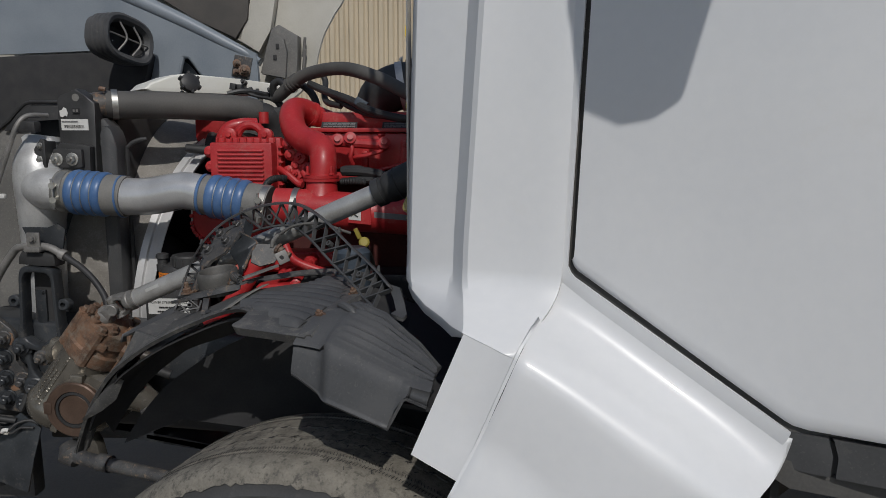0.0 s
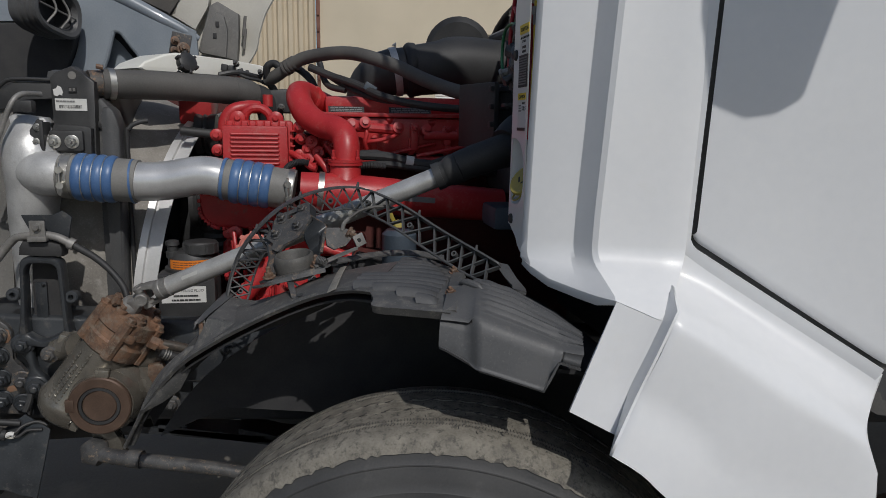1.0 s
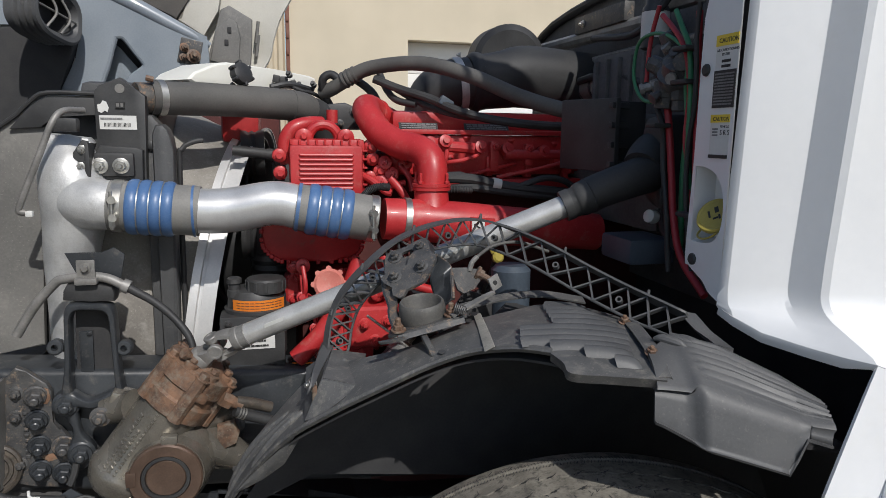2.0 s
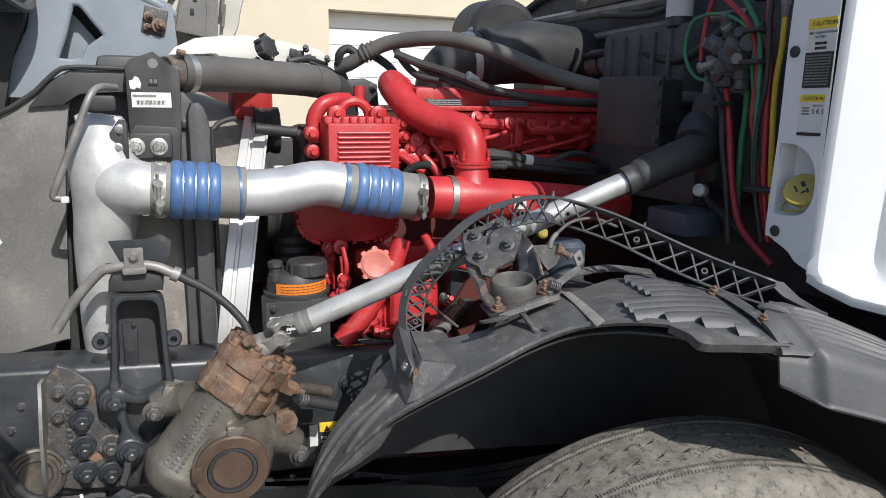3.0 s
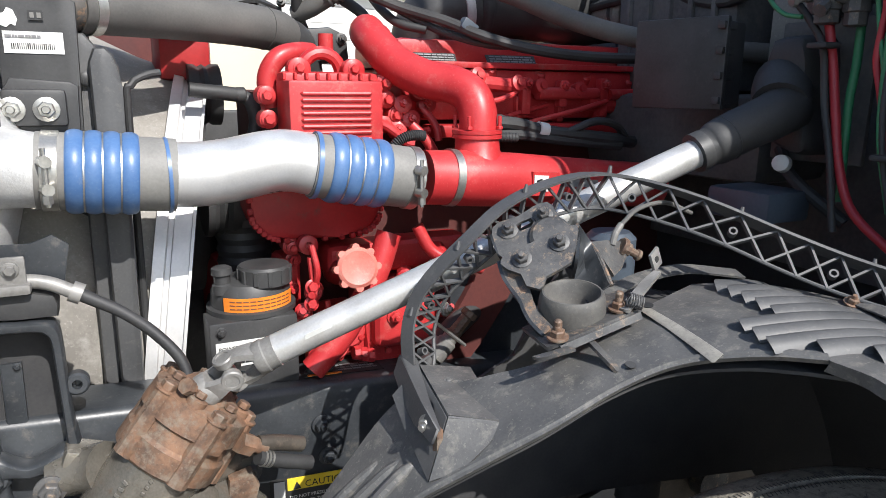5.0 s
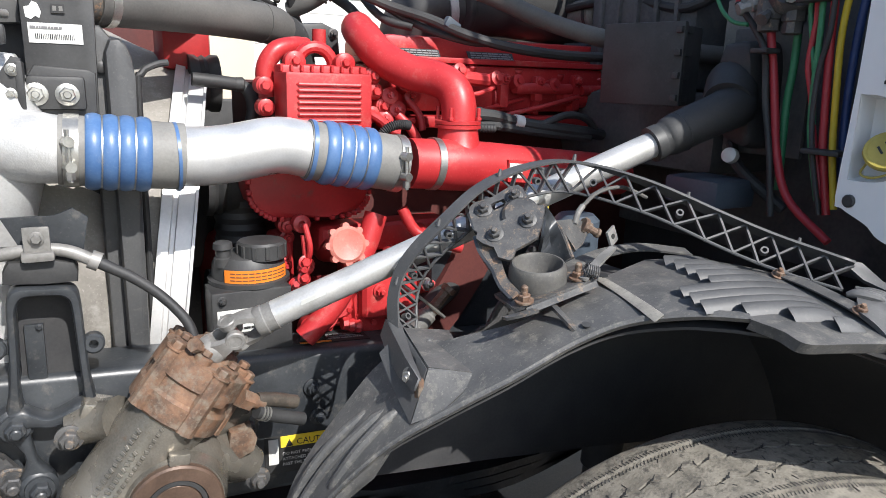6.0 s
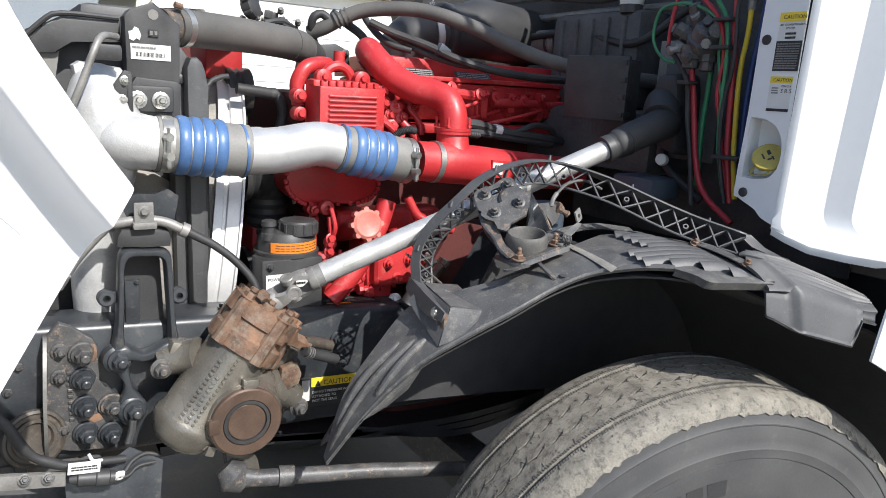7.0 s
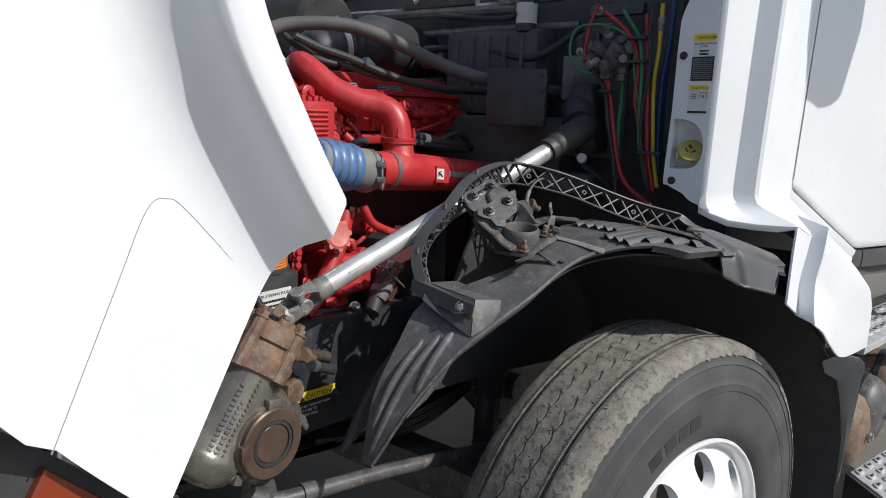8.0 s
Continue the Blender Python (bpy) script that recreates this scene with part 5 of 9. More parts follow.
    loop = [((-1.092, 1.030), (-1.060, 1.036)), ((-1.079, 1.085), (-1.064, 1.075)), ((-1.074, 1.13), (-1.061, 1.13)), ((-1.071, 1.18), (-1.059, 1.18)), ((-1.069, 1.216), (-1.0575, 1.203)), ((-1.063, 1.234), (-1.050, 1.219)),
            ((-1.050, 1.239), (-1.038, 1.2235)), ((-1.02, 1.2375), (-1.02, 1.2225)), ((-0.992, 1.235), (-1.004, 1.221)), ((-0.979, 1.228), (-0.995, 1.216)), ((-0.975, 1.205), (-0.989, 1.204)), ((-0.974, 1.15), (-0.987, 1.15)), ((-0.972, 1.09), (-0.985, 1.085)), ((-0.964, 1.030), (-0.986, 1.040))]
    part("loop", rounded(loop, 1.680, 0.020), FRAME, u, "upright cast loop")
    sill = [((-1.092, 1.048), (-1.090, 1.012)), ((-1.066, 1.058), (-1.062, 1.022)), ((-1.050, 1.047), (-1.050, 1.023)), ((-1.033, 1.038), (-1.031, 1.019)), ((-1.013, 1.043), (-1.010, 1.022)), ((-0.987, 1.055), (-0.985, 1.026)), ((-0.964, 1.044), (-0.964, 1.022))]
    part("foot", rounded(sill, 1.674, 0.018), FRAME, u)
    bm = B()
    plate(bm, [(-1.066, 1.03), (-0.984, 1.03), (-0.990, 1.222), (-1.058, 1.224)], "y", 1.712, 0.006)
    part("web", bm, VOID, u)
    plate(bm := B(), [(-1.056, 1.072), (-1.030, 1.072), (-1.028, 1.17), (-1.054, 1.17)], "y", 1.704, 0.008, 0.003)
    bolt(bm, (-1.034, 1.704, 1.165), (0, -1, 0), 0.004)
    part("web_pad", bm, FRAME, u)
    # rubber bump block above the loop
    bm = B()
    plate(bm, [(-1.070, 1.243), (-1.068, 1.262), (-1.060, 1.276), (-1.0, 1.274), (-0.978, 1.268), (-0.974, 1.255), (-0.976, 1.238), (-1.02, 1.2405)], "y", 1.668, 0.05, 0.008)
    part("bump_block", bm, DARKHOSE, u, "worn black bump block")
    for x, z in ((-1.090, 1.147), (-0.964, 1.138)):
        b3 = B()
        lathe(b3, (x, 1.69, z), (0, -1, 0.1), [(0, 0.0155), (0.020, 0.0155), (0.023, 0.0125), (0.023, 0.0065), (0.005, 0.006)], 20)
        box(b3, (x + (0.010 if x < -1 else -0.010), 1.685, z), (0.016, 0.012, 0.022), 0.003)
        part("side_boss", b3, FRAME, u)
    link = [((-1.098, 1.030), (-1.058, 1.028)), ((-1.086, 1.005), (-1.058, 1.005)), ((-1.072, 0.985), (-1.056, 0.985)), ((-1.070, 0.965), (-1.052, 0.965)), ((-1.078, 0.945), (-1.038, 0.945)), ((-1.086, 0.922), (-1.030, 0.922)), ((-1.076, 0.898), (-1.040, 0.898)), ((-1.062, 0.890), (-1.052, 0.890))]
    part("link", rounded(link, 1.677, 0.013), FRAME, u)
    for q in ((-1.077, 1.668, 1.030), (-1.056, 1.668, 0.924)):
        b5 = B()
        lathe(b5, q, (0.12, -1, 0), [(-0.02, 0.0265), (0.002, 0.0265), (0.005, 0.023), (0.006, 0.0205), (0.011, 0.020)], 28)
        lathe(b5, Vector(q) + V(0.0015, -0.011, 0), (0.12, -1, 0), [(0, 0.0145), (0.012, 0.0145), (0.0145, 0.012)], 6)
        lathe(b5, Vector(q) + V(0.003, -0.024, 0), (0.12, -1, 0), [(0, 0.008), (0.009, 0.008), (0.011, 0.0055)], 14)
        part("pivot_bolt", b5, FRAME, u)


spring_hanger()


def steering_gear():
    g = thing("steering_gear", (-0.9, 1.62, 0.9), "rusty cast steering gearbox bolted to the frame rail", "steering gear")
    a, b = V(-0.957, 1.615, 0.913), V(-0.824, 1.612, 1.093)
    d = (b - a).normalized()
    bm = B()
    lathe(bm, a - d * 0.066, d, [(0, 0.020), (0.003, 0.036), (0.010, 0.050), (0.020, 0.060), (0.034, 0.0665), (0.044, 0.070), (0.052, 0.0715), (0.060, 0.069), (0.068, 0.0655), (0.181, 0.064), (0.226, 0.066)], 44)
    part("cylinder", bm, CASTING, g, "oily grey cast cylinder")
    bm = B()
    lathe(bm, a + d * 0.15, d, [(0, 0.069), (0.004, 0.073), (0.035, 0.073), (0.04, 0.068), (0.06, 0.066), (0.064, 0.072), (0.098, 0.07), (0.105, 0.05), (0.118, 0.035), (0.125, 0.026)], 32)
    head = part("valve_head", bm, RUST, g, "rust-covered valve head")
    m = axes_for(d)
    for k in range(5):
        ang = math.tau * k / 5 + 0.4
        bm = B()
        q = a + d * 0.152 + m @ V(math.cos(ang), math.sin(ang), 0) * 0.066
        tube(bm, [q, q + d * 0.095], [0.016, 0.014], 10)
        bolt(bm, q + d * 0.095, d, 0.011, True, False)
        part("head_bolt", bm, RUST, head)
    for k in range(7):
        ang = math.tau * k / 7 + 0.9
        q = a + d * 0.255 + m @ V(math.cos(ang), math.sin(ang), 0) * 0.052
        bm = B()
        lathe(bm, q, d, [(-0.01, 0.014), (0.004, 0.014), (0.006, 0.011)], 14)
        bolt(bm, q + d * 0.005, d, 0.009, False, False)
        part("cover_bolt", bm, RUST, head)
    for u, v, w, sz in ((0.215, 100, 0.066, (0.022, 0.035, 0.02)), (0.165, 20, 0.068, (0.028, 0.03, 0.02))):
        rad = m @ V(math.cos(radians(v + 150)), math.sin(radians(v + 150)), 0)
        bm = B()
        box(bm, a + d * u + rad * w, sz, 0.005, Matrix((d, d.cross(rad), rad)).transposed(), 2)
        part("casting_boss", bm, RUST, head)
    # raised casting marks as plain bars
    n2 = d.cross(Y).normalized()
    n2 = n2 if n2.z > 0 else -n2
    for row, ang, count in ((0, 40, 14), (1, 28, 11), (2, 17, 17)):
        c0, s0 = math.cos(radians(ang)), math.sin(radians(ang))
        nrm = -Y * c0 + n2 * s0
        tn = d.cross(nrm).normalized()
        frame3 = Matrix((d, tn, nrm)).transposed()
        rng = random.Random(row)
        for k in range(count):
            bm = B()
            box(bm, a + d * (0.0 + 0.0095 * k) + nrm * 0.0665, (0.0052, 0.0085 if row != 2 else 0.006, 0.003), 0.0008, frame3 @ Matrix.Rotation(radians(rng.uniform(-25, 25)), 3, "Z"), 1)
            part("casting_mark", bm, CASTING, g)
    # sector shaft cover
    c = V(-0.877, 1.532, 0.917)
    bm = B()
    lathe(bm, c + V(0, 0.13, 0), (0, -1, 0), [(0, 0.085), (0.06, 0.085), (0.10, 0.078), (0.118, 0.070)], 40)
    part("sector_housing", bm, CASTING, g)
    bm = B()
    lathe(bm, c + V(0, 0.012, 0), (0, -1, 0), [(0, 0.068), (0.010, 0.068), (0.013, 0.065), (0.013, 0.046), (0.004, 0.045)], 48)
    box(bm, c + V(-0.062, 0.004, 0.004), (0.02, 0.014, 0.03), 0.004)
    part("cover_ring", bm, RUSTRING, g, "rust-brown cover ring")
    bm = B()
    lathe(bm, c + V(0, 0.010, 0), (0, -1, 0), [(0, 0.046), (0.006, 0.046), (0.010, 0.044), (0.010, 0.038), (0.004, 0.037)], 40)
    part("seal_ring", bm, DARKHOSE, g, "black rubber seal ring")
    bm = B()
    lathe(bm, c + V(0, 0.012, 0), (0, -1, 0), [(0, 0.037), (0.008, 0.037), (0.010, 0.035), (0.008, 0.012)], 40)
    part("centre_plug", bm, RUSTRING, g, "brown centre plug")
    # mounting ears
    bm = B()
    tube(bm, [(-0.94, 1.63, 1.03), (-0.97, 1.655, 1.02), (-1.008, 1.66, 1.012)], [0.035, 0.032, 0.026], 14)
    box(bm, (-0.955, 1.66, 1.035), (0.075, 0.05, 0.03), 0.008, Matrix.Rotation(radians(20), 3, "Y"))
    tube(bm, [(-0.84, 1.62, 0.95), (-0.79, 1.64, 0.93), (-0.742, 1.645, 0.893)], [0.05, 0.045, 0.028], 14)
    tube(bm, [(-0.82, 1.64, 1.0), (-0.77, 1.655, 1.0), (-0.752, 1.66, 0.98)], [0.045, 0.035, 0.028], 14)
    part("mounting_ear", bm, CASTING, g)
    for p in ((-1.008, 1.635, 1.012), (-0.740, 1.622, 0.880), (-0.752, 1.635, 0.972)):
        bm = B()
        bolt(bm, p, (0, -1, 0), 0.014)
        part("mounting_bolt", bm, FRAMERUST, g)
    bm = B()
    tube(bm, [(-0.958, 1.575, 0.885), (-0.945, 1.562, 0.868)], [0.016, 0.012], 8)
    box(bm, (-0.941, 1.558, 0.863), (0.017, 0.016, 0.020), 0.002, Matrix.Rotation(radians(25), 3, "Y"))
    part("drain_plug", bm, CASTING, g)
    # swelling round the sector shaft, and the arm to the rear mount
    bm = B()
    lathe(bm, c + V(-0.004, 0.14, 0.010), (0, -1, 0), [(0, 0.100), (0.045, 0.098), (0.075, 0.092), (0.095, 0.083), (0.108, 0.074)], 44)
    part("sector_dome", bm, CASTING, g)
    bm = B()
    skin(bm, [[V(-0.845 + 0.098 * t, 1.572 + 0.07 * t + (0.045 - 0.015 * t) * (1 - math.cos(a)) * 0.5, 0.958 - 0.072 * t + (0.052 - 0.024 * t) * math.sin(a)) for a in (math.tau * k / 20 - math.pi for k in range(20))] for t in (0, 0.25, 0.5, 0.75, 0.92, 1.0)], True)
    part("rear_arm", bm, CASTING, g)
    bm = B()
    plate(bm, [(-0.785, 0.985), (-0.752, 0.992), (-0.742, 0.965), (-0.748, 0.945), (-0.772, 0.935), (-0.788, 0.955)], "y", 1.598, 0.02, 0.005)
    part("rust_pad", bm, RUST, g, "rusty pad beside the cover")
    bm = B()
    box(bm, (-0.868, 1.545, 0.992), (0.03, 0.02, 0.018), 0.003, Matrix.Rotation(radians(5), 3, "Y"))
    part("casting_lug", bm, CASTING, g)
    bm = B()
    plate(bm, [(-0.912, 0.862), (-0.872, 0.866), (-0.846, 0.815), (-0.838, 0.775), (-0.868, 0.755), (-0.900, 0.765)], "y", 1.565, 0.035, 0.006)
    part("pitman_arm", bm, CASTING, g, "grey steel pitman arm")


steering_gear()


def steering_shaft():
    s = thing("steering_shaft", (-0.5, 1.5, 1.3), "bare steel steering shaft with universal joint", "steering shaft")
    u, e = V(-0.752, 1.571, 1.172), V(-0.118, 1.405, 1.452)
    bm = B()
    tube(bm, [u + (e - u) * 0.055, e], 0.0215, 24)
    part("shaft", bm, SHAFT, s, "bare metal tube")
    d = (e - u).normalized()
    label_card(u + d * 0.10 + V(-0.004, -0.0205, 0.005), d, V(0, -0.3, 1), 0.04, 0.012, PAPER, s, "paper_label")
    g = V(-0.815, 1.585, 1.132)
    u = V(-0.776, 1.574, 1.1615)
    low = (g - u).normalized()

    def yoke(ax, hint, reach, gap):
        """A forged fork: two tapering arms with round eyes on a collar."""
        sidev = (hint - ax * hint.dot(ax)).normalized()
        across = ax.cross(sidev)
        bm = B()
        for sg in (-1, 1):
            rows = []
            for t, wide, out in ((0, 0.0125, 1.0), (0.35, 0.0115, 1.04), (0.65, 0.0145, 0.95), (1.0, 0.0185, 0.72)):
                c = u + ax * reach * t + sidev * sg * gap * out
                rows.append([c + across * wide * a + sidev * sg * b for a, b in ((-1, -0.004), (-0.8, 0.004), (0, 0.0055), (0.8, 0.004), (1, -0.004), (0, -0.005))])
            skin(bm, rows, True)
            lathe(bm, u + sidev * sg * (gap - 0.007), sidev * sg, [(0, 0.0135), (0.011, 0.0150), (0.013, 0.0135), (0.013, 0.0095), (0.0115, 0.009), (0.0115, 0.001)], 22)
        lathe(bm, u + ax * reach, ax, [(-0.006, 0.016), (-0.004, 0.0215), (0.0, 0.0235), (0.010, 0.0240), (0.012, 0.0225), (0.026, 0.0225)], 26)
        return part("yoke", bm, GREYMETAL, s, "grey forged yoke")

    yoke(d, V(-0.35, -0.2, 0.9), 0.040, 0.0215)
    yoke(low, V(0.4, -1, 0.2), 0.034, 0.0200)
    sidev = V(-0.35, -0.2, 0.9)
    sidev = (sidev - d * sidev.dot(d)).normalized()
    bm = B()
    lathe(bm, u - sidev * 0.022, sidev, [(0, 0.0075), (0.044, 0.0075)], 12)
    part("cross_pin", bm, STEEL, s)
    bm = B()
    lathe(bm, g + V(0.0, -0.004, 0.004), (-0.55, -0.5, 0.55), [(0, 0.010), (0.012, 0.010), (0.014, 0.008), (0.026, 0.0075), (0.027, 0.0115), (0.036, 0.0115), (0.037, 0.006)], 6)
    part("pinch_bolt", bm, RUST, s, "rusty pinch bolt")
    bm = B()
    tube(bm, [g + V(-0.02, 0.010, -0.03), g], [0.021, 0.019], 16)
    part("input_stub", bm, GREYMETAL, s)
    b = thing("shaft_boot", (0, 1.38, 1.5), "black rubber boot over the upper steering shaft", "rubber boot")
    bm = B()
    tube(bm, [(-0.130, 1.408, 1.447), (-0.11, 1.403, 1.456), (-0.10, 1.400, 1.461), (-0.06, 1.392, 1.480), (-0.01, 1.386, 1.498), (0.04, 1.395, 1.512)], [0.0275, 0.0285, 0.0325, 0.0335, 0.035, 0.038], 22, steps=3)
    part("sleeve", bm, DARKHOSE, b)
    # tall gaiter with a rounded lobe where the sleeve enters
    loop = smoothline([(1.442, 1.617), (1.415, 1.620), (1.386, 1.616), (1.374, 1.58), (1.370, 1.52), (1.362, 1.462), (1.372, 1.440), (1.40, 1.443), (1.430, 1.458), (1.446, 1.49), (1.452, 1.54), (1.450, 1.59)], 4)
    mid = V(1.41, 1.53, 0)
    rows = []
    for x, k in ((0.125, 1.0), (0.085, 1.0), (0.065, 0.985), (0.052, 0.94), (0.046, 0.85), (0.044, 0.6), (0.044, 0.05)):
        rows.append([V(x, mid.x + (p.x - mid.x) * k, mid.y + (p.y - mid.y) * k) for p in loop])
    part("gaiter_body", skin(B(), rows, True), DARKHOSE, b, "tall rubber gaiter body")
    tube(bm := B(), [(0.02, 1.395, 1.515), (0.04, 1.408, 1.530), (0.06, 1.425, 1.545), (0.085, 1.448, 1.552), (0.10, 1.46, 1.552)], [0.040, 0.044, 0.043, 0.038, 0.028], 22, steps=4)
    part("gaiter_lobe", bm, DARKHOSE, b, "rounded lobe of the gaiter")
    bm = B()
    tube(bm, [(-0.133, 1.4085, 1.446), (-0.118, 1.405, 1.4525)], 0.0295, 22)
    part("collar", bm, BLACK, b)
    for x, y, z, rr in ((-0.085, 1.397, 1.468, 0.0345),):
        lathe(bm := B(), (x, y, z), (0.9, -0.16, 0.42), [(-0.003, rr - 0.002), (0, rr), (0.003, rr - 0.002)], 24)
        part("sleeve_ring", bm, DARKHOSE, b)
    part("gaiter_plate", box(B(), (0.125, 1.40, 1.535), (0.01, 0.16, 0.22), 0.004), FIREWALL, b)


steering_shaft()


# ---- engine ----
def engine():
    e = thing("engine", (-0.2, 2.1, 0.9), "red painted diesel engine with ribbed cover and pipes", "engine")
    # block in darkened red: the shade on it is part of the colour
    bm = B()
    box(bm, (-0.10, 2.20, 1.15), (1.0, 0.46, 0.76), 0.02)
    part("block", bm, DARKRED, e, "red engine block with shade put into its colour")
    for nm, p, sz, bv in (("cylinder_head", (-0.02, 2.08, 1.525), (0.72, 0.34, 0.10), 0.01), ("cover_rail", (-0.02, 2.08, 1.582), (0.74, 0.36, 0.012), 0.003), ("rocker_cover", (-0.02, 2.11, 1.61), (0.68, 0.26, 0.05), 0.015)):
        part(nm, box(B(), p, sz, bv), RED, e)
    for k in range(7):
        part("head_rib", box(B(), (-0.33 + 0.105 * k, 1.912, 1.505 - 0.004 * k), (0.018, 0.03, 0.05), 0.006), RED, e)
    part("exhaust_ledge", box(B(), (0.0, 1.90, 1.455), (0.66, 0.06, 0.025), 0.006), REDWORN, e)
    for k in range(6):
        bm = B()
        lathe(bm, (-0.30 + 0.12 * k, 1.925, 1.562 - 0.006 * k), (0, -0.5, 1), [(0, 0.013), (0.02, 0.013), (0.024, 0.010)], 14)
        part("head_bolt", bm, RED, e)
    label_card((-0.30, 1.935, 1.592), X, V(0, 0.6, 0.8), 0.10, 0.03, INK, e, "data_plate")
    bars((-0.30, 1.933, 1.593), X, V(0, 0.6, 0.8), 0.09, 0.024, 4, GREYINK, e, 11)
    label_card((-0.12, 1.935, 1.592), X, V(0, 0.6, 0.8), 0.12, 0.03, INK, e, "data_plate")
    bars((-0.12, 1.933, 1.593), X, V(0, 0.6, 0.8), 0.11, 0.024, 4, GREYINK, e, 12)
    # ribbed gear cover
    bm = B()
    box(bm, (-0.54, 1.855, 1.475), (0.165, 0.09, 0.145), 0.006)
    box(bm, (-0.533, 1.885, 1.48), (0.176, 0.05, 0.165), 0.012)
    cover = part("ribbed_cover", bm, RED, e, "red cover with horizontal ribs")
    for k in range(9):
        z = 1.526 - 0.0108 * k
        bm = B()
        tube(bm, [(-0.603, 1.811, z), (-0.600, 1.8085, z), (-0.482, 1.8085, z), (-0.479, 1.811, z)], [0.0016, 0.0034, 0.0034, 0.0016], 8)
        part("cover_rib", bm, RED, cover)
    for k in range(9):
        bm = B()
        box(bm, (-0.618 + 0.0195 * k, 1.868, 1.554), (0.005, 0.03, 0.012), 0.001, None, 1)
        part("rim_fin", bm, RED, cover)
    for k in range(6):
        bm = B()
        box(bm, (-0.447, 1.868, 1.535 - 0.02 * k), (0.012, 0.03, 0.005), 0.001, None, 1)
        part("rim_fin", bm, RED, cover)
    for x in (-0.588, -0.49):
        bm = B()
        lathe(bm, (x, 1.885, 1.566), (0, -1, 0), [(0, 0.020), (0.018, 0.020), (0.02, 0.017)], 20)
        bolt(bm, (x, 1.866, 1.568), (0, -1, 0), 0.008, True, False)
        part("cover_lug", bm, RED, cover)
    arc = [(-0.54 + 0.036 * math.cos(a), 1.90, 1.560 + 0.036 * math.sin(a)) for a in (math.pi * k / 10 for k in range(11))]
    bm = B()
    tube(bm, arc, 0.012, 10)
    part("lifting_eye", bm, RED, cover)
    for x, z in ((-0.425, 1.515), (-0.408, 1.487), (-0.43, 1.47), (-0.645, 1.522), (-0.643, 1.482), (-0.43, 1.545)):
        bm = B()
        lathe(bm, (x, 1.90, z), (0, -1, 0), [(0, 0.017), (0.028, 0.016), (0.03, 0.012)], 16)
        bolt(bm, (x, 1.87, z), (0, -1, 0), 0.009, True, False)
        part("boss", bm, RED, e)
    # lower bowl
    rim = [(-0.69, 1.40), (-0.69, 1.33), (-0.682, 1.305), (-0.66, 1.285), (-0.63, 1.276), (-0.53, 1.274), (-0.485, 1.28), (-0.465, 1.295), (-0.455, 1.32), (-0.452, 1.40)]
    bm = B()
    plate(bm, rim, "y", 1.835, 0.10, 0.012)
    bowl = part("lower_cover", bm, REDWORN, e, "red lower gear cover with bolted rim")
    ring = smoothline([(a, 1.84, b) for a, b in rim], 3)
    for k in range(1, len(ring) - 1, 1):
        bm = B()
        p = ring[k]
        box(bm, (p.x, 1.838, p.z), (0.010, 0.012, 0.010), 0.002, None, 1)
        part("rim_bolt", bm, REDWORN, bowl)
    # breather hose loop at the left
    bm = B()
    tube(bm, [(-0.625, 1.93, 1.50), (-0.63, 1.93, 1.55), (-0.61, 1.93, 1.585), (-0.575, 1.94, 1.597), (-0.54, 1.96, 1.598)], 0.018, 14, steps=5)
    tube(bm, [(-0.515, 1.95, 1.60), (-0.515, 1.95, 1.632)], 0.014, 12)
    part("breather_pipe", bm, RED, e)
    # crossover elbow
    bm = B()
    tube(bm, [(-0.392, 2.02, 1.626), (-0.412, 1.995, 1.638), (-0.430, 1.958, 1.637), (-0.428, 1.915, 1.614), (-0.408, 1.87, 1.578), (-0.372, 1.825, 1.553), (-0.335, 1.79, 1.543), (-0.314, 1.76, 1.526), (-0.308, 1.742, 1.496), (-0.310, 1.735, 1.455)],
         [0.034, 0.034, 0.034, 0.034, 0.034, 0.034, 0.034, 0.034, 0.034, 0.033], 24, steps=5)
    part("crossover_pipe", bm, RED, e, "red curved crossover pipe")
    bm = B()
    tube(bm, [(-0.398, 2.012, 1.630), (-0.392, 2.018, 1.627), (-0.388, 2.022, 1.625), (-0.27, 2.09, 1.592)], [0.036, 0.0375, 0.032, 0.015], 24)
    part("tapered_sleeve", bm, RED, e)
    bm = B()
    lathe(bm, (-0.312, 1.735, 1.452), Z, [(0, 0.044), (0.006, 0.044), (0.0065, 0.042), (0.0075, 0.042), (0.008, 0.044), (0.014, 0.044), (0.015, 0.036)], 32)
    for dx, dy in ((-0.030, -0.026), (0.030, -0.026), (-0.030, 0.026), (0.030, 0.026)):
        bolt(bm, (-0.312 + dx, 1.735 + dy, 1.466), (0, 0, 1), 0.006, False)
        lathe(bm, (-0.312 + dx, 1.735 + dy, 1.47), Z, [(0, 0.0035), (0.020, 0.0035), (0.021, 0.002)], 8)
    part("elbow_flange", bm, RED, e)
    bm = B()
    tube(bm, [(-0.425, 1.716, 1.390), (-0.36, 1.716, 1.386), (-0.355, 1.716, 1.3855), (-0.25, 1.718, 1.377), (-0.12, 1.722, 1.366), (0.10, 1.73, 1.347)], [0.046, 0.047, 0.0485, 0.0485, 0.046, 0.044], 28)
    part("intake_manifold", bm, RED, e, "red intake pipe")
    bm = B()
    tube(bm, [(-0.312, 1.735, 1.458), (-0.312, 1.733, 1.43), (-0.314, 1.725, 1.39)], [0.038, 0.040, 0.052], 24)
    part("intake_neck", bm, RED, e)
    label_card((-0.208, 1.6735, 1.373), (1, 0, -0.08), Z, 0.056, 0.042, RED, e, "raised_pad", 0.006)
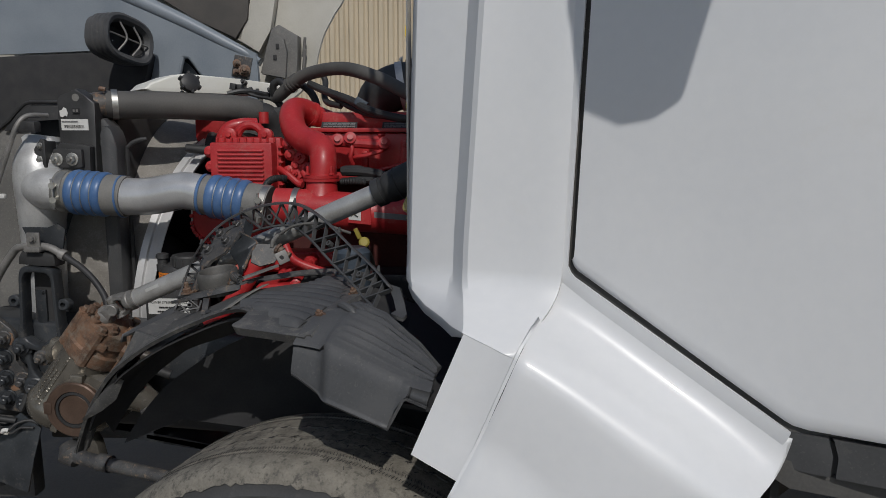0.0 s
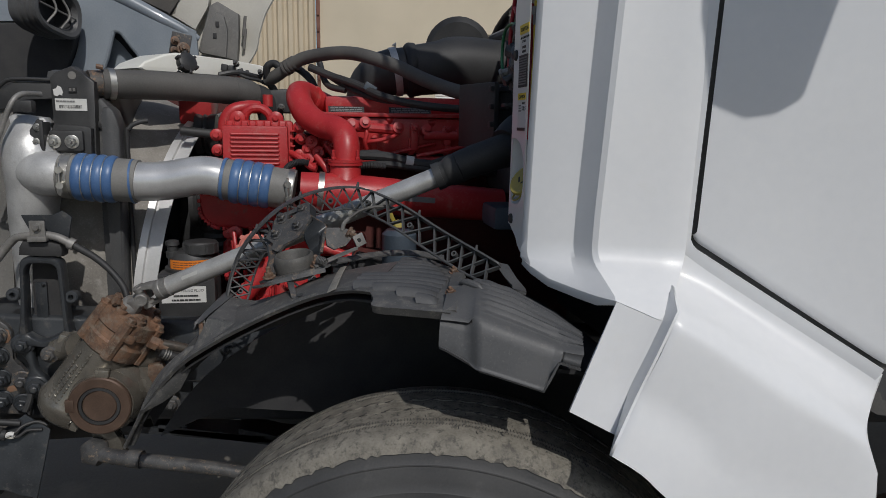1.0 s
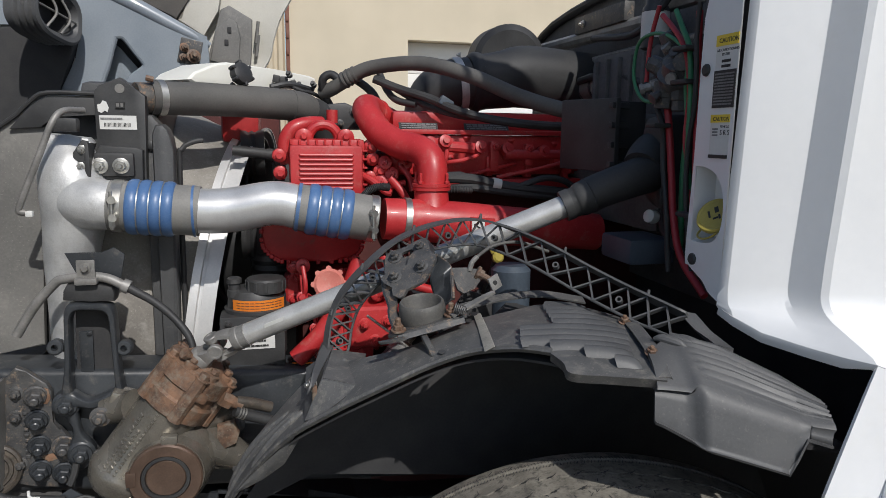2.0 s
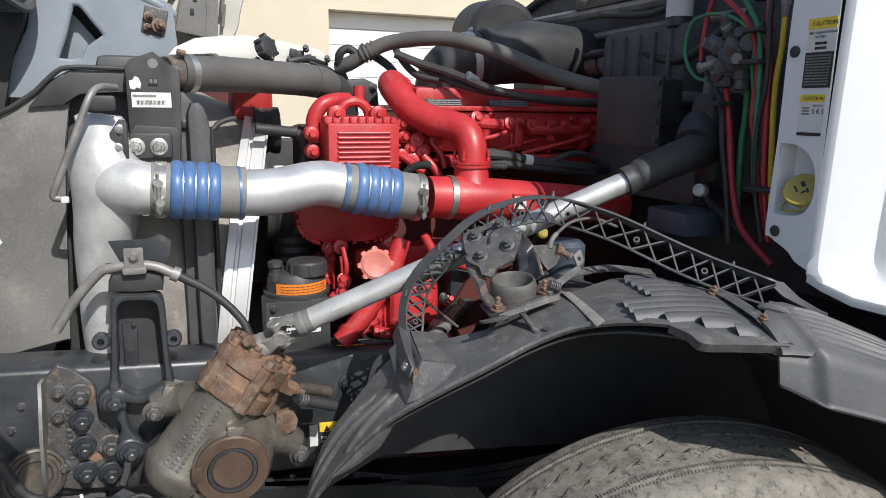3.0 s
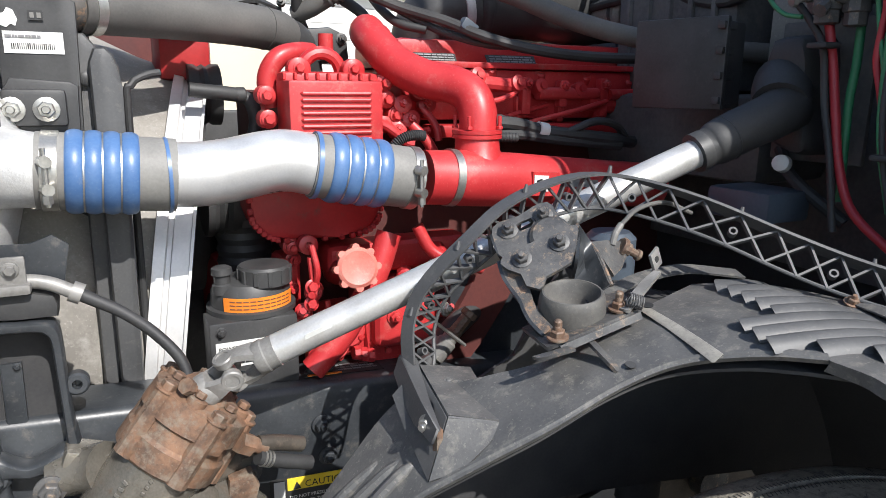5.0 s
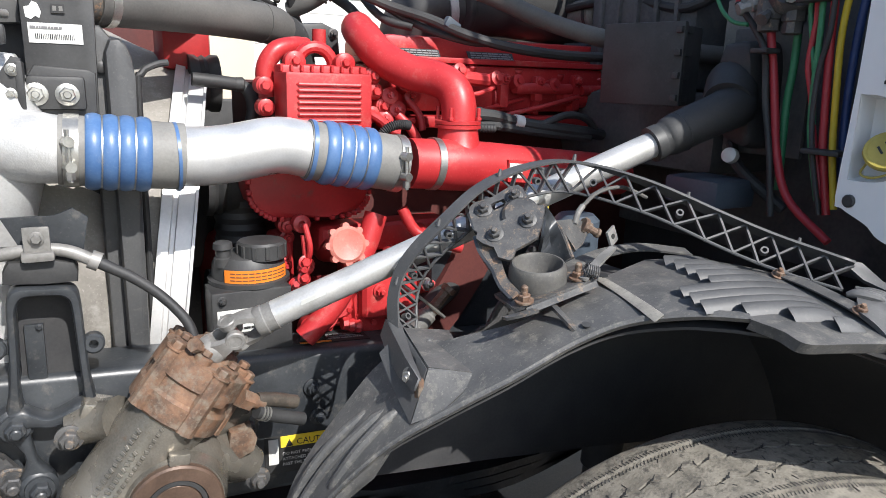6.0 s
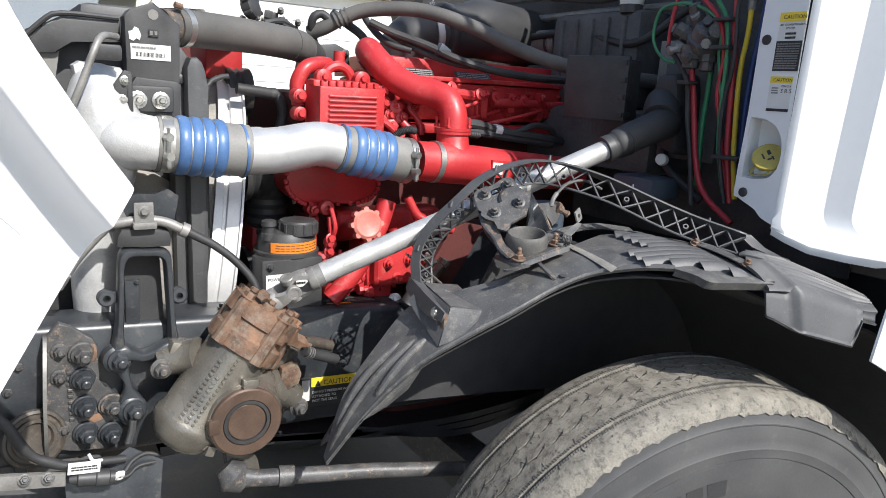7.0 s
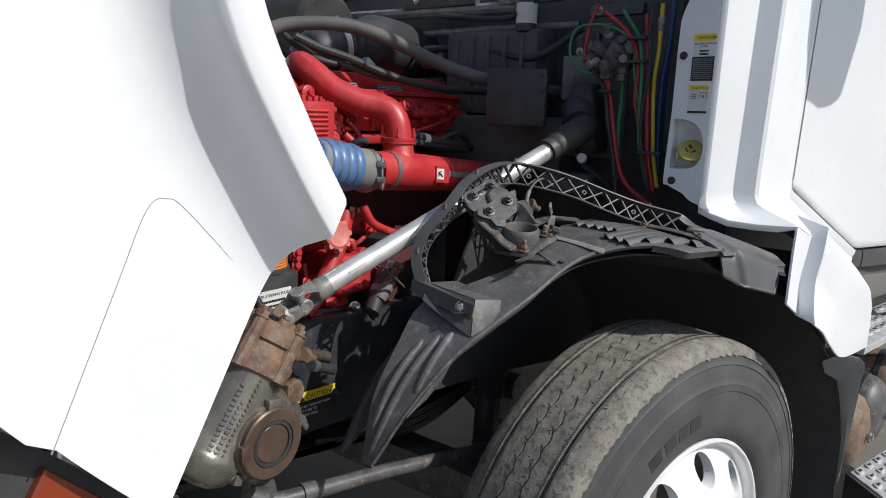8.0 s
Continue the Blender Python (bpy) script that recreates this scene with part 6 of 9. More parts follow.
    label_card((-0.219, 1.6672, 1.375), (1, 0, -0.08), Z, 0.030, 0.028, PAPER, e, "arrow_label")
    arrow = B()
    tube(arrow, [(-0.227, 1.6655, 1.379), (-0.211, 1.6655, 1.369)], 0.0018, 6)
    tube(arrow, [(-0.227, 1.6655, 1.370), (-0.228, 1.6655, 1.380), (-0.218, 1.6655, 1.382)], 0.0016, 6)
    part("arrow_mark", arrow, INK, e)
    label_card((-0.13, 1.6745, 1.370), (1, 0, -0.08), Z, 0.085, 0.014, GREYINK, e, "dark_plate")
    # fuel lines, rail and small pipes at the head
    for pts, r in (([(-0.29, 1.86, 1.55), (-0.25, 1.85, 1.548), (-0.18, 1.85, 1.543), (-0.165, 1.85, 1.54)], 0.014),
                   ([(-0.165, 1.845, 1.54), (-0.17, 1.84, 1.528), (-0.21, 1.835, 1.515), (-0.24, 1.84, 1.51), (-0.25, 1.85, 1.505)], 0.0055),
                   ([(-0.255, 1.845, 1.552), (-0.25, 1.84, 1.53), (-0.255, 1.84, 1.51), (-0.25, 1.85, 1.49)], 0.006),
                   ([(-0.46, 1.87, 1.48), (-0.43, 1.85, 1.465), (-0.40, 1.845, 1.44), (-0.385, 1.84, 1.435)], 0.009),
                   ([(-0.40, 1.86, 1.44), (-0.37, 1.85, 1.455), (-0.35, 1.85, 1.46)], 0.007),
                   ([(-0.05, 1.90, 1.505), (-0.12, 1.89, 1.49), (-0.2, 1.89, 1.47)], 0.005),
                   ([(0.05, 1.90, 1.51), (0.15, 1.90, 1.50)], 0.018)):
        bm = B()
        tube(bm, pts, r, 10, steps=4)
        part("fuel_line", bm, RED, e)
    for p in ((-0.29, 1.85, 1.553), (-0.255, 1.845, 1.558), (-0.165, 1.845, 1.545), (-0.08, 1.89, 1.54), (0.02, 1.89, 1.535)):
        bm = B()
        lathe(bm, p, (0.1, -1, 0.3), [(-0.01, 0.016), (0.012, 0.016), (0.014, 0.008), (0.02, 0.008)], 14)
        part("line_fitting", bm, RED, e)
    # oil filler
    c = V(-0.545, 1.705, 1.254)
    bm = B()
    lathe(bm, c + V(0, 0.02, -0.01), (-0.1, -1, 0.25), [(0, 0.030), (0.012, 0.034), (0.02, 0.034), (0.024, 0.028), (0.021, 0.018), (0.019, 0.001)], 32)
    cap = part("oil_filler_cap", bm, FADEDRED, e, "faded red scalloped oil filler cap")
    for k in range(8):
        ang = math.tau * k / 8
        bm = B()
        m = axes_for((-0.1, -1, 0.25))
        q = c + V(0, 0.02, -0.01) + m @ V(math.cos(ang) * 0.034, math.sin(ang) * 0.034, 0)
        tube(bm, [q, q + m @ V(0, 0, 0.021)], 0.0065, 8)
        part("cap_grip", bm, FADEDRED, cap)
    bm = B()
    tube(bm, [(-0.54, 1.73, 1.245), (-0.53, 1.80, 1.22), (-0.52, 1.9, 1.19), (-0.5, 1.99, 1.17)], 0.024, 14, steps=3)
    tube(bm, [(-0.47, 1.76, 1.29), (-0.50, 1.75, 1.22), (-0.56, 1.74, 1.13), (-0.62, 1.74, 1.07)], 0.022, 14, steps=3)
    tube(bm, [(-0.42, 1.75, 1.30), (-0.40, 1.74, 1.26), (-0.37, 1.73, 1.24), (-0.30, 1.73, 1.215)], 0.011, 12, steps=4)
    part("filler_tube", bm, RED, e)
    for p, s in (((-0.44, 1.83, 1.13), (0.12, 0.16, 0.10)), ((-0.53, 1.85, 1.10), (0.07, 0.12, 0.08)), ((-0.40, 1.90, 1.22), (0.30, 0.08, 0.06)), ((-0.62, 1.90, 1.19), (0.04, 0.08, 0.10)), ((-0.30, 1.86, 1.17), (0.08, 0.08, 0.07))):
        bm = B()
        box(bm, p, s, 0.018, None, 3)
        part("side_casting", bm, RED, e)
    for p in ((-0.62, 1.86, 1.18), (-0.615, 1.86, 1.235), (-0.465, 1.75, 1.14), (-0.52, 1.79, 1.10), (-0.41, 1.75, 1.145), (-0.44, 1.75, 1.10), (-0.60, 1.86, 1.285), (-0.5, 1.86, 1.24)):
        bm = B()
        bolt(bm, p, (0, -1, 0), 0.010)
        part("casting_bolt", bm, RED, e)
    # red support arm behind the wheel arch, its shade put into the colour
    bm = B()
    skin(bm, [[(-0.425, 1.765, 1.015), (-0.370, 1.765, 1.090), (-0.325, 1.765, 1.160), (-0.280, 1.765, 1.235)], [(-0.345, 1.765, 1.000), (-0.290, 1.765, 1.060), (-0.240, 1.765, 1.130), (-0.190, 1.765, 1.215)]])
    part("mount_arm", bm, DARKRED, e, "red steel support arm coloured dark for shade", thick=0.02)
    # added dark block that stands in for the shade behind the arm
    part("shade_block", box(B(), (-0.20, 1.82, 1.11), (0.30, 0.12, 0.20), 0.02), FRAME, e, "dark block standing in for shade beside the engine")
    # castings under the steering shaft
    bm = B()
    plate(bm, [(-0.505, 1.045), (-0.512, 1.120), (-0.497, 1.145), (-0.452, 1.147), (-0.436, 1.130), (-0.438, 1.045)], "y", 1.775, 0.09, 0.014)
    pump = part("pump_body", bm, RED, e, "red cast pump body")
    bm = B()
    plate(bm, [(-0.489, 1.100), (-0.493, 1.112), (-0.493, 1.130), (-0.487, 1.138), (-0.455, 1.137), (-0.448, 1.130), (-0.448, 1.108), (-0.454, 1.100)], "y", 1.7715, 0.006, 0.002)
    part("raised_pad", bm, RED, pump)
    for x, z, r_, l_ in ((-0.564, 1.087, 0.026, 0.035), (-0.589, 1.066, 0.024, 0.03), (-0.537, 1.108, 0.030, 0.02)):
        lathe(bm := B(), (x, 1.80, z), (-0.15, -1, 0.25), [(-0.02, r_), (l_ * 0.7, r_), (l_ * 0.8, r_ * 0.9), (l_, r_ * 0.88), (l_, r_ * 0.55), (l_ * 0.6, r_ * 0.5)], 26)
        part("port_flange", bm, RED, e)
    for x, z in ((-0.533, 1.077), (-0.520, 1.072), (-0.507, 1.068)):
        lathe(bm := B(), (x, 1.765, z), (1, 0, -0.12), [(-0.005, 0.012), (0.004, 0.014), (0.008, 0.012)], 8)
        part("union", bm, RED, e)
    for x, z, h_ in ((-0.603, 1.228, 0.05), (-0.606, 1.188, 0.03), (-0.575, 1.150, 0.045)):
        tube(bm := B(), [(x, 1.79, z + h_ / 2), (x + 0.003, 1.785, z - h_ / 2)], 0.0055, 8)
        bolt(bm, (x, 1.782, z - h_ / 2), (0, -1, 0.2), 0.009, True, False)
        part("bracket_stay", bm, RED, e)
    lathe(bm := B(), (-0.599, 1.83, 1.268), (0, -1, 0.1), [(0, 0.017), (0.02, 0.017), (0.022, 0.013), (0.022, 0.006), (0.012, 0.005)], 20)
    part("cover_boss", bm, RED, e)
    # shaded fuel rail, brackets and lines on the head
    for pts, r_ in (([(-0.087, 1.885, 1.528), (0.071, 1.89, 1.528)], 0.013), ([(-0.109, 1.875, 1.470), (0.0, 1.872, 1.492), (0.091, 1.878, 1.512)], 0.0055), ([(0.10, 1.885, 1.526), (0.185, 1.89, 1.528)], 0.012), ([(-0.36, 1.86, 1.50), (-0.34, 1.845, 1.47), (-0.335, 1.84, 1.44)], 0.007), ([(-0.385, 1.85, 1.47), (-0.365, 1.835, 1.445), (-0.35, 1.83, 1.42)], 0.010)):
        tube(bm := B(), pts, r_, 12, steps=4)
        part("rail_pipe", bm, RED, e)
    for x, z0, z1 in ((-0.113, 1.56, 1.485), (0.088, 1.56, 1.48), (-0.02, 1.555, 1.50)):
        part("rail_bracket", box(B(), (x, 1.892, (z0 + z1) / 2), (0.022, 0.02, z0 - z1), 0.005), RED, e)
        bolt(bm := B(), (x, 1.882, z0 - 0.012), (0, -1, 0.1), 0.009)
        part("rail_bolt", bm, RED, e)
    for k, (x, z) in enumerate(((-0.395, 1.505), (-0.378, 1.478), (-0.405, 1.46), (-0.36, 1.53), (-0.345, 1.505))):
        lathe(bm := B(), (x, 1.875, z), (-0.2, -1, 0.2), [(-0.01, 0.018), (0.012, 0.017), (0.014, 0.012)], 14)
        bolt(bm, V(x, 1.875, z) + V(-0.003, -0.014, 0.003), (-0.2, -1, 0.2), 0.008, False)
        part("boss", bm, RED, e)


engine()


def band(bm, p, q, r, wide=0.006):
    tube(bm, [p, q], r, 28, False)


def charge_pipe():
    c = thing("charge_air_pipe", (-0.7, 1.74, 1.35), "silver charge air pipe with blue ribbed hoses and clamps", "pipe")

    def hose(p, q, r, name, ribs, lo, hi):
        p, q = Vector(p), Vector(q)
        d = q - p
        n = 60
        pts, rad = [], []
        for k in range(n + 1):
            s = k / n
            pts.append(p + d * s)
            rad.append(r)
        bm = B()
        tube(bm, pts, rad, 28)
        h = part(name, bm, SILICONE, c, "grey silicone hose end")
        bm = B()
        pts, rad = [], []
        for k in range(n + 1):
            s = k / n
            pts.append(p + d * (lo + (hi - lo) * s))
            rad.append(r + 0.0012 + 0.0044 * abs(math.sin(math.pi * s * ribs)) ** 0.6)
        tube(bm, pts, rad, 28)
        part("blue_bellows", bm, BLUE, h, "blue ribbed silicone bellows")
        bm = B()
        for k in range(1, ribs):
            s = lo + (hi - lo) * k / ribs
            tube(bm, [p + d * (s - 0.006), p + d * (s + 0.006)], r + 0.0032, 28)
        part("wire_ring", bm, STEEL, h)
        return d.normalized()

    hose((-0.985, 1.738, 1.424), (-0.812, 1.735, 1.410), 0.0525, "hose", 4, 0.20, 0.72)
    bm = B()
    tube(bm, [(-0.825, 1.735, 1.410), (-0.82, 1.735, 1.410)], 0.0545, 28)
    part("hose_band", bm, BLUE, c, "blue hose edge band")
    bm = B()
    tube(bm, [(-0.83, 1.735, 1.411), (-0.78, 1.733, 1.410), (-0.735, 1.732, 1.414), (-0.68, 1.730, 1.424), (-0.645, 1.728, 1.425), (-0.605, 1.725, 1.416), (-0.57, 1.722, 1.409)], 0.0475, 28, steps=5)
    part("tube", bm, TUBE, c, "bright aluminium tube")
    hose((-0.615, 1.7245, 1.418), (-0.440, 1.715, 1.389), 0.0505, "hose", 4, 0.14, 0.68)
    bm = B()
    tube(bm, [(-0.612, 1.7245, 1.4175), (-0.605, 1.724, 1.4165)], 0.053, 28)
    part("hose_band", bm, BLUE, c, "blue hose edge band")
    for p, q, r in (((-0.978, 1.738, 1.4235), (-0.958, 1.7375, 1.422), 0.0545), ((-0.458, 1.716, 1.392), (-0.443, 1.7152, 1.3895), 0.0525), ((-0.382, 1.716, 1.388), (-0.368, 1.716, 1.3865), 0.0492)):
        bm = B()
        tube(bm, [p, q], r, 32)
        k = part("clamp", bm, STEEL, c, "steel band clamp")
        mid = (Vector(p) + Vector(q)) / 2
        if r < 0.05:
            continue
        bm = B()
        for dz in (-0.018, 0.018):
            lathe(bm, mid + V(-0.004, -r - 0.004, dz), (0.3, -1, 0), [(-0.008, 0.008), (0.008, 0.008)], 10)
        tube(bm, [mid + V(-0.004, -r - 0.006, -0.04), mid + V(-0.004, -r - 0.006, 0.035)], 0.0035, 8)
        lathe(bm, mid + V(-0.004, -r - 0.006, -0.036), (0, 0, 1), [(0, 0.0065), (0.012, 0.0065)], 6)
        part("clamp_screw", bm, STEEL, k)


charge_pipe()


def cooler_outlet():
    o = thing("charge_cooler_outlet", (-1.08, 1.8, 1.1), "cast aluminium charge cooler outlet elbow", "pipe elbow")
    bm = B()
    tube(bm, [(-1.09, 1.815, 1.03), (-1.088, 1.812, 1.12), (-1.085, 1.808, 1.22), (-1.080, 1.80, 1.31), (-1.070, 1.79, 1.37), (-1.062, 1.785, 1.43), (-1.066, 1.79, 1.48), (-1.068, 1.80, 1.515), (-1.07, 1.81, 1.54), (-1.07, 1.82, 1.55)],
         [0.040, 0.047, 0.050, 0.054, 0.059, 0.066, 0.064, 0.054, 0.04, 0.012], 28, steps=4)
    part("riser", bm, ALU, o)
    bm = B()
    tube(bm, [(-1.080, 1.800, 1.436), (-1.055, 1.775, 1.433), (-1.03, 1.755, 1.429), (-1.0, 1.74, 1.426), (-0.965, 1.738, 1.423)], [0.030, 0.054, 0.0560, 0.0515, 0.049], 28, steps=4)
    part("branch", bm, ALU, o)
    bm = B()
    plate(bm, [(-1.112, 1.560), (-1.10, 1.568), (-1.03, 1.560), (-1.022, 1.548), (-1.034, 1.515), (-1.075, 1.50), (-1.105, 1.515)], "y", 1.785, 0.05, 0.012)
    part("top_flange", bm, ALU, o, "cast flange at the top of the elbow")
    bm = B()
    lathe(bm, (-1.10, 1.765, 1.265), (-0.2, -1, 0), [(0, 0.008), (0.006, 0.008), (0.008, 0.005)], 14)
    part("boss", bm, ALU, o)


cooler_outlet()


def control_bracket():
    c = thing("control_bracket", (-0.97, 1.83, 1.46), "black steel bracket with barcode label and two bolts", "bracket")
    bm = B()
    plate(bm, [(-1.018, 1.44), (-0.925, 1.44), (-0.918, 1.648), (-0.945, 1.668), (-0.966, 1.685), (-1.008, 1.668), (-1.018, 1.655)], "y", 1.806, 0.05, 0.004)
    part("plate", bm, BLACK, c)
    bm = B()
    lathe(bm, (-0.967, 1.806, 1.662), (0, -1, 0), [(0, 0.0095), (0.001, 0.0095)], 20)
    part("hole", bm, SHIELD, c, "round hole showing the grey lining")
    label_card((-0.9735, 1.8055, 1.592), X, Z, 0.072, 0.029, PAPER, c, "white_label")
    rng = random.Random(5)
    bm = B()
    for k in range(22):
        box(bm, (-1.0 + 0.0024 * k, 1.8035, 1.587), (rng.choice((0.0008, 0.0014)), 0.0005, 0.008))
    part("barcode", bm, INK, c)
    bars((-0.985, 1.8045, 1.600), X, Z, 0.045, 0.006, 1, GREYINK, c, 22)
    socket = label_card((-0.968, 1.8055, 1.628), X, Z, 0.018, 0.013, DARKHOSE, c, "small_socket", 0.003)
    for dx in (-0.0042, 0.0042):
        label_card((-0.968 + dx, 1.8022, 1.628), X, Z, 0.005, 0.007, SHIELD, socket, "socket_hole", 0.0006)
    plate(bm := B(), [(-1.011, 1.614), (-1.004, 1.611), (-0.998, 1.616), (-0.993, 1.613), (-0.990, 1.622), (-0.994, 1.634), (-1.001, 1.637), (-1.005, 1.630), (-1.012, 1.628)], "y", 1.8045, 0.001)
    part("torn_sticker", bm, PAPER, c, "torn white remains of a sticker")
    plate(bm := B(), [(-1.050, 1.476), (-1.022, 1.472), (-1.020, 1.553), (-1.032, 1.556), (-1.050, 1.53)], "y", 1.742, 0.012, 0.004)
    box(bm, (-1.024, 1.765, 1.512), (0.010, 0.05, 0.075), 0.003)
    part("side_ear", bm, BLACK, c, "black ear stepped forward of the plate")
    bm = B()
    plate(bm, [(-1.035, 1.465), (-0.928, 1.462), (-0.925, 1.535), (-0.935, 1.54), (-1.006, 1.545), (-1.016, 1.53), (-1.016, 1.485)], "y", 1.780, 0.026, 0.004)
    box(bm, (-0.980, 1.776, 1.505), (0.078, 0.016, 0.050), 0.007)
    part("mount_plate", bm, BLACK, c)
    for x, z, r in ((-1.007, 1.503, 0.0115), (-0.966, 1.503, 0.0115), (-1.032, 1.537, 0.0062), (-1.037, 1.503, 0.0062)):
        bm = B()
        bolt(bm, (x, 1.768 if r > 0.01 else 1.742, z), (0, -1, 0), r)
        part("bolt", bm, STEEL, c)
    t = thing("radiator_side_tank", (-0.9, 1.85, 1.2), "dark grey plastic radiator side tank", "radiator tank")
    bm = B()
    plate(bm, [(-0.935, 0.99), (-0.893, 0.99), (-0.886, 1.55), (-0.896, 1.59), (-0.912, 1.61), (-0.93, 1.61)], "y", 1.835, 0.06, 0.012)
    part("tank", bm, LINER, t)
    plate(bm := B(), [(-0.910, 0.99), (-0.878, 0.99), (-0.868, 1.535), (-0.870, 1.560), (-0.877, 1.580), (-0.887, 1.590), (-0.902, 1.588), (-0.910, 1.568)], "y", 1.800, 0.07, 0.013)
    part("side_cover", bm, LINER, t, "tall rounded dark cover")
    bm = B()
    tube(bm, [(-0.866, 1.852, 1.0), (-0.862, 1.850, 1.48), (-0.856, 1.85, 1.535), (-0.832, 1.855, 1.552), (-0.812, 1.862, 1.556)], 0.006, 10, steps=3)
    part("side_hose", bm, DARKHOSE, t)
    bm = B()
    lathe(bm, (-0.915, 1.835, 1.545), (0, -1, 0), [(0, 0.010), (0.008, 0.010), (0.01, 0.007)], 12)
    part("push_pin", bm, BLACK, t)
    r = thing("radiator", (-1.0, 2.3, 0.7), "dark radiator core behind its shield", "radiator")
    bm = B()
    box(bm, (-1.04, 2.40, 1.15), (0.27, 1.0, 0.95), 0.01)
    part("core", bm, BLACK, r)
    part("top_tank", box(B(), (-1.0, 2.40, 1.655), (0.16, 0.9, 0.06), 0.02), LINER, r)
    w = thing("far_inner_fender", (-0.5, 2.78, 1.0), "black far side splash panel beyond the engine", "splash panel")
    bm = B()
    box(bm, (-0.35, 2.78, 1.05), (1.3, 0.03, 0.84), 0.01)
    part("panel", bm, BLACK, w)
    s = thing("radiator_shield", (-1.3, 1.86, 1.0), "grey plastic air shield beside the radiator", "shield")
    bm = B()
    plate(bm, [(-1.60, 1.50), (-1.30, 1.54), (-1.20, 1.585), (-1.15, 1.63), (-1.118, 1.648), (-1.02, 1.648), (-1.02, 1.62), (-1.115, 1.615), (-1.128, 1.59), (-1.14, 1.50), (-1.16, 1.20), (-1.165, 1.10), (-1.26, 1.085), (-1.60, 1.05)], "y", 1.86, 0.02, 0.004)
    part("panel", bm, SHIELD, s)
    bm = B()
    tube(bm, [(-1.60, 1.855, 1.505), (-1.30, 1.855, 1.545), (-1.20, 1.855, 1.59), (-1.15, 1.855, 1.635), (-1.118, 1.855, 1.652), (-1.02, 1.855, 1.652)], 0.005, 8, steps=3)
    part("rubber_lip", bm, DARKHOSE, s)
    bm = B()
    plate(bm, [(-1.195, 1.575), (-1.15, 1.625), (-1.118, 1.643), (-1.02, 1.643), (-1.02, 1.605), (-1.105, 1.605), (-1.13, 1.58)], "y", 1.848, 0.01, 0.003)
    part("top_flange", bm, BLACK, s, "black rubber top flange")


control_bracket()


def shroud():
    f = thing("fan_shroud", (-0.83, 2.27, 1.25), "dusty grey round fan shroud with pale metal band", "fan shroud")
    axis = V(0.980, -0.145, -0.137).normalized()
    c = V(-0.738, 2.316, 1.097)
    bm = B()
    lathe(bm, c - axis * 0.27, axis, [(0, 0.520), (0.04, 0.512), (0.12, 0.485), (0.16, 0.476), (0.215, 0.474)], 80, False)
    part("cone", bm, SHROUD, f, "dusty grey shroud", thick=0.005)
    bm = B()
    lathe(bm, c - axis * 0.062, axis, [(0, 0.490), (0.018, 0.487), (0.02, 0.479), (0.027, 0.479), (0.029, 0.487), (0.056, 0.487), (0.057, 0.495), (0.062, 0.495)], 80, False)
    part("metal_band", bm, EDGEMETAL, f, "pale aluminium band", thick=0.003)
    bm = B()
    lathe(bm, c - axis * 0.09, axis, [(0, 0.475), (0.002, 0.470), (0.05, 0.468), (0.075, 0.470)], 80, False)
    part("inner_ring", bm, SHROUD, f, "dusty inside of the shroud ring", thick=0.003)
    bm = B()
    lathe(bm, c - axis * 0.10, axis, [(0, 0.08), (0.05, 0.08), (0.05, 0.02)], 32)
    fan = part("fan", bm, BLACK, f, "black cooling fan")
    for j in range(9):
        a = math.tau * j / 9
        q = V(0, math.cos(a), math.sin(a))
        q = (q - axis * q.dot(axis)).normalized()
        blade = box(B(), c - axis * 0.07 + q * 0.25, (0.012, 0.13, 0.37), 0.003, Matrix.Rotation(a - math.pi / 2, 3, "X") @ Matrix.Rotation(radians(30), 3, "Z"), 1)
        part("fan_blade", blade, BLACK, fan)
    # far cover painted darker than its red, in place of the shade on it
    part("far_cover", box(B(), (-0.84, 2.62, 1.575), (0.42, 0.10, 0.20), 0.02), DARKRED, thing("far_gear_cover", (-0.84, 2.62, 1.48), "red cover beyond the engine, coloured dark for shade", "engine cover"))
    k = thing("fan_drive", (-0.72, 2.3, 1.2), "black fan drive and belt pulleys ahead of the engine", "fan drive")
    bm = B()
    lathe(bm, (-0.80, 2.30, 1.25), X, [(0, 0.16), (0.05, 0.17), (0.08, 0.17), (0.14, 0.12)], 40)
    part("clutch", bm, BLACK, k)
    for y, z, r in ((2.02, 1.05, 0.09), (2.03, 1.33, 0.075), (2.15, 1.52, 0.06)):
        bm = B()
        lathe(bm, (-0.74, y, z), X, [(0, r), (0.012, r), (0.02, r * 0.92), (0.028, r), (0.036, r * 0.92), (0.044, r), (0.06, r)], 36)
        part("pulley", bm, BLACK, k)
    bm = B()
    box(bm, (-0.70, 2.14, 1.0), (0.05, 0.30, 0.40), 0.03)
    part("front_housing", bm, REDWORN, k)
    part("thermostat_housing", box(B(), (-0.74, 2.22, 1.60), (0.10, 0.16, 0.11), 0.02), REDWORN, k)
    s = thing("coolant_stub", (-0.75, 1.98, 1.53), "black coolant pipe stub at the shroud", "pipe")
    bm = B()
    tube(bm, [(-0.755, 1.99, 1.53), (-0.70, 1.99, 1.525), (-0.66, 2.0, 1.52)], 0.013, 14)
    lathe(bm, (-0.672, 1.998, 1.521), X, [(0, 0.0145), (0.014, 0.0145), (0.016, 0.012)], 14)
    part("pipe", bm, DARKHOSE, s)
    bm = B()
    tube(bm, [(-0.660, 2.0, 1.52), (-0.645, 2.0, 1.505), (-0.64, 2.0, 1.47), (-0.655, 2.0, 1.42)], [0.012, 0.013, 0.012, 0.011], 12, steps=4)
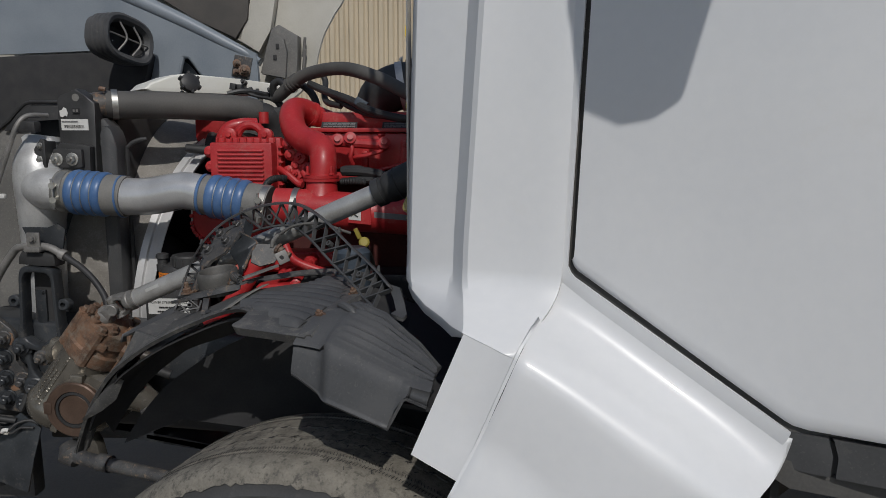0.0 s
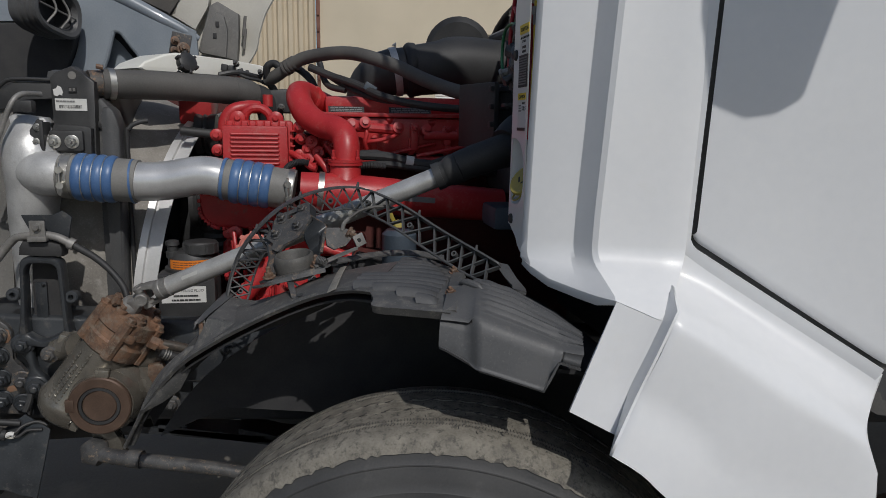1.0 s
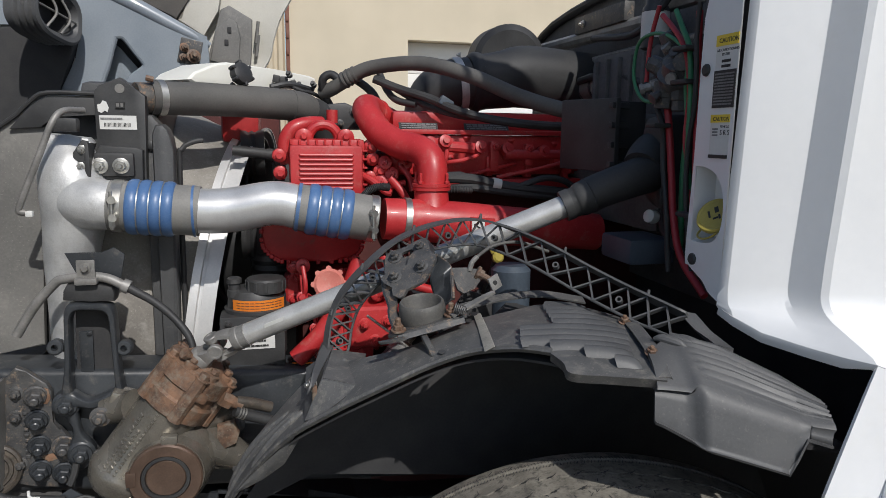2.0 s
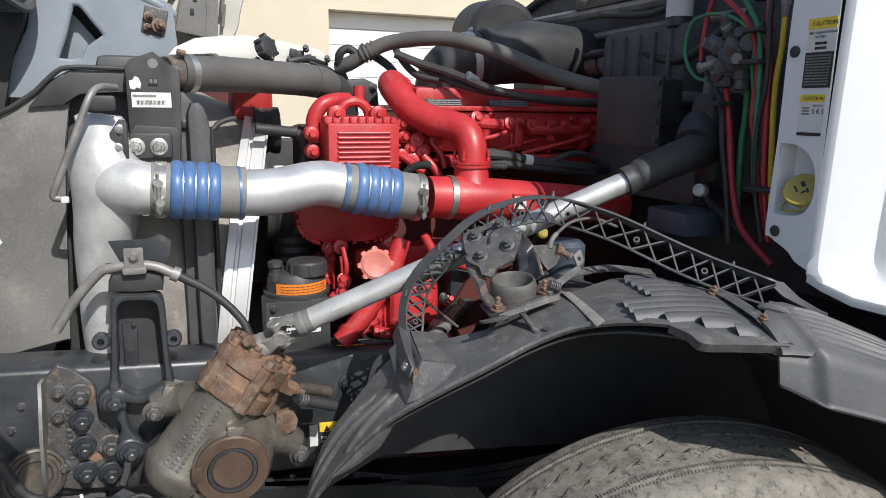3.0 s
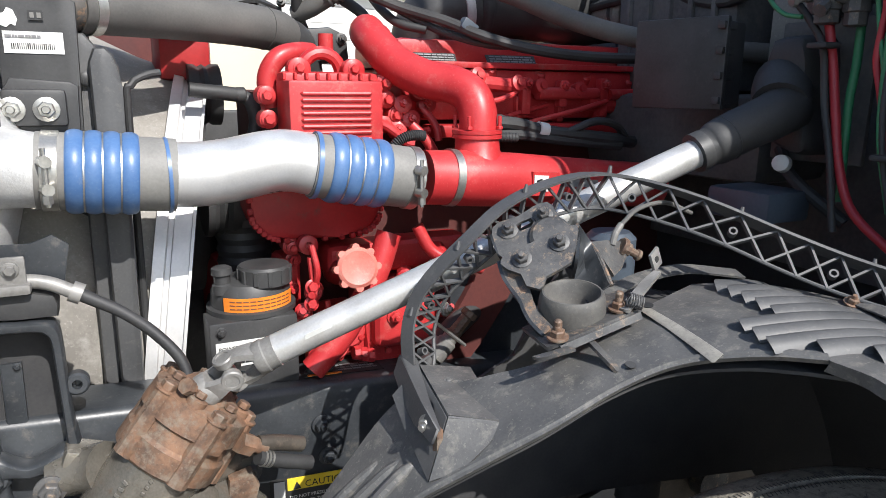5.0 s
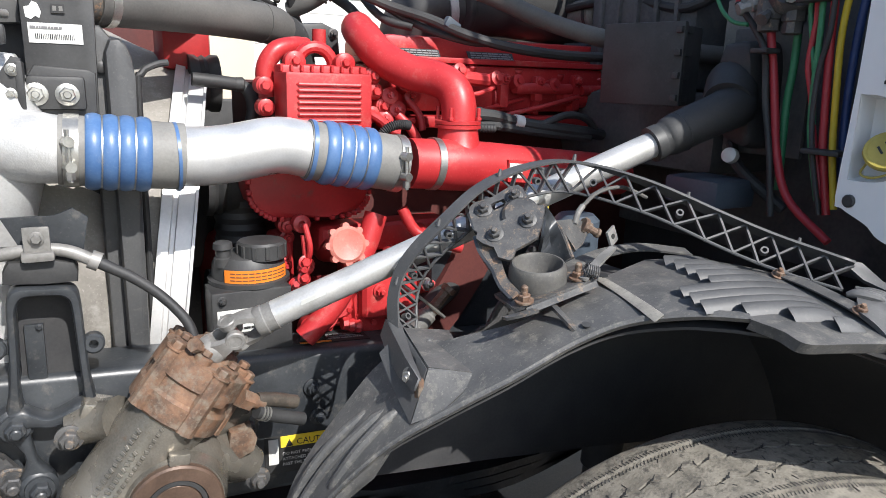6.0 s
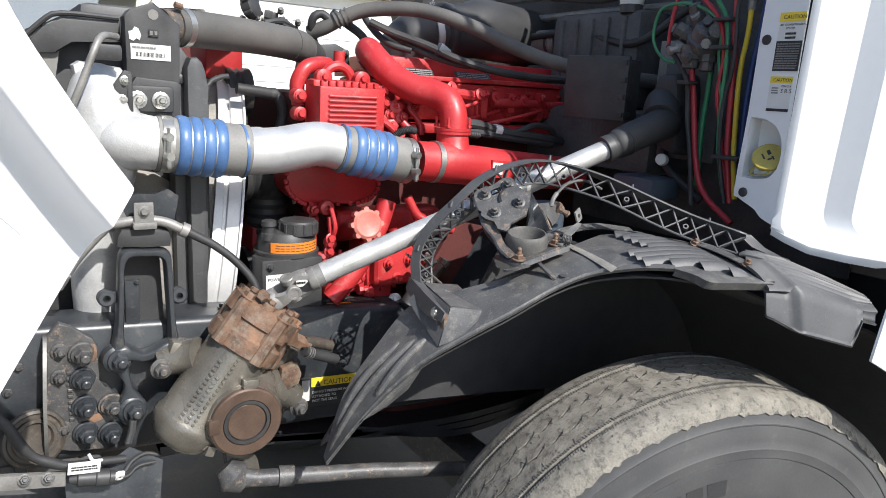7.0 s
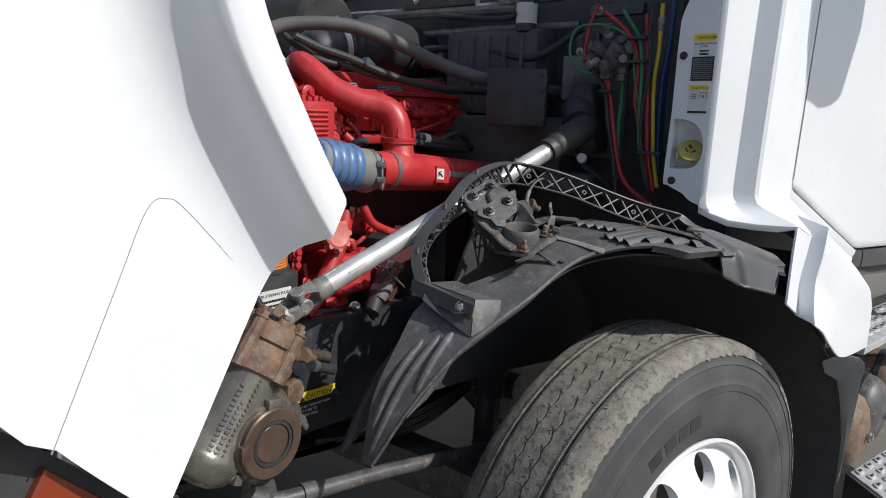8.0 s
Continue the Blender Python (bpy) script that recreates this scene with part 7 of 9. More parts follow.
    part("pump_body", bm, BLACK, s)
    bm = B()
    box(bm, (-0.70, 2.02, 1.36), (0.03, 0.02, 0.16), 0.006)
    part("tensioner_arm", bm, ALU, s, "bare aluminium tensioner arm")


shroud()


def upper_hose():
    h = thing("upper_radiator_hose", (-0.73, 2.0, 1.6), "thick grey rubber upper radiator hose", "hose")
    bm = B()
    tube(bm, [(-0.918, 1.866, 1.647), (-0.82, 1.915, 1.648), (-0.74, 1.957, 1.648), (-0.66, 2.000, 1.646), (-0.60, 2.030, 1.642), (-0.575, 2.045, 1.637), (-0.560, 2.056, 1.630)], [0.037, 0.0375, 0.0375, 0.038, 0.0385, 0.038, 0.034], 26, steps=5)
    part("hose", bm, HOSE, h)
    for a, b, r, m in (((-0.906, 1.873, 1.6475), (-0.893, 1.880, 1.6478), 0.0400, STEEL), ((-0.612, 2.023, 1.643), (-0.606, 2.026, 1.6425), 0.0392, HOSE)):
        tube(bm := B(), [a, b], r, 26)
        part("clamp", bm, m, h)
    lathe(bm := B(), (-0.905, 1.842, 1.685), (-1, -0.2, 0.2), [(0, 0.006), (0.016, 0.006)], 8)
    part("clamp_screw", bm, RUST, h)
    bm = B()
    tube(bm, [(-0.945, 1.852, 1.646), (-0.913, 1.869, 1.647)], 0.033, 20)
    part("neck", bm, RUSTPAINT, h, "flaking rusty hose neck")
    t = thing("thermostat_elbow", (-0.52, 2.08, 1.6), "dark cast thermostat elbow at the hose end", "pipe elbow")
    tube(bm := B(), [(-0.572, 2.048, 1.634), (-0.545, 2.066, 1.628), (-0.525, 2.085, 1.605), (-0.515, 2.10, 1.56)], [0.033, 0.035, 0.036, 0.038], 20, steps=4)
    part("elbow", bm, BLACK, t)
    bm = B()
    plate(bm, [(-0.545, 1.585), (-0.535, 1.635), (-0.520, 1.650), (-0.470, 1.655), (-0.435, 1.640), (-0.430, 1.585)], "y", 2.06, 0.12, 0.010)
    part("housing", bm, BLACK, t)
    for x, z in ((-0.520, 1.635), (-0.448, 1.632), (-0.485, 1.600)):
        bolt(bm := B(), (x, 2.06, z), (0, -1, 0), 0.008)
        part("bolt", bm, FRAMERUST, t)


upper_hose()


def reservoir():
    r = thing("coolant_reservoir", (-0.7, 2.1, 1.7), "cream plastic coolant reservoir with black cap", "reservoir")
    a, b = V(-0.852, 1.945, 1.700), V(-0.540, 2.23, 1.706)
    d = (b - a).normalized()
    n = V(-d.y, d.x, 0)
    outline = [(0, -0.006), (0.02, 0.012), (0.08, 0.036), (0.12, 0.042), (0.28, 0.034), (0.40, 0.026), (0.422, 0.02), (0.422, -0.008), (0.28, -0.012), (0.02, -0.016)]
    bm = B()
    lo = [bm.verts.new(a + d * s + Z * h - n * 0.01) for s, h in outline]
    hi = [bm.verts.new(a + d * s + Z * h + n * 0.13) for s, h in outline]
    faces = [bm.faces.new(lo), bm.faces.new(hi[::-1])]
    for k in range(len(lo)):
        j = (k + 1) % len(lo)
        bm.faces.new((lo[j], lo[k], hi[k], hi[j]))
    bmesh.ops.bevel(bm, geom=[e for f in faces for e in f.edges], offset=0.012, segments=3, profile=0.6, affect="EDGES")
    part("tank", bm, CREAM, r)
    q = V(-0.735, 1.975, 1.708)
    out = (-n + Z * 0.35).normalized()
    bm = B()
    lathe(bm, q, out, [(0, 0.024), (0.01, 0.026), (0.022, 0.026), (0.026, 0.018)], 20)
    m = axes_for(out)
    for k in range(6):
        box(bm, q + m @ V(math.cos(math.tau * k / 6) * 0.026, math.sin(math.tau * k / 6) * 0.026, 0.014), (0.012, 0.008, 0.02), 0.002, m @ Matrix.Rotation(math.tau * k / 6, 3, "Z"), 1)
    part("cap", bm, BLACK, r, "black ribbed cap")
    bm = B()
    tube(bm, [q + V(-0.01, -0.01, -0.02), q + V(-0.03, -0.02, -0.045), q + V(-0.05, -0.01, -0.06)], 0.007, 8, steps=3)
    part("strap", bm, BLACK, r)
    part("tank_clip", box(B(), V(-0.63, 2.115, 1.71), (0.03, 0.03, 0.02), 0.003), BLACK, r)
    bm = B()
    tube(bm, [(-0.66, 2.08, 1.69), (-0.61, 2.1, 1.70), (-0.55, 2.16, 1.69)], 0.008, 8, steps=4)
    part("overflow_hose", bm, BLACK, r)
    # clutter of clips and sensor plugs at the end of the tank
    for x, y, z, sz, turn in ((-0.645, 2.09, 1.712, (0.018, 0.014, 0.020), 10), (-0.605, 2.115, 1.706, (0.022, 0.014, 0.010), -18), (-0.585, 2.135, 1.700, (0.010, 0.014, 0.020), 0), (-0.555, 2.155, 1.694, (0.024, 0.012, 0.009), 20)):
        part("clip", box(B(), (x, y, z), sz, 0.003, Matrix.Rotation(radians(turn), 3, "Y")), BLACK, r)
    for x, y, z in ((-0.61, 2.10, 1.722), (-0.545, 2.15, 1.702)):
        lathe(bm := B(), (x, y, z), (-0.3, -1, 0.4), [(0, 0.008), (0.012, 0.008), (0.013, 0.005), (0.02, 0.005)], 10)
        part("sensor_plug", bm, FRAMERUST, r)
    tube(bm := B(), [(-0.62, 2.10, 1.70), (-0.58, 2.11, 1.685), (-0.55, 2.13, 1.68), (-0.52, 2.14, 1.665)], 0.005, 8, steps=4)
    part("sensor_wire", bm, DARKHOSE, r)


reservoir()


def hoses_top():
    h = thing("heater_hose", (-0.3, 1.95, 1.7), "grey rubber heater hose running to the firewall", "hose")
    bm = B()
    tube(bm, [(-0.525, 2.12, 1.680), (-0.50, 2.095, 1.692), (-0.48, 2.08, 1.705), (-0.455, 2.062, 1.722), (-0.40, 2.03, 1.745), (-0.29, 1.95, 1.751), (-0.183, 1.87, 1.718), (-0.087, 1.796, 1.669), (0.0, 1.73, 1.637), (0.12, 1.66, 1.615), (0.33, 1.56, 1.60)], 0.0185, 18, steps=5)
    part("hose", bm, HOSE, h)
    bm = B()
    for k in range(4):
        q = V(-0.472 + 0.009 * k, 2.072 - 0.004 * k, 1.712 + 0.005 * k)
        tube(bm, [q, q + V(0.004, -0.002, 0.0025)], 0.0225, 16)
    part("crimp", bm, HOSE, h)
    bm = B()
    tube(bm, [(-0.50, 2.13, 1.64), (-0.522, 2.11, 1.68), (-0.525, 2.095, 1.715), (-0.505, 2.09, 1.728), (-0.485, 2.08, 1.715), (-0.47, 2.07, 1.70)], 0.011, 12, steps=5)
    part("bypass_loop", bm, DARKHOSE, h)
    for pts, rr in (([(-0.47, 2.10, 1.735), (-0.431, 2.10, 1.713), (-0.400, 2.07, 1.685), (-0.385, 2.05, 1.655)], 0.011), ([(-0.375, 2.11, 1.745), (-0.368, 2.10, 1.724), (-0.362, 2.05, 1.69), (-0.345, 2.0, 1.662), (-0.30, 1.97, 1.65)], 0.009)):
        tube(bm := B(), pts, rr, 12, steps=4)
        part("vent_hose", bm, DARKHOSE, h)
    a = thing("air_intake_duct", (0, 2.15, 1.7), "black plastic air intake duct with steel clamp", "duct")
    bm = B()
    tube(bm, [(-0.225, 2.19, 1.56), (-0.227, 2.175, 1.63), (-0.212, 2.16, 1.682), (-0.17, 2.15, 1.712), (-0.11, 2.15, 1.722)], [0.060, 0.064, 0.067, 0.070, 0.072], 28, steps=4)
    part("front_pipe", bm, BLACK, a)
    bm = B()
    tube(bm, [(-0.108, 2.15, 1.722), (-0.098, 2.15, 1.723), (-0.085, 2.15, 1.724), (-0.07, 2.15, 1.725), (0.0, 2.15, 1.735), (0.08, 2.17, 1.745), (0.34, 2.2, 1.73)], [0.074, 0.084, 0.084, 0.078, 0.082, 0.09, 0.09], 28, steps=4)
    part("elbow", bm, DARKHOSE, a, "black rubber elbow")
    bm = B()
    tube(bm, [(-0.150, 2.15, 1.7160), (-0.129, 2.15, 1.7200)], 0.0755, 32)
    bolt(bm, (-0.139, 2.135, 1.797), (-1, 0, 0), 0.006)
    part("clamp", bm, ALU, a, "bright steel band clamp")
    c = thing("air_cleaner", (0.2, 2.5, 1.75), "dark air cleaner housing by the firewall", "air cleaner")
    bm = B()
    lathe(bm, (0.12, 2.45, 1.82), (0.2, 1, 0.1), [(0, 0.10), (0.02, 0.12), (0.3, 0.12), (0.32, 0.10)], 32)
    part("housing", bm, DARKHOSE, c)
    w = thing("engine_wire_harness", (-0.3, 1.95, 1.66), "black taped wiring harness with grey connectors", "wiring")
    for pts, r in (([(-0.40, 2.02, 1.715), (-0.34, 1.99, 1.690), (-0.27, 1.94, 1.665), (-0.21, 1.89, 1.635), (-0.12, 1.85, 1.612), (0.02, 1.82, 1.60), (0.2, 1.75, 1.6)], 0.011),
                   ([(-0.36, 2.02, 1.70), (-0.28, 1.96, 1.65), (-0.20, 1.90, 1.622), (-0.14, 1.87, 1.62)], 0.008),
                   ([(-0.27, 1.80, 1.475), (-0.20, 1.79, 1.472), (-0.12, 1.785, 1.455), (0.02, 1.78, 1.44), (0.10, 1.80, 1.43)], 0.013),
                   ([(-0.27, 1.80, 1.447), (-0.20, 1.785, 1.452), (-0.10, 1.78, 1.44), (0.05, 1.78, 1.425)], 0.010),
                   ([(-0.08, 1.78, 1.455), (-0.02, 1.775, 1.475), (0.04, 1.78, 1.465), (0.08, 1.79, 1.43)], 0.008)):
        bm = B()
        tube(bm, pts, r, 10, steps=5)
        part("cable", bm, DARKHOSE, w)
    bm = B()
    box(bm, (-0.235, 1.915, 1.655), (0.035, 0.02, 0.022), 0.003, Matrix.Rotation(radians(30), 3, "Y"))
    part("connector", bm, GREYBLUE, w, "pale blue connector")
    bm = B()
    tube(bm, [(-0.15, 1.785, 1.462), (-0.13, 1.785, 1.458)], 0.015, 12)
    part("paper_tag", bm, PAPER, w)
    # corrugated sleeves
    for pts in ([(-0.272, 1.775, 1.447), (-0.24, 1.77, 1.449), (-0.205, 1.772, 1.447)], [(-0.462, 1.76, 1.436), (-0.453, 1.755, 1.448), (-0.438, 1.752, 1.456), (-0.42, 1.752, 1.458), (-0.405, 1.755, 1.456)]):
        line = smoothline(pts, 10)
        bm = B()
        tube(bm, line, [0.0095 if k % 2 else 0.0075 for k in range(len(line))], 12)
        part("corrugated_sleeve", bm, DARKHOSE, w)
    bm = B()
    lathe(bm, (-0.275, 1.80, 1.476), X, [(0, 0.008), (0.01, 0.013), (0.05, 0.014), (0.06, 0.011)], 14)
    part("plug", bm, BLACK, w)


hoses_top()


def steering_reservoir():
    p = thing("power_steering_reservoir", (-0.7, 1.79, 1.0), "black power steering reservoir with orange and white labels", "reservoir")
    c = V(-0.703, 1.80, 0)
    bm = B()
    lathe(bm, c + V(0, 0, 1.076), Z, [(0, 0.064), (0.098, 0.064), (0.101, 0.0725), (0.109, 0.0725), (0.111, 0.0655), (0.135, 0.064), (0.15, 0.055), (0.156, 0.03)], 40)
    part("body", bm, BLACK, p)
    bm = B()
    q = c + V(0.020, -0.02, 1.223)
    lathe(bm, q, Z, [(0, 0.043), (0.026, 0.043), (0.030, 0.040), (0.032, 0.030), (0.029, 0.002)], 36)
    m = part("cap", bm, BLACK, p, "black ribbed screw cap")
    for k in range(12):
        a = math.tau * k / 12
        bm = B()
        box(bm, q + V(0.043 * math.cos(a), 0.043 * math.sin(a), 0.014), (0.004, 0.008, 0.024), 0.001, Matrix.Rotation(a, 3, "Z"), 1)
        part("cap_rib", bm, BLACK, m)
    bm = B()
    lathe(bm, c + V(-0.048, -0.022, 1.212), Z, [(0, 0.016), (0.015, 0.016), (0.017, 0.013), (0.03, 0.013), (0.032, 0.017), (0.042, 0.016), (0.045, 0.011)], 20)
    part("neck", bm, BLACK, p)
    # orange label wraps the body
    a0, a1 = radians(-140), radians(-28)
    arc = [a0 + (a1 - a0) * k / 12 for k in range(13)]
    bm = B()
    skin(bm, [[c + V(0.0665 * math.cos(a), 0.0665 * math.sin(a), z) for a in arc] for z in (1.187, 1.210)])
    part("orange_label", bm, ORANGE, p, "orange warning label", thick=0.001, inward=0)
    for row in range(3):
        bm = B()
        for k in range(1, 11):
            a = a0 + (a1 - a0) * (k + 0.5) / 12
            box(bm, c + V(0.0672 * math.cos(a), 0.0672 * math.sin(a), 1.2045 - 0.006 * row), (0.0006, 0.009, 0.0016), 0, Matrix.Rotation(a, 3, "Z"))
        part("print", bm, BROWN, p)
    bm = B()
    box(bm, (-0.713, 1.765, 1.102), (0.138, 0.07, 0.150), 0.004)
    part("bracket", bm, BLACK, p, "black mounting bracket")
    label_card((-0.720, 1.7295, 1.124), X, Z, 0.108, 0.042, PAPER, p, "white_label")
    words("POWER STEERING FLUID", (-0.770, 1.7278, 1.1315), X, Z, 0.0089, INK, p)
    bars((-0.715, 1.7284, 1.1215), X, Z, 0.06, 0.008, 1, INK, p, 31)
    bars((-0.715, 1.7284, 1.1105), X, Z, 0.07, 0.008, 1, INK, p, 32)
    bm = B()
    bolt(bm, (-0.765, 1.73, 1.162), (0, -1, 0), 0.006)
    part("bolt", bm, BLACK, p)


steering_reservoir()


def steering_lines():
    s = thing("steering_pressure_line", (-1.0, 1.68, 1.2), "steel and braided rubber steering pressure line", "hydraulic line")
    bm = B()
    tube(bm, [(-1.165, 1.70, 1.17), (-1.13, 1.695, 1.225), (-1.085, 1.685, 1.276), (-1.065, 1.68, 1.285), (-1.02, 1.675, 1.290), (-0.985, 1.672, 1.285), (-0.955, 1.668, 1.270)], 0.0095, 14, steps=4)
    part("steel_tube", bm, GREYMETAL, s)
    bm = B()
    tube(bm, [(-0.957, 1.668, 1.272), (-0.93, 1.662, 1.256), (-0.90, 1.655, 1.238), (-0.865, 1.645, 1.208), (-0.835, 1.632, 1.170), (-0.825, 1.622, 1.135)], [0.0095, 0.0085, 0.0080, 0.0078, 0.0078, 0.0080], 14, steps=5)
    part("rubber_hose", bm, DARKHOSE, s)
    bm = B()
    lathe(bm, (-0.958, 1.668, 1.272), (1, -0.1, -0.5), [(0, 0.014), (0.014, 0.014)], 12)
    part("crimp_collar", bm, GREYMETAL, s)
    bm = B()
    box(bm, (-1.022, 1.664, 1.300), (0.034, 0.006, 0.05), 0.003)
    box(bm, (-1.022, 1.664, 1.283), (0.042, 0.024, 0.014), 0.005)
    bolt(bm, (-1.022, 1.66, 1.309), (0, -1, 0), 0.007, True, False)
    part("clip", bm, GREYMETAL, s, "grey steel clip")
    bm = B()
    plate(bm, [(-1.065, 1.335), (-1.04, 1.335), (-1.0, 1.333), (-0.975, 1.345), (-0.955, 1.33), (-0.965, 1.28), (-1.0, 1.27), (-1.045, 1.29)], "y", 1.69, 0.006, 0.001)
    part("support_tab", bm, FRAME, s)
    t = thing("steering_return_hose", (-0.7, 1.62, 1.0), "black rubber hose at the steering gear fitting", "hydraulic line")
    bm = B()
    tube(bm, [(-0.772, 1.575, 1.055), (-0.755, 1.58, 1.043)], 0.016, 6)
    tube(bm, [(-0.76, 1.578, 1.048), (-0.735, 1.585, 1.033)], 0.011, 12)
    part("brass_fitting", bm, RUST, t)
    tube(bm := B(), [(-0.745, 1.583, 1.043), (-0.715, 1.592, 1.032), (-0.678, 1.602, 1.016)], [0.0105, 0.012, 0.0115], 14, steps=3)
    part("steel_stub", bm, HORN, t, "brown steel stub pipe")
    tube(bm := B(), [(-0.748, 1.575, 1.026), (-0.72, 1.582, 1.010), (-0.668, 1.595, 0.986)], 0.0110, 14, steps=3)
    part("hose", bm, DARKHOSE, t)
    for k in range(3):
        c = V(-0.742 + 0.005 * k, 1.577 + 0.0013 * k, 1.022 - 0.0028 * k)
        tube(bm := B(), [c, c + V(0.0025, 0.0007, -0.0014)], 0.0125, 14)
        part("clamp_turn", bm, STEEL, t)
    u = thing("lower_coolant_line", (-1.15, 1.75, 1.5), "thin grey metal line beside the cooler outlet", "pipe")
    bm = B()
    tube(bm, [(-1.138, 1.728, 1.412), (-1.150, 1.727, 1.416), (-1.142, 1.725, 1.440), (-1.107, 1.725, 1.521), (-1.081, 1.73, 1.585), (-1.064, 1.75, 1.612), (-1.035, 1.79, 1.615)], 0.0066, 12, steps=5)
    part("tube", bm, GREYMETAL, u)
    bm = B()
    box(bm, (-1.06, 1.745, 1.585), (0.05, 0.03, 0.028), 0.006)
    part("coupler", bm, BLACK, u)
    part("end_clip", box(B(), (-1.132, 1.728, 1.410), (0.014, 0.012, 0.012), 0.003), PAPER, u)


steering_lines()


def firewall_stuff():
    v = thing("brake_valve", (0.05, 1.34, 1.65), "grey cast brake valve with coloured air hoses", "valve")
    bm = B()
    lathe(bm, (0.05, 1.325, 1.665), (-0.35, -0.5, 0.8), [(0, 0.028), (0.012, 0.042), (0.03, 0.045), (0.034, 0.038), (0.055, 0.036), (0.06, 0.026)], 24)
    part("body", bm, FRAMERUST, v)
    for p, ax, r in (((0.03, 1.36, 1.70), (-0.6, 0.6, 0.4), 0.016), ((0.03, 1.29, 1.70), (-0.7, -0.6, 0.1), 0.016), ((0.02, 1.335, 1.655), (0, 0, -1), 0.017), ((0.03, 1.30, 1.65), (0, 0, -1), 0.015), ((0.03, 1.34, 1.735), (-0.5, 0.1, 1), 0.014)):
        bm = B()
        lathe(bm, p, ax, [(-0.02, r * 1.2), (0.008, r * 1.2), (0.010, r), (0.026, r), (0.028, r * 0.7)], 8)
        part("port", bm, FRAMERUST, v)
    part("mount_plate", box(B(), (0.150, 1.46, 1.640), (0.010, 0.13, 0.12), 0.003), SHIELD, v, "pale mounting plate")
    part("plate_arm", box(B(), (0.115, 1.40, 1.675), (0.07, 0.03, 0.05), 0.004), FRAMERUST, v)
    for x, path, r, m, nm in ((0.03, [(1.338, 1.655), (1.338, 1.632), (1.322, 1.563), (1.310, 1.503), (1.296, 1.437), (1.265, 1.37), (1.19, 1.317)], 0.0066, REDHOSE, "red_air_hose"),
                              (0.05, [(1.306, 1.655), (1.304, 1.630), (1.303, 1.574), (1.306, 1.524), (1.304, 1.463), (1.300, 1.38)], 0.0062, GREENHOSE, "green_air_hose"),
                              (0.02, [(1.400, 1.676), (1.361, 1.635), (1.335, 1.594), (1.323, 1.522), (1.303, 1.44), (1.285, 1.34)], 0.0052, DARKHOSE, "black_air_hose"),
                              (0.015, [(1.37, 1.640), (1.401, 1.647), (1.427, 1.669), (1.440, 1.702), (1.428, 1.749), (1.387, 1.762), (1.334, 1.755), (1.281, 1.728), (1.264, 1.70), (1.264, 1.661), (1.255, 1.613), (1.243, 1.565), (1.236, 1.52), (1.222, 1.43), (1.20, 1.36)], 0.0034, GREENHOSE, "thin_green_hose"),
                              (0.02, [(1.399, 1.677), (1.398, 1.714), (1.391, 1.759), (1.37, 1.81)], 0.0042, REDHOSE, "thin_red_hose"),
                              (0.015, [(1.35, 1.79), (1.309, 1.76), (1.275, 1.727), (1.259, 1.689), (1.251, 1.646), (1.253, 1.613), (1.254, 1.574), (1.242, 1.531), (1.228, 1.47), (1.20, 1.38)], 0.0046, REDHOSE, "thin_red_hose"),
                              (0.010, [(1.30, 1.79), (1.276, 1.757), (1.254, 1.725), (1.244, 1.678), (1.240, 1.631), (1.238, 1.575), (1.237, 1.541), (1.230, 1.47), (1.205, 1.38)], 0.0046, GREENHOSE, "green_air_hose"),
                              (0.015, [(1.24, 1.78), (1.235, 1.71), (1.227, 1.659), (1.225, 1.612), (1.221, 1.556), (1.216, 1.498), (1.210, 1.45), (1.19, 1.36)], 0.0058, REDHOSE, "red_air_hose"),
                              (0.005, [(1.225, 1.79), (1.228, 1.736), (1.222, 1.682), (1.221, 1.622), (1.229, 1.57), (1.229, 1.507), (1.219, 1.444), (1.195, 1.36)], 0.0040, DARKHOSE, "black_air_hose"),
                              (0.015, [(1.205, 1.80), (1.205, 1.736), (1.205, 1.689), (1.209, 1.644), (1.209, 1.598), (1.204, 1.533), (1.196, 1.454), (1.18, 1.37)], 0.0050, YELLOWHOSE, "yellow_air_hose"),
                              (0.03, [(1.182, 1.85), (1.186, 1.723), (1.195, 1.625), (1.195, 1.51), (1.185, 1.40)], 0.0060, BLUEHOSE, "blue_air_hose"),
                              (0.045, [(1.178, 1.85), (1.180, 1.72), (1.186, 1.62), (1.182, 1.50)], 0.0050, BLUEHOSE, "blue_air_hose")):
        bm = B()
        tube(bm, [(x, y, z) for y, z in path], r, 12, steps=6)
        part(nm, bm, m, v)
    lathe(bm := B(), (0.015, 1.205, 1.738), Z, [(0, 0.0062), (0.004, 0.0072), (0.016, 0.0072), (0.018, 0.0088), (0.032, 0.0088)], 8)
    part("brass_ferrule", bm, GREYMETAL, v, "grey metal hose end")
    for y, z, w in ((1.250, 1.668, 0.045), (1.252, 1.722, 0.04), (1.200, 1.452, 0.06), (1.325, 1.598, 0.030)):
        bm = B()
        box(bm, (0.006, y, z), (0.034, w, 0.008), 0.003)
        part("cable_tie", bm, DARKHOSE, v)
    for k in range(6):
        bm = B()
        a = 1.1 * k
        lathe(bm, (0.03 + 0.012 * math.cos(a), 1.335 + 0.034 * math.sin(a), 1.690 + 0.030 * math.cos(a)), (-0.8, 0.5 * math.sin(a), 0.5 * math.cos(a)), [(0, 0.011), (0.012, 0.011), (0.014, 0.008), (0.026, 0.008), (0.027, 0.011), (0.033, 0.010)], 8)
        part("fitting", bm, FRAMERUST if k % 2 else GREYMETAL, v)
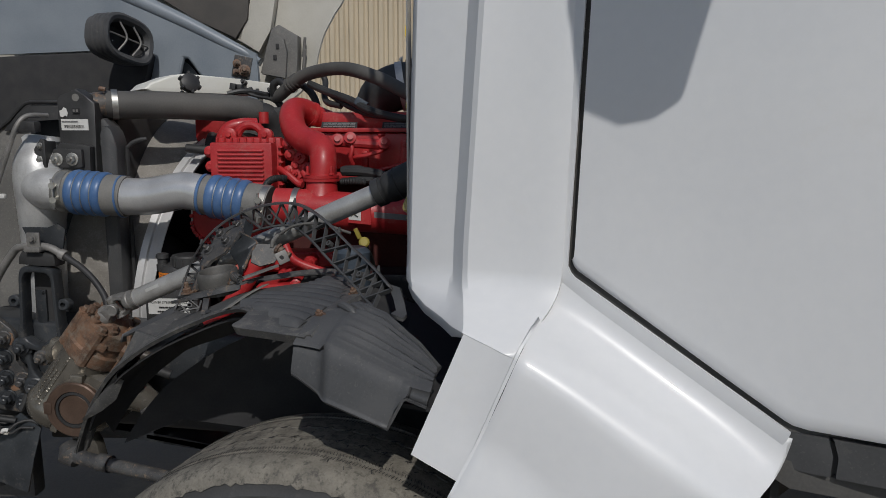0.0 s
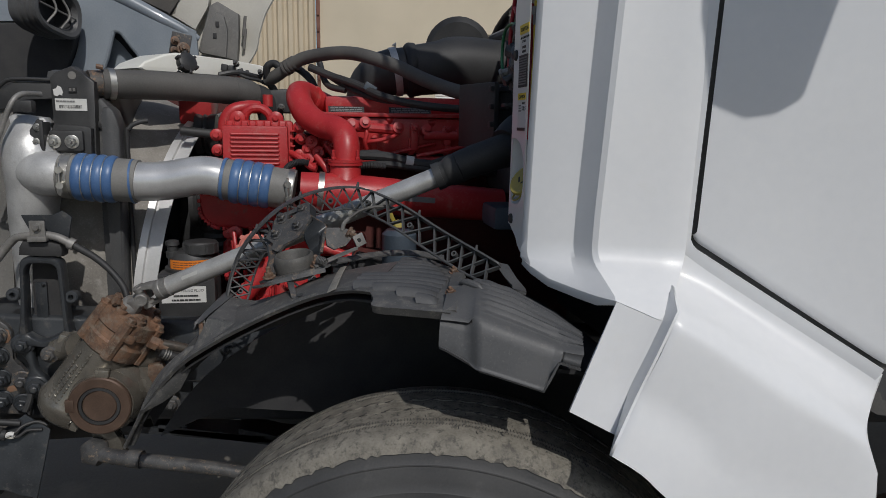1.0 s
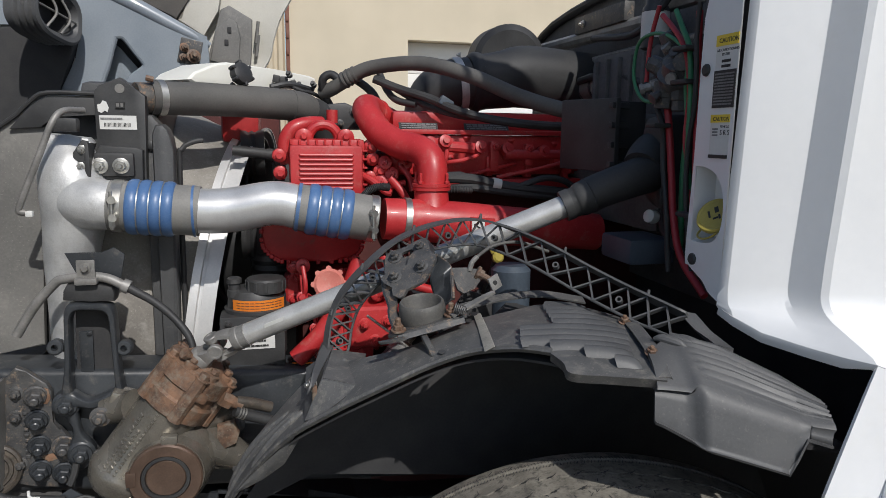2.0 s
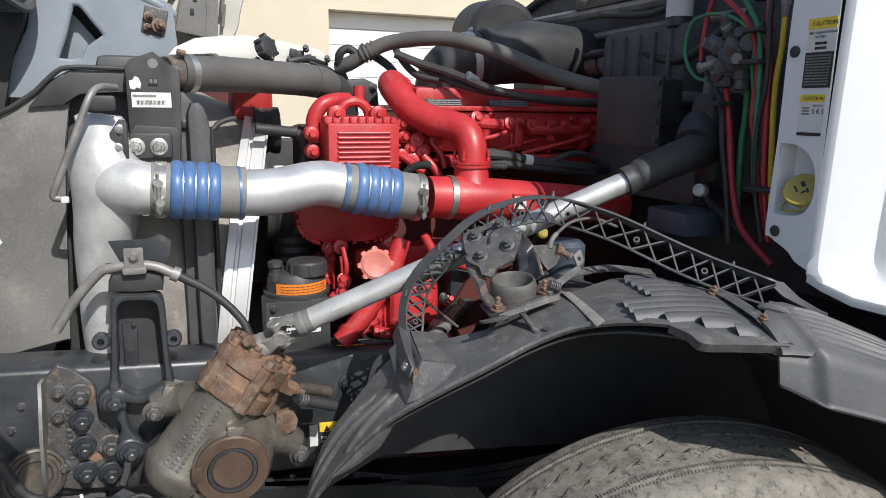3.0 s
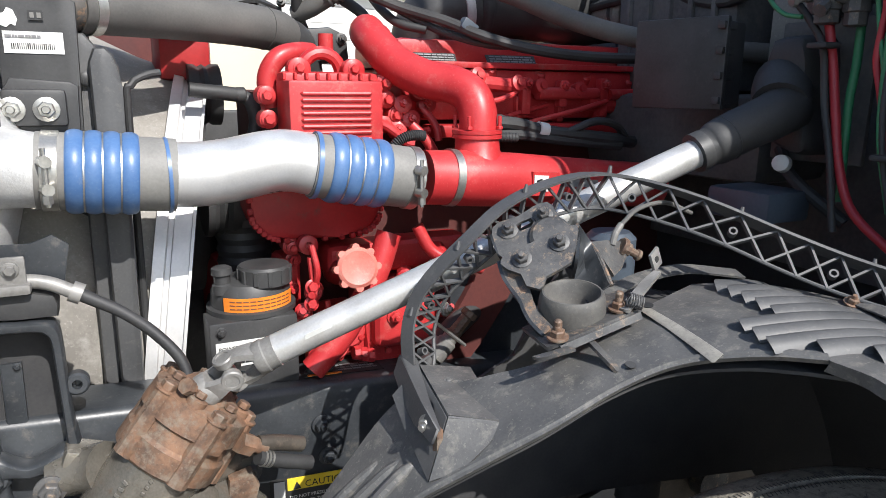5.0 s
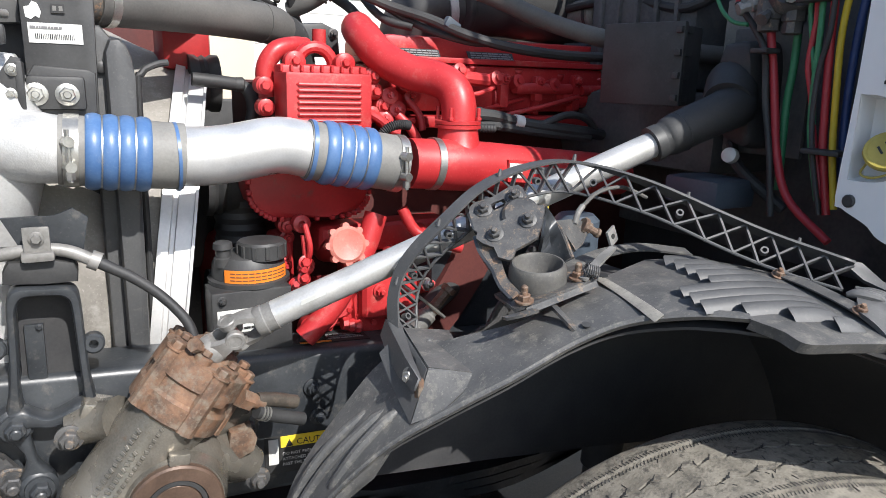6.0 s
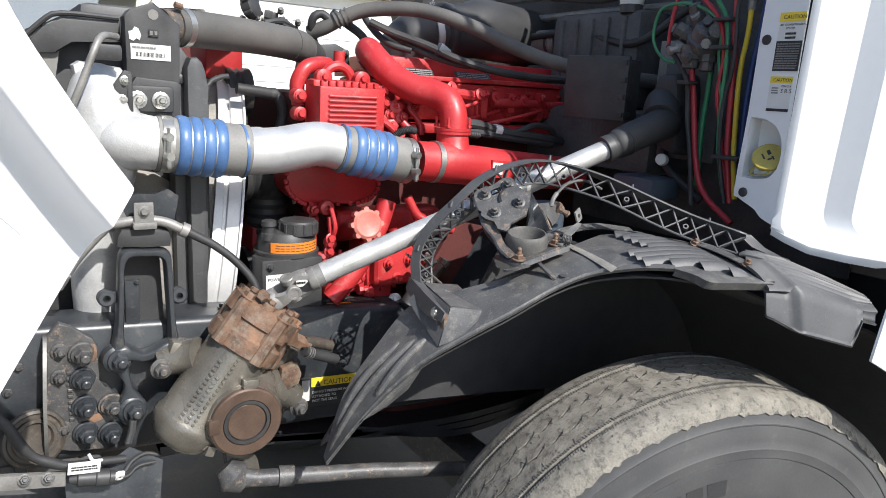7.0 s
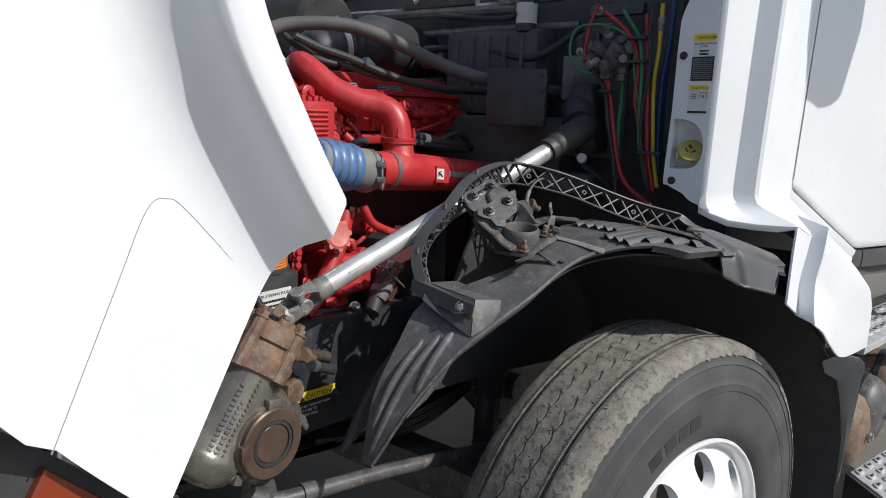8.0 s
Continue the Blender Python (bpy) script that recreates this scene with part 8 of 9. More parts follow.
    lathe(bm := B(), (0.06, 1.404, 1.423), (-0.9, -0.3, 0.2), [(0, 0.012), (0.006, 0.014), (0.020, 0.013), (0.024, 0.006)], 14)
    part("white_cap", bm, PAPER, thing("vent_cap", (0.06, 1.404, 1.42), "small white plastic vent cap on the firewall", "cap"))
    b = thing("fuse_box", (0, 1.56, 1.58), "black plastic electrical box on the firewall", "electrical box")
    bm = B()
    t = Matrix.Rotation(radians(-72), 3, "Z")
    box(bm, (0.045, 1.60, 1.578), (0.145, 0.09, 0.145), 0.006, t)
    part("box", bm, BLACK, b)
    part("lid", box(B(), (-0.002, 1.583, 1.580), (0.165, 0.014, 0.150), 0.004, t), BLACK, b, "ribbed black lid")
    for z in (1.52, 1.56, 1.60, 1.64):
        part("latch", box(B(), (0.03, 1.515, z), (0.012, 0.05, 0.012), 0.002, t), BLACK, b)
    k = thing("washer_pump_box", (0.02, 1.4, 1.36), "blue-grey plastic box low on the firewall", "box")
    bm = B()
    box(bm, (0.04, 1.43, 1.36), (0.10, 0.12, 0.05), 0.01)
    part("body", bm, GREYBLUE, k)
    c = thing("fuel_filter", (-0.2, 1.5, 1.25), "blue-grey fuel filter canister beside the engine", "filter")
    bm = B()
    lathe(bm, (-0.20, 1.50, 1.20), Z, [(0, 0.03), (0.005, 0.04), (0.11, 0.04), (0.12, 0.03)], 24)
    part("canister", bm, GREYBLUE, c)
    d = thing("dipstick", (-0.195, 1.62, 1.31), "yellow plastic dipstick handle", "dipstick")
    bm = B()
    lathe(bm, (-0.19, 1.62, 1.312), (0.1, -1, 0.3), [(0, 0.012), (0.01, 0.013), (0.014, 0.009)], 16)
    box(bm, (-0.205, 1.615, 1.335), (0.010, 0.008, 0.026), 0.002, Matrix.Rotation(radians(-25), 3, "Y"))
    part("handle", bm, YELLOWCAP, d)
    bm = B()
    tube(bm, [(-0.19, 1.63, 1.31), (-0.18, 1.7, 1.25), (-0.18, 1.8, 1.15)], 0.005, 8, steps=3)
    part("tube", bm, DARKHOSE, d)
    f = thing("firewall_pipe", (0.28, 1.9, 1.8), "grey metal pipes across the upper firewall", "pipe")
    bm = B()
    tube(bm, [(0.28, 1.55, 1.80), (0.27, 1.9, 1.80), (0.28, 2.5, 1.79)], 0.012, 10, steps=3)
    tube(bm, [(0.26, 1.75, 1.86), (0.26, 2.5, 1.87)], 0.02, 10)
    part("pipe", bm, GREYMETAL, f)
    g = thing("brake_booster_bottle", (0.2, 1.6, 1.8), "dark bottle with a white label on the firewall", "bottle")
    bm = B()
    lathe(bm, (0.20, 1.685, 1.775), Z, [(0, 0.02), (0.004, 0.03), (0.09, 0.03), (0.10, 0.024), (0.16, 0.024)], 20)
    body = part("bottle", bm, BLACK, g)
    bm = B()
    tube(bm, [(0.20, 1.685, 1.800), (0.20, 1.685, 1.858)], 0.0315, 20)
    part("label", bm, PAPER, body)
    m = thing("heater_box", (0.25, 1.85, 1.6), "dark grey moulded heater box on the firewall", "heater box")
    bm = B()
    box(bm, (0.25, 1.80, 1.66), (0.14, 0.34, 0.26), 0.03)
    part("upper_box", bm, FIREWALL, m)
    part("lower_box", box(B(), (0.22, 1.75, 1.45), (0.20, 0.5, 0.16), 0.03), FIREWALL, m)
    for k in range(5):
        part("moulded_rib", box(B(), (0.176, 1.68 + 0.06 * k, 1.66), (0.012, 0.012, 0.22), 0.003), FIREWALL, m)
    for k, (y, z, w_, h_) in enumerate(((1.42, 1.83, 0.16, 0.03), (1.70, 1.88, 0.22, 0.025), (2.05, 1.90, 0.30, 0.05), (1.95, 1.70, 0.10, 0.14), (1.50, 1.72, 0.07, 0.10), (2.3, 1.62, 0.14, 0.18))):
        br = thing("firewall_bracket", (0.26, y, z), "dusty grey folded steel bracket on the firewall", "bracket", "brackets on the firewall")
        part("plate", box(B(), (0.25, y, z), (0.03, w_, h_), 0.004), GREYMETAL if k % 2 else FRAMERUST, br)
        bm = B()
        bolt(bm, (0.234, y + w_ * 0.3, z), (-1, 0, 0), 0.008)
        part("bolt", bm, STEEL, br)
    t = thing("washer_fluid_tank", (0.24, 2.08, 1.68), "dull grey canister strapped on the firewall", "canister")
    lathe(bm := B(), (0.25, 2.16, 1.717), (0, -1, 0), [(0, 0.03), (0.01, 0.04), (0.14, 0.04), (0.15, 0.03)], 24)
    part("shell", bm, GREYMETAL, t)
    for y in (2.04, 2.11):
        tube(bm := B(), [(0.25, y, 1.717), (0.25, y - 0.01, 1.717)], 0.0415, 24)
        part("strap", bm, FRAME, t)
    q = thing("relay_box", (0.25, 2.08, 1.62), "small blue-grey relay box on the firewall", "relay box")
    part("body", box(B(), (0.26, 2.08, 1.627), (0.04, 0.12, 0.046), 0.006), GREYBLUE, q)
    part("lid", box(B(), (0.236, 2.08, 1.63), (0.010, 0.105, 0.036), 0.003), GREYBLUE, q)
    wl = thing("firewall_wiring", (0.2, 1.9, 1.75), "black wiring looms clipped across the firewall", "wiring")
    for pts, r in (([(0.2, 1.5, 1.78), (0.18, 1.65, 1.70), (0.2, 1.9, 1.74), (0.22, 2.3, 1.72)], 0.011), ([(0.2, 1.45, 1.60), (0.16, 1.55, 1.48), (0.18, 1.75, 1.40)], 0.012), ([(0.22, 1.62, 1.92), (0.18, 1.72, 1.82), (0.2, 2.0, 1.84)], 0.009), ([(0.12, 1.46, 1.44), (0.08, 1.40, 1.40), (0.10, 1.32, 1.34)], 0.010)):
        bm = B()
        tube(bm, pts, r, 10, steps=5)
        part("loom", bm, DARKHOSE, wl)


firewall_stuff()


def engine_side():
    a = thing("air_dryer_canister", (-0.665, 2.02, 1.1), "black ribbed canister ahead of the engine", "canister")
    bm = B()
    lathe(bm, (-0.668, 2.03, 1.10), Z, [(0, 0.04), (0.01, 0.052)] + [(0.02 + 0.012 * k, 0.054 if k % 2 else 0.050) for k in range(16)] + [(0.215, 0.05), (0.225, 0.03)], 28)
    part("canister", bm, BLACK, a)
    bm = B()
    plate(bm, [(-0.640, 1.335), (-0.612, 1.33), (-0.606, 1.30), (-0.615, 1.26), (-0.627, 1.255), (-0.632, 1.30)], "y", 1.955, 0.012, 0.003)
    part("mount_strap", bm, CREAMWALL, a, "pale beige mounting strap")
    s = thing("oil_sensor", (-0.39, 1.69, 1.09), "grey oil sensor with plug on the engine side", "sensor")
    u, d = V(-0.412, 1.70, 1.068), V(0.55, -0.05, 0.62).normalized()
    bm = B()
    lathe(bm, u, d, [(0, 0.010), (0.004, 0.017), (0.040, 0.018), (0.044, 0.014), (0.050, 0.014)], 18)
    part("body", bm, SHIELD, s, "pale grey plastic body")
    bm = B()
    lathe(bm, u + d * 0.05, d, [(0, 0.016), (0.008, 0.016), (0.010, 0.012), (0.045, 0.011), (0.047, 0.016), (0.058, 0.016)], 8)
    part("hex_fitting", bm, RUST, s, "rusty hexagon fitting")
    bm = B()
    tube(bm, [u, u - d * 0.03 + V(0, 0.01, -0.006), u - d * 0.06 + V(0, 0.03, -0.02)], 0.007, 10, steps=3)
    part("lead", bm, DARKHOSE, s)
    bm = B()
    tube(bm, [(-0.47, 1.66, 1.185), (-0.42, 1.655, 1.145), (-0.375, 1.65, 1.105)], 0.003, 8)
    part("oil_pipe", bm, STEEL, s, "thin bare steel pipe")
    bm = B()
    bolt(bm, (-0.40, 1.68, 1.165), (0.5, -1, 0.2), 0.009)
    part("bolt", bm, STEEL, s)
    bm = B()
    bolt(bm, (-0.441, 1.754, 1.044), (-0.5, -1, 0.5), 0.011)
    part("lower_nut", bm, STEEL, s)
    k = thing("lower_engine_hose", (-0.42, 1.72, 1.08), "thick black rubber hose low on the engine side", "hose")
    bm = B()
    tube(bm, [(-0.249, 1.8, 1.125), (-0.327, 1.745, 1.119), (-0.387, 1.72, 1.089), (-0.439, 1.7, 1.04)], 0.021, 16, steps=5)
    part("hose", bm, DARKHOSE, k)
    bm = B()
    tube(bm, [V(*(-0.387, 1.72, 1.089)), V(*(-0.387, 1.72, 1.089)).lerp(V(*(-0.439, 1.7, 1.04)), 0.25)], 0.0235, 16)
    part("hose_clamp", bm, GREYMETAL, k)
    rng = random.Random(9)
    h = thing("engine_side_fitting", (-0.5, 1.8, 1.1), "red painted pipe clips and fittings on the engine side", "fittings")
    for x, y, z in ((-0.62, 1.845, 1.262), (-0.615, 1.80, 1.155), (-0.60, 1.79, 1.19), (-0.50, 1.80, 1.085), (-0.47, 1.79, 1.065), (-0.43, 1.78, 1.20), (-0.395, 1.77, 1.175), (-0.56, 1.80, 1.07), (-0.36, 1.78, 1.235), (-0.345, 1.78, 1.13)):
        bm = B()
        ax = V(rng.uniform(-0.4, 0.4), -1, rng.uniform(-0.3, 0.5))
        lathe(bm, (x, y, z), ax, [(-0.03, 0.016), (0.0, 0.016), (0.002, 0.011), (0.012, 0.011), (0.013, 0.006), (0.022, 0.006)], 10)
        part("union", bm, RED, h)
    for pts in ([(-0.60, 1.79, 1.19), (-0.595, 1.775, 1.23), (-0.60, 1.79, 1.275)], [(-0.50, 1.78, 1.085), (-0.48, 1.765, 1.10), (-0.45, 1.765, 1.09), (-0.43, 1.78, 1.07)], [(-0.43, 1.77, 1.20), (-0.41, 1.76, 1.215), (-0.36, 1.77, 1.235)]):
        bm = B()
        tube(bm, pts, 0.0055, 10, steps=5)
        part("small_pipe", bm, RED, h)


engine_side()


# ---- hood ----
def hood():
    h = thing("hood", (-1.6, 2.1, 0.9), "white truck hood tilted open forward with grey lining", "hood")
    arch = [(-1.122, 1.437), (-1.128, 1.447), (-1.141, 1.467), (-1.161, 1.500), (-1.185, 1.542), (-1.208, 1.584), (-1.225, 1.625), (-1.243, 1.69), (-1.257, 1.79), (-1.262, 1.90), (-1.26, 2.05), (-1.24, 2.25), (-1.19, 2.5), (-1.12, 2.75)]
    edge = smoothline([(a, 0, b) for a, b in arch], 3)

    # wheel arch lip: outer band, rolled edge and side skin
    def off(p, d):
        c = V(-0.854, 0, 1.90)
        q = p - c
        return c + q * (1 + d / q.length)

    # a raised lip, a steep hollow behind it, then the flat side
    y0 = 1.15
    profile = ((0, 1.16), (0, 1.106), (0.002, 1.099), (0.008, 1.096), (0.043, 1.096), (0.046, 1.098), (0.052, 1.112), (0.060, 1.131), (0.070, 1.146), (0.083, 1.157), (0.100, 1.1645), (0.125, 1.168))
    rows = [[V(off(p, d).x, y, off(p, d).z) for p in edge] for d, y in profile]
    far = []
    for p in edge:
        d = 0.9
        for k in range(1, 91):
            q = off(p, k * 0.01)
            if (q.z - 1.140) < -1.036 * (q.x + 1.305):
                d = k * 0.01
                break
        far.append(V(off(p, d).x, y0 + 0.018, off(p, d).z))
    rows.append([a + (b - a).normalized() * 0.02 for a, b in zip(rows[-1], far)])
    near = [a.lerp(b, 0.5) for a, b in zip(rows[-1], far)]
    part("side_skin", skin(B(), rows + [near, far]), WHITE, h, "white glossy wheel arch panel", thick=0.004, inward=-1, sharp=60)
    bm = B()
    ridge = smoothline([(-1.40, 0, 1.232), (-1.335, 0, 1.37), (-1.305, 0, 1.432), (-1.285, 0, 1.441), (-1.262, 0, 1.425), (-1.18, 0, 1.331)], 5)
    tube(bm, [V(p.x, 1.1688, p.z) for p in ridge], 0.0010, 8)
    part("crease_line", bm, HOODIN, h, "fine grey panel joint")
    # front top skin with the lining, closing the hood ahead of the radiator
    bm = B()
    arcs = smoothline([(-2.05, 1.16, 0), (-2.25, 1.4, 0), (-2.35, 2.1, 0), (-2.25, 2.9, 0), (-2.0, 3.2, 0)], 4)
    skin(bm, [[V(p.x - 0.10 * k, p.y, 0.7 + 0.55 * k) for p in arcs] for k in range(6)])
    part("top_skin", bm, WHITE, h, "white outer hood top", thick=0.012)
    bm = B()
    skin(bm, [[V(p.x + 0.03 - 0.10 * k, p.y * 0.98 + 0.04, 0.7 + 0.55 * k) for p in arcs] for k in range(6)])
    part("lining", bm, HOODIN, h, "blue-grey hood lining", thick=0.01)
    # far side, seen from inside
    far_arch = smoothline([(-1.30, 3.38, 1.58), (-1.00, 3.38, 1.66), (-0.78, 3.38, 1.76), (-0.685, 3.38, 1.87), (-0.66, 3.38, 1.96), (-0.63, 3.38, 2.05), (-0.58, 3.38, 2.14), (-0.52, 3.38, 2.25), (-0.45, 3.38, 2.6)], 4)
    back = [V(-2.3, 3.38, 1.2 + 1.4 * k / (len(far_arch) - 1)) for k in range(len(far_arch))]
    rows = [[p.lerp(q, s) for p, q in zip(far_arch, back)] for s in (0, 0.05, 0.12, 0.35, 0.7, 1)]
    rows[0] = [p + V(0.02, -0.05, 0) for p in rows[0]]
    part("far_side_lining", skin(B(), rows), CREAMWALL, h, "pale inner face of the far side", thick=0.01)
    bm = B()
    outer = smoothline([(-1.47, 1.60, 0), (-1.44, 1.73, 0), (-1.385, 1.84, 0), (-1.362, 1.94, 0), (-1.45, 1.965, 0), (-2.1, 1.94, 0), (-2.1, 2.42, 0), (-1.6, 2.27, 0), (-1.21, 2.095, 0), (-1.03, 2.005, 0), (-0.90, 1.948, 0), (-0.89, 1.80, 0), (-0.93, 1.60, 0)], 1)
    window = smoothline([(-1.242, 1.936, 0), (-1.217, 1.938, 0), (-1.198, 1.923, 0), (-1.165, 1.875, 0), (-1.136, 1.836, 0), (-1.142, 1.815, 0), (-1.175, 1.79, 0), (-1.20, 1.765, 0), (-1.22, 1.73, 0), (-1.30, 1.73, 0), (-1.297, 1.77, 0), (-1.277, 1.82, 0), (-1.257, 1.89, 0)], 2)
    holed(bm, [(p.x, p.y) for p in outer], [[(p.x, p.y) for p in window]], "y", 3.215)
    part("inner_lining", bm, HOODIN, h, "pale blue-grey moulded lining with a window", thick=0.03, inward=0)
    loop = [V(p.x, 3.214, p.y) for p in window]
    tube(bm := B(), loop + [loop[0]], 0.014, 10, False)
    part("window_roll", bm, HOODIN, h, "rolled rim of the lining window")
    # dark sheet before the pale far side, in place of the recess shade
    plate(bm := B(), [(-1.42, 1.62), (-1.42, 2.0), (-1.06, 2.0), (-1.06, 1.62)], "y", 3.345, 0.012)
    part("window_recess_shade", bm, VOID, h, "dark sheet standing in for shade in the window recess")
    plate(bm := B(), [(-1.268, 1.922), (-1.238, 1.897), (-1.165, 1.805), (-1.15, 1.66), (-1.40, 1.66), (-1.34, 1.81)], "y", 3.295, 0.01, 0.003)
    part("window_panel", bm, HOODIN, h, "pale panel seen through the window")
    bm = B()
    tube(bm, [(-2.0, 3.23, 2.395), (-1.6, 3.225, 2.25), (-1.40, 3.222, 2.165), (-1.21, 3.22, 2.078), (-1.04, 3.22, 1.992), (-0.94, 3.22, 1.942), (-0.89, 3.225, 1.915)], [0.04, 0.04, 0.036, 0.032, 0.028, 0.022, 0.012], 16, steps=5)
    part("inner_beam", bm, HOODIN, h, "rounded blue-grey beam")
    bm = B()
    plate(bm, [(p.x, p.y) for p in smoothline([(-2.2, 1.40, 0), (-1.50, 1.40, 0), (-1.447, 1.72, 0), (-1.39, 1.845, 0), (-1.363, 1.93, 0), (-1.385, 1.955, 0), (-2.2, 1.92, 0)], 1)], "y", 3.15, 0.06, 0.012)
    part("air_box", bm, VOID, h, "black air box below the bellows")
    plate(bm := B(), [(-0.96, 2.12), (-1.022, 2.024), (-0.918, 1.962), (-0.858, 2.065), (-0.835, 2.2), (-0.80, 2.4), (-0.90, 2.4)], "y", 3.315, 0.05, 0.014)
    part("pale_pillar", bm, CREAMWALL, h, "pale moulded pillar")
    plate(bm := B(), [(-0.872, 1.985), (-0.848, 2.07), (-0.815, 2.088), (-0.724, 2.037), (-0.728, 1.95), (-0.737, 1.83), (-0.907, 1.87)], "y", 3.285, 0.08, 0.012)
    box_part = part("latch_box", bm, SHIELD, h, "grey plastic latch housing")
    plate(bm := B(), [(-0.868, 1.99), (-0.815, 2.035), (-0.785, 2.020), (-0.772, 1.96), (-0.782, 1.84), (-0.895, 1.86)], "y", 3.262, 0.03, 0.010)
    part("latch_cover", bm, SHIELD, box_part)
    for x, z in ((-0.815, 1.985), (-0.828, 1.935)):
        part("slot", box(B(), (x, 3.261, z), (0.016, 0.006, 0.024), 0.002), VOID, box_part)
    for z in (1.89, 1.945):
        tube(bm := B(), [(-0.712, 3.33, z), (-0.700, 3.33, z + 0.09)], 0.007, 8)
        part("edge_rib", bm, SHIELD, box_part)
    plate(bm := B(), [(-1.6, 2.34), (-1.207, 2.112), (-1.025, 2.022), (-0.962, 2.115), (-0.95, 2.24), (-1.1, 2.46), (-1.6, 2.55)], "y", 3.30, 0.03, 0.008)
    part("sound_pad", bm, HOODPAD, h, "brown-grey sound padding")
    box(bm := B(), (-0.965, 3.205, 1.885), (0.085, 0.020, 0.10), 0.006, Matrix.Rotation(radians(12), 3, "Y"))
    hinge = part("hinge_plate", bm, FRAMERUST, h, "rusty hinge plate with bolts")
    for x, z, r in ((-0.985, 1.90, 0.013), (-0.952, 1.868, 0.019), (-0.990, 1.862, 0.011)):
        bolt(bm := B(), (x, 3.190, z), (0.3, -1, 0.1), r)
        part("bolt", bm, RUST, hinge)
    s = thing("intake_bellows", (-1.41, 3.0, 1.97), "dusty black rubber oval air intake bellows on the hood lining", "bellows")
    face, way, over = V(-1.372, 2.985, 1.977), V(0.957, -0.29, 0), V(0.28, 0.94, -0.17).normalized()
    high = over.cross(way).normalized()
    high = high if high.z > 0 else -high

    def oval(d, a, b, n=36):
        out = []
        for k in range(n):
            g = math.tau * k / n
            c, q = math.cos(g), math.sin(g)
            out.append(face + way * d + over * a * abs(c) ** 0.7 * (1 if c > 0 else -1) + high * b * abs(q) ** 0.7 * (1 if q > 0 else -1))
        return out

    rows = [oval(d, 0.135 + w, 0.093 + w) for d, w in ((-0.02, -0.032), (0.0, -0.020), (0.006, -0.006), (0.0, 0.004), (-0.012, 0.004), (-0.018, -0.008), (-0.026, 0.002), (-0.036, 0.004), (-0.042, -0.008), (-0.050, 0.002), (-0.060, 0.004), (-0.066, -0.008), (-0.074, 0.002), (-0.084, 0.004), (-0.090, -0.006), (-0.115, -0.004))]
    part("folds", skin(B(), rows, True), LINER, s, "folded dusty rubber")
    rows = [oval(-0.02, 0.103, 0.061), oval(-0.09, 0.098, 0.056), oval(-0.095, 0.002, 0.002)]
    part("throat", skin(B(), rows, True), VOID, s, "dark throat of the bellows")
    for a in (-0.035, 0.045):
        tube(bm := B(), [face + way * -0.012 + over * (a - 0.015) - high * 0.062, face + way * 0.004 + over * (a + 0.012), face + way * -0.012 + over * (a - 0.02) + high * 0.062], 0.0045, 8, steps=5)
        part("grille_bar", bm, GREYMETAL, s)
    tube(bm := B(), [face + way * -0.008 - over * 0.105, face + way * -0.004 + over * 0.105], 0.004, 8)
    part("grille_bar", bm, GREYMETAL, s)
    m = thing("side_marker_lamp", (-1.4, 1.2, 1.19), "amber side marker lamp low on the hood", "lamp")
    bm = B()
    plate(bm, [(-1.60, 1.42), (-1.45, 1.275), (-1.292, 1.118), (-1.305, 1.04), (-1.6, 1.00)], "y", 1.205, 0.02, 0.004)
    part("housing", bm, BLACK, m)
    bm = B()
    plate(bm, [(-1.396, 1.208), (-1.318, 1.124), (-1.336, 1.06), (-1.47, 1.06), (-1.425, 1.155)], "y", 1.195, 0.012, 0.004)
    part("lens", bm, AMBER, m)


hood()


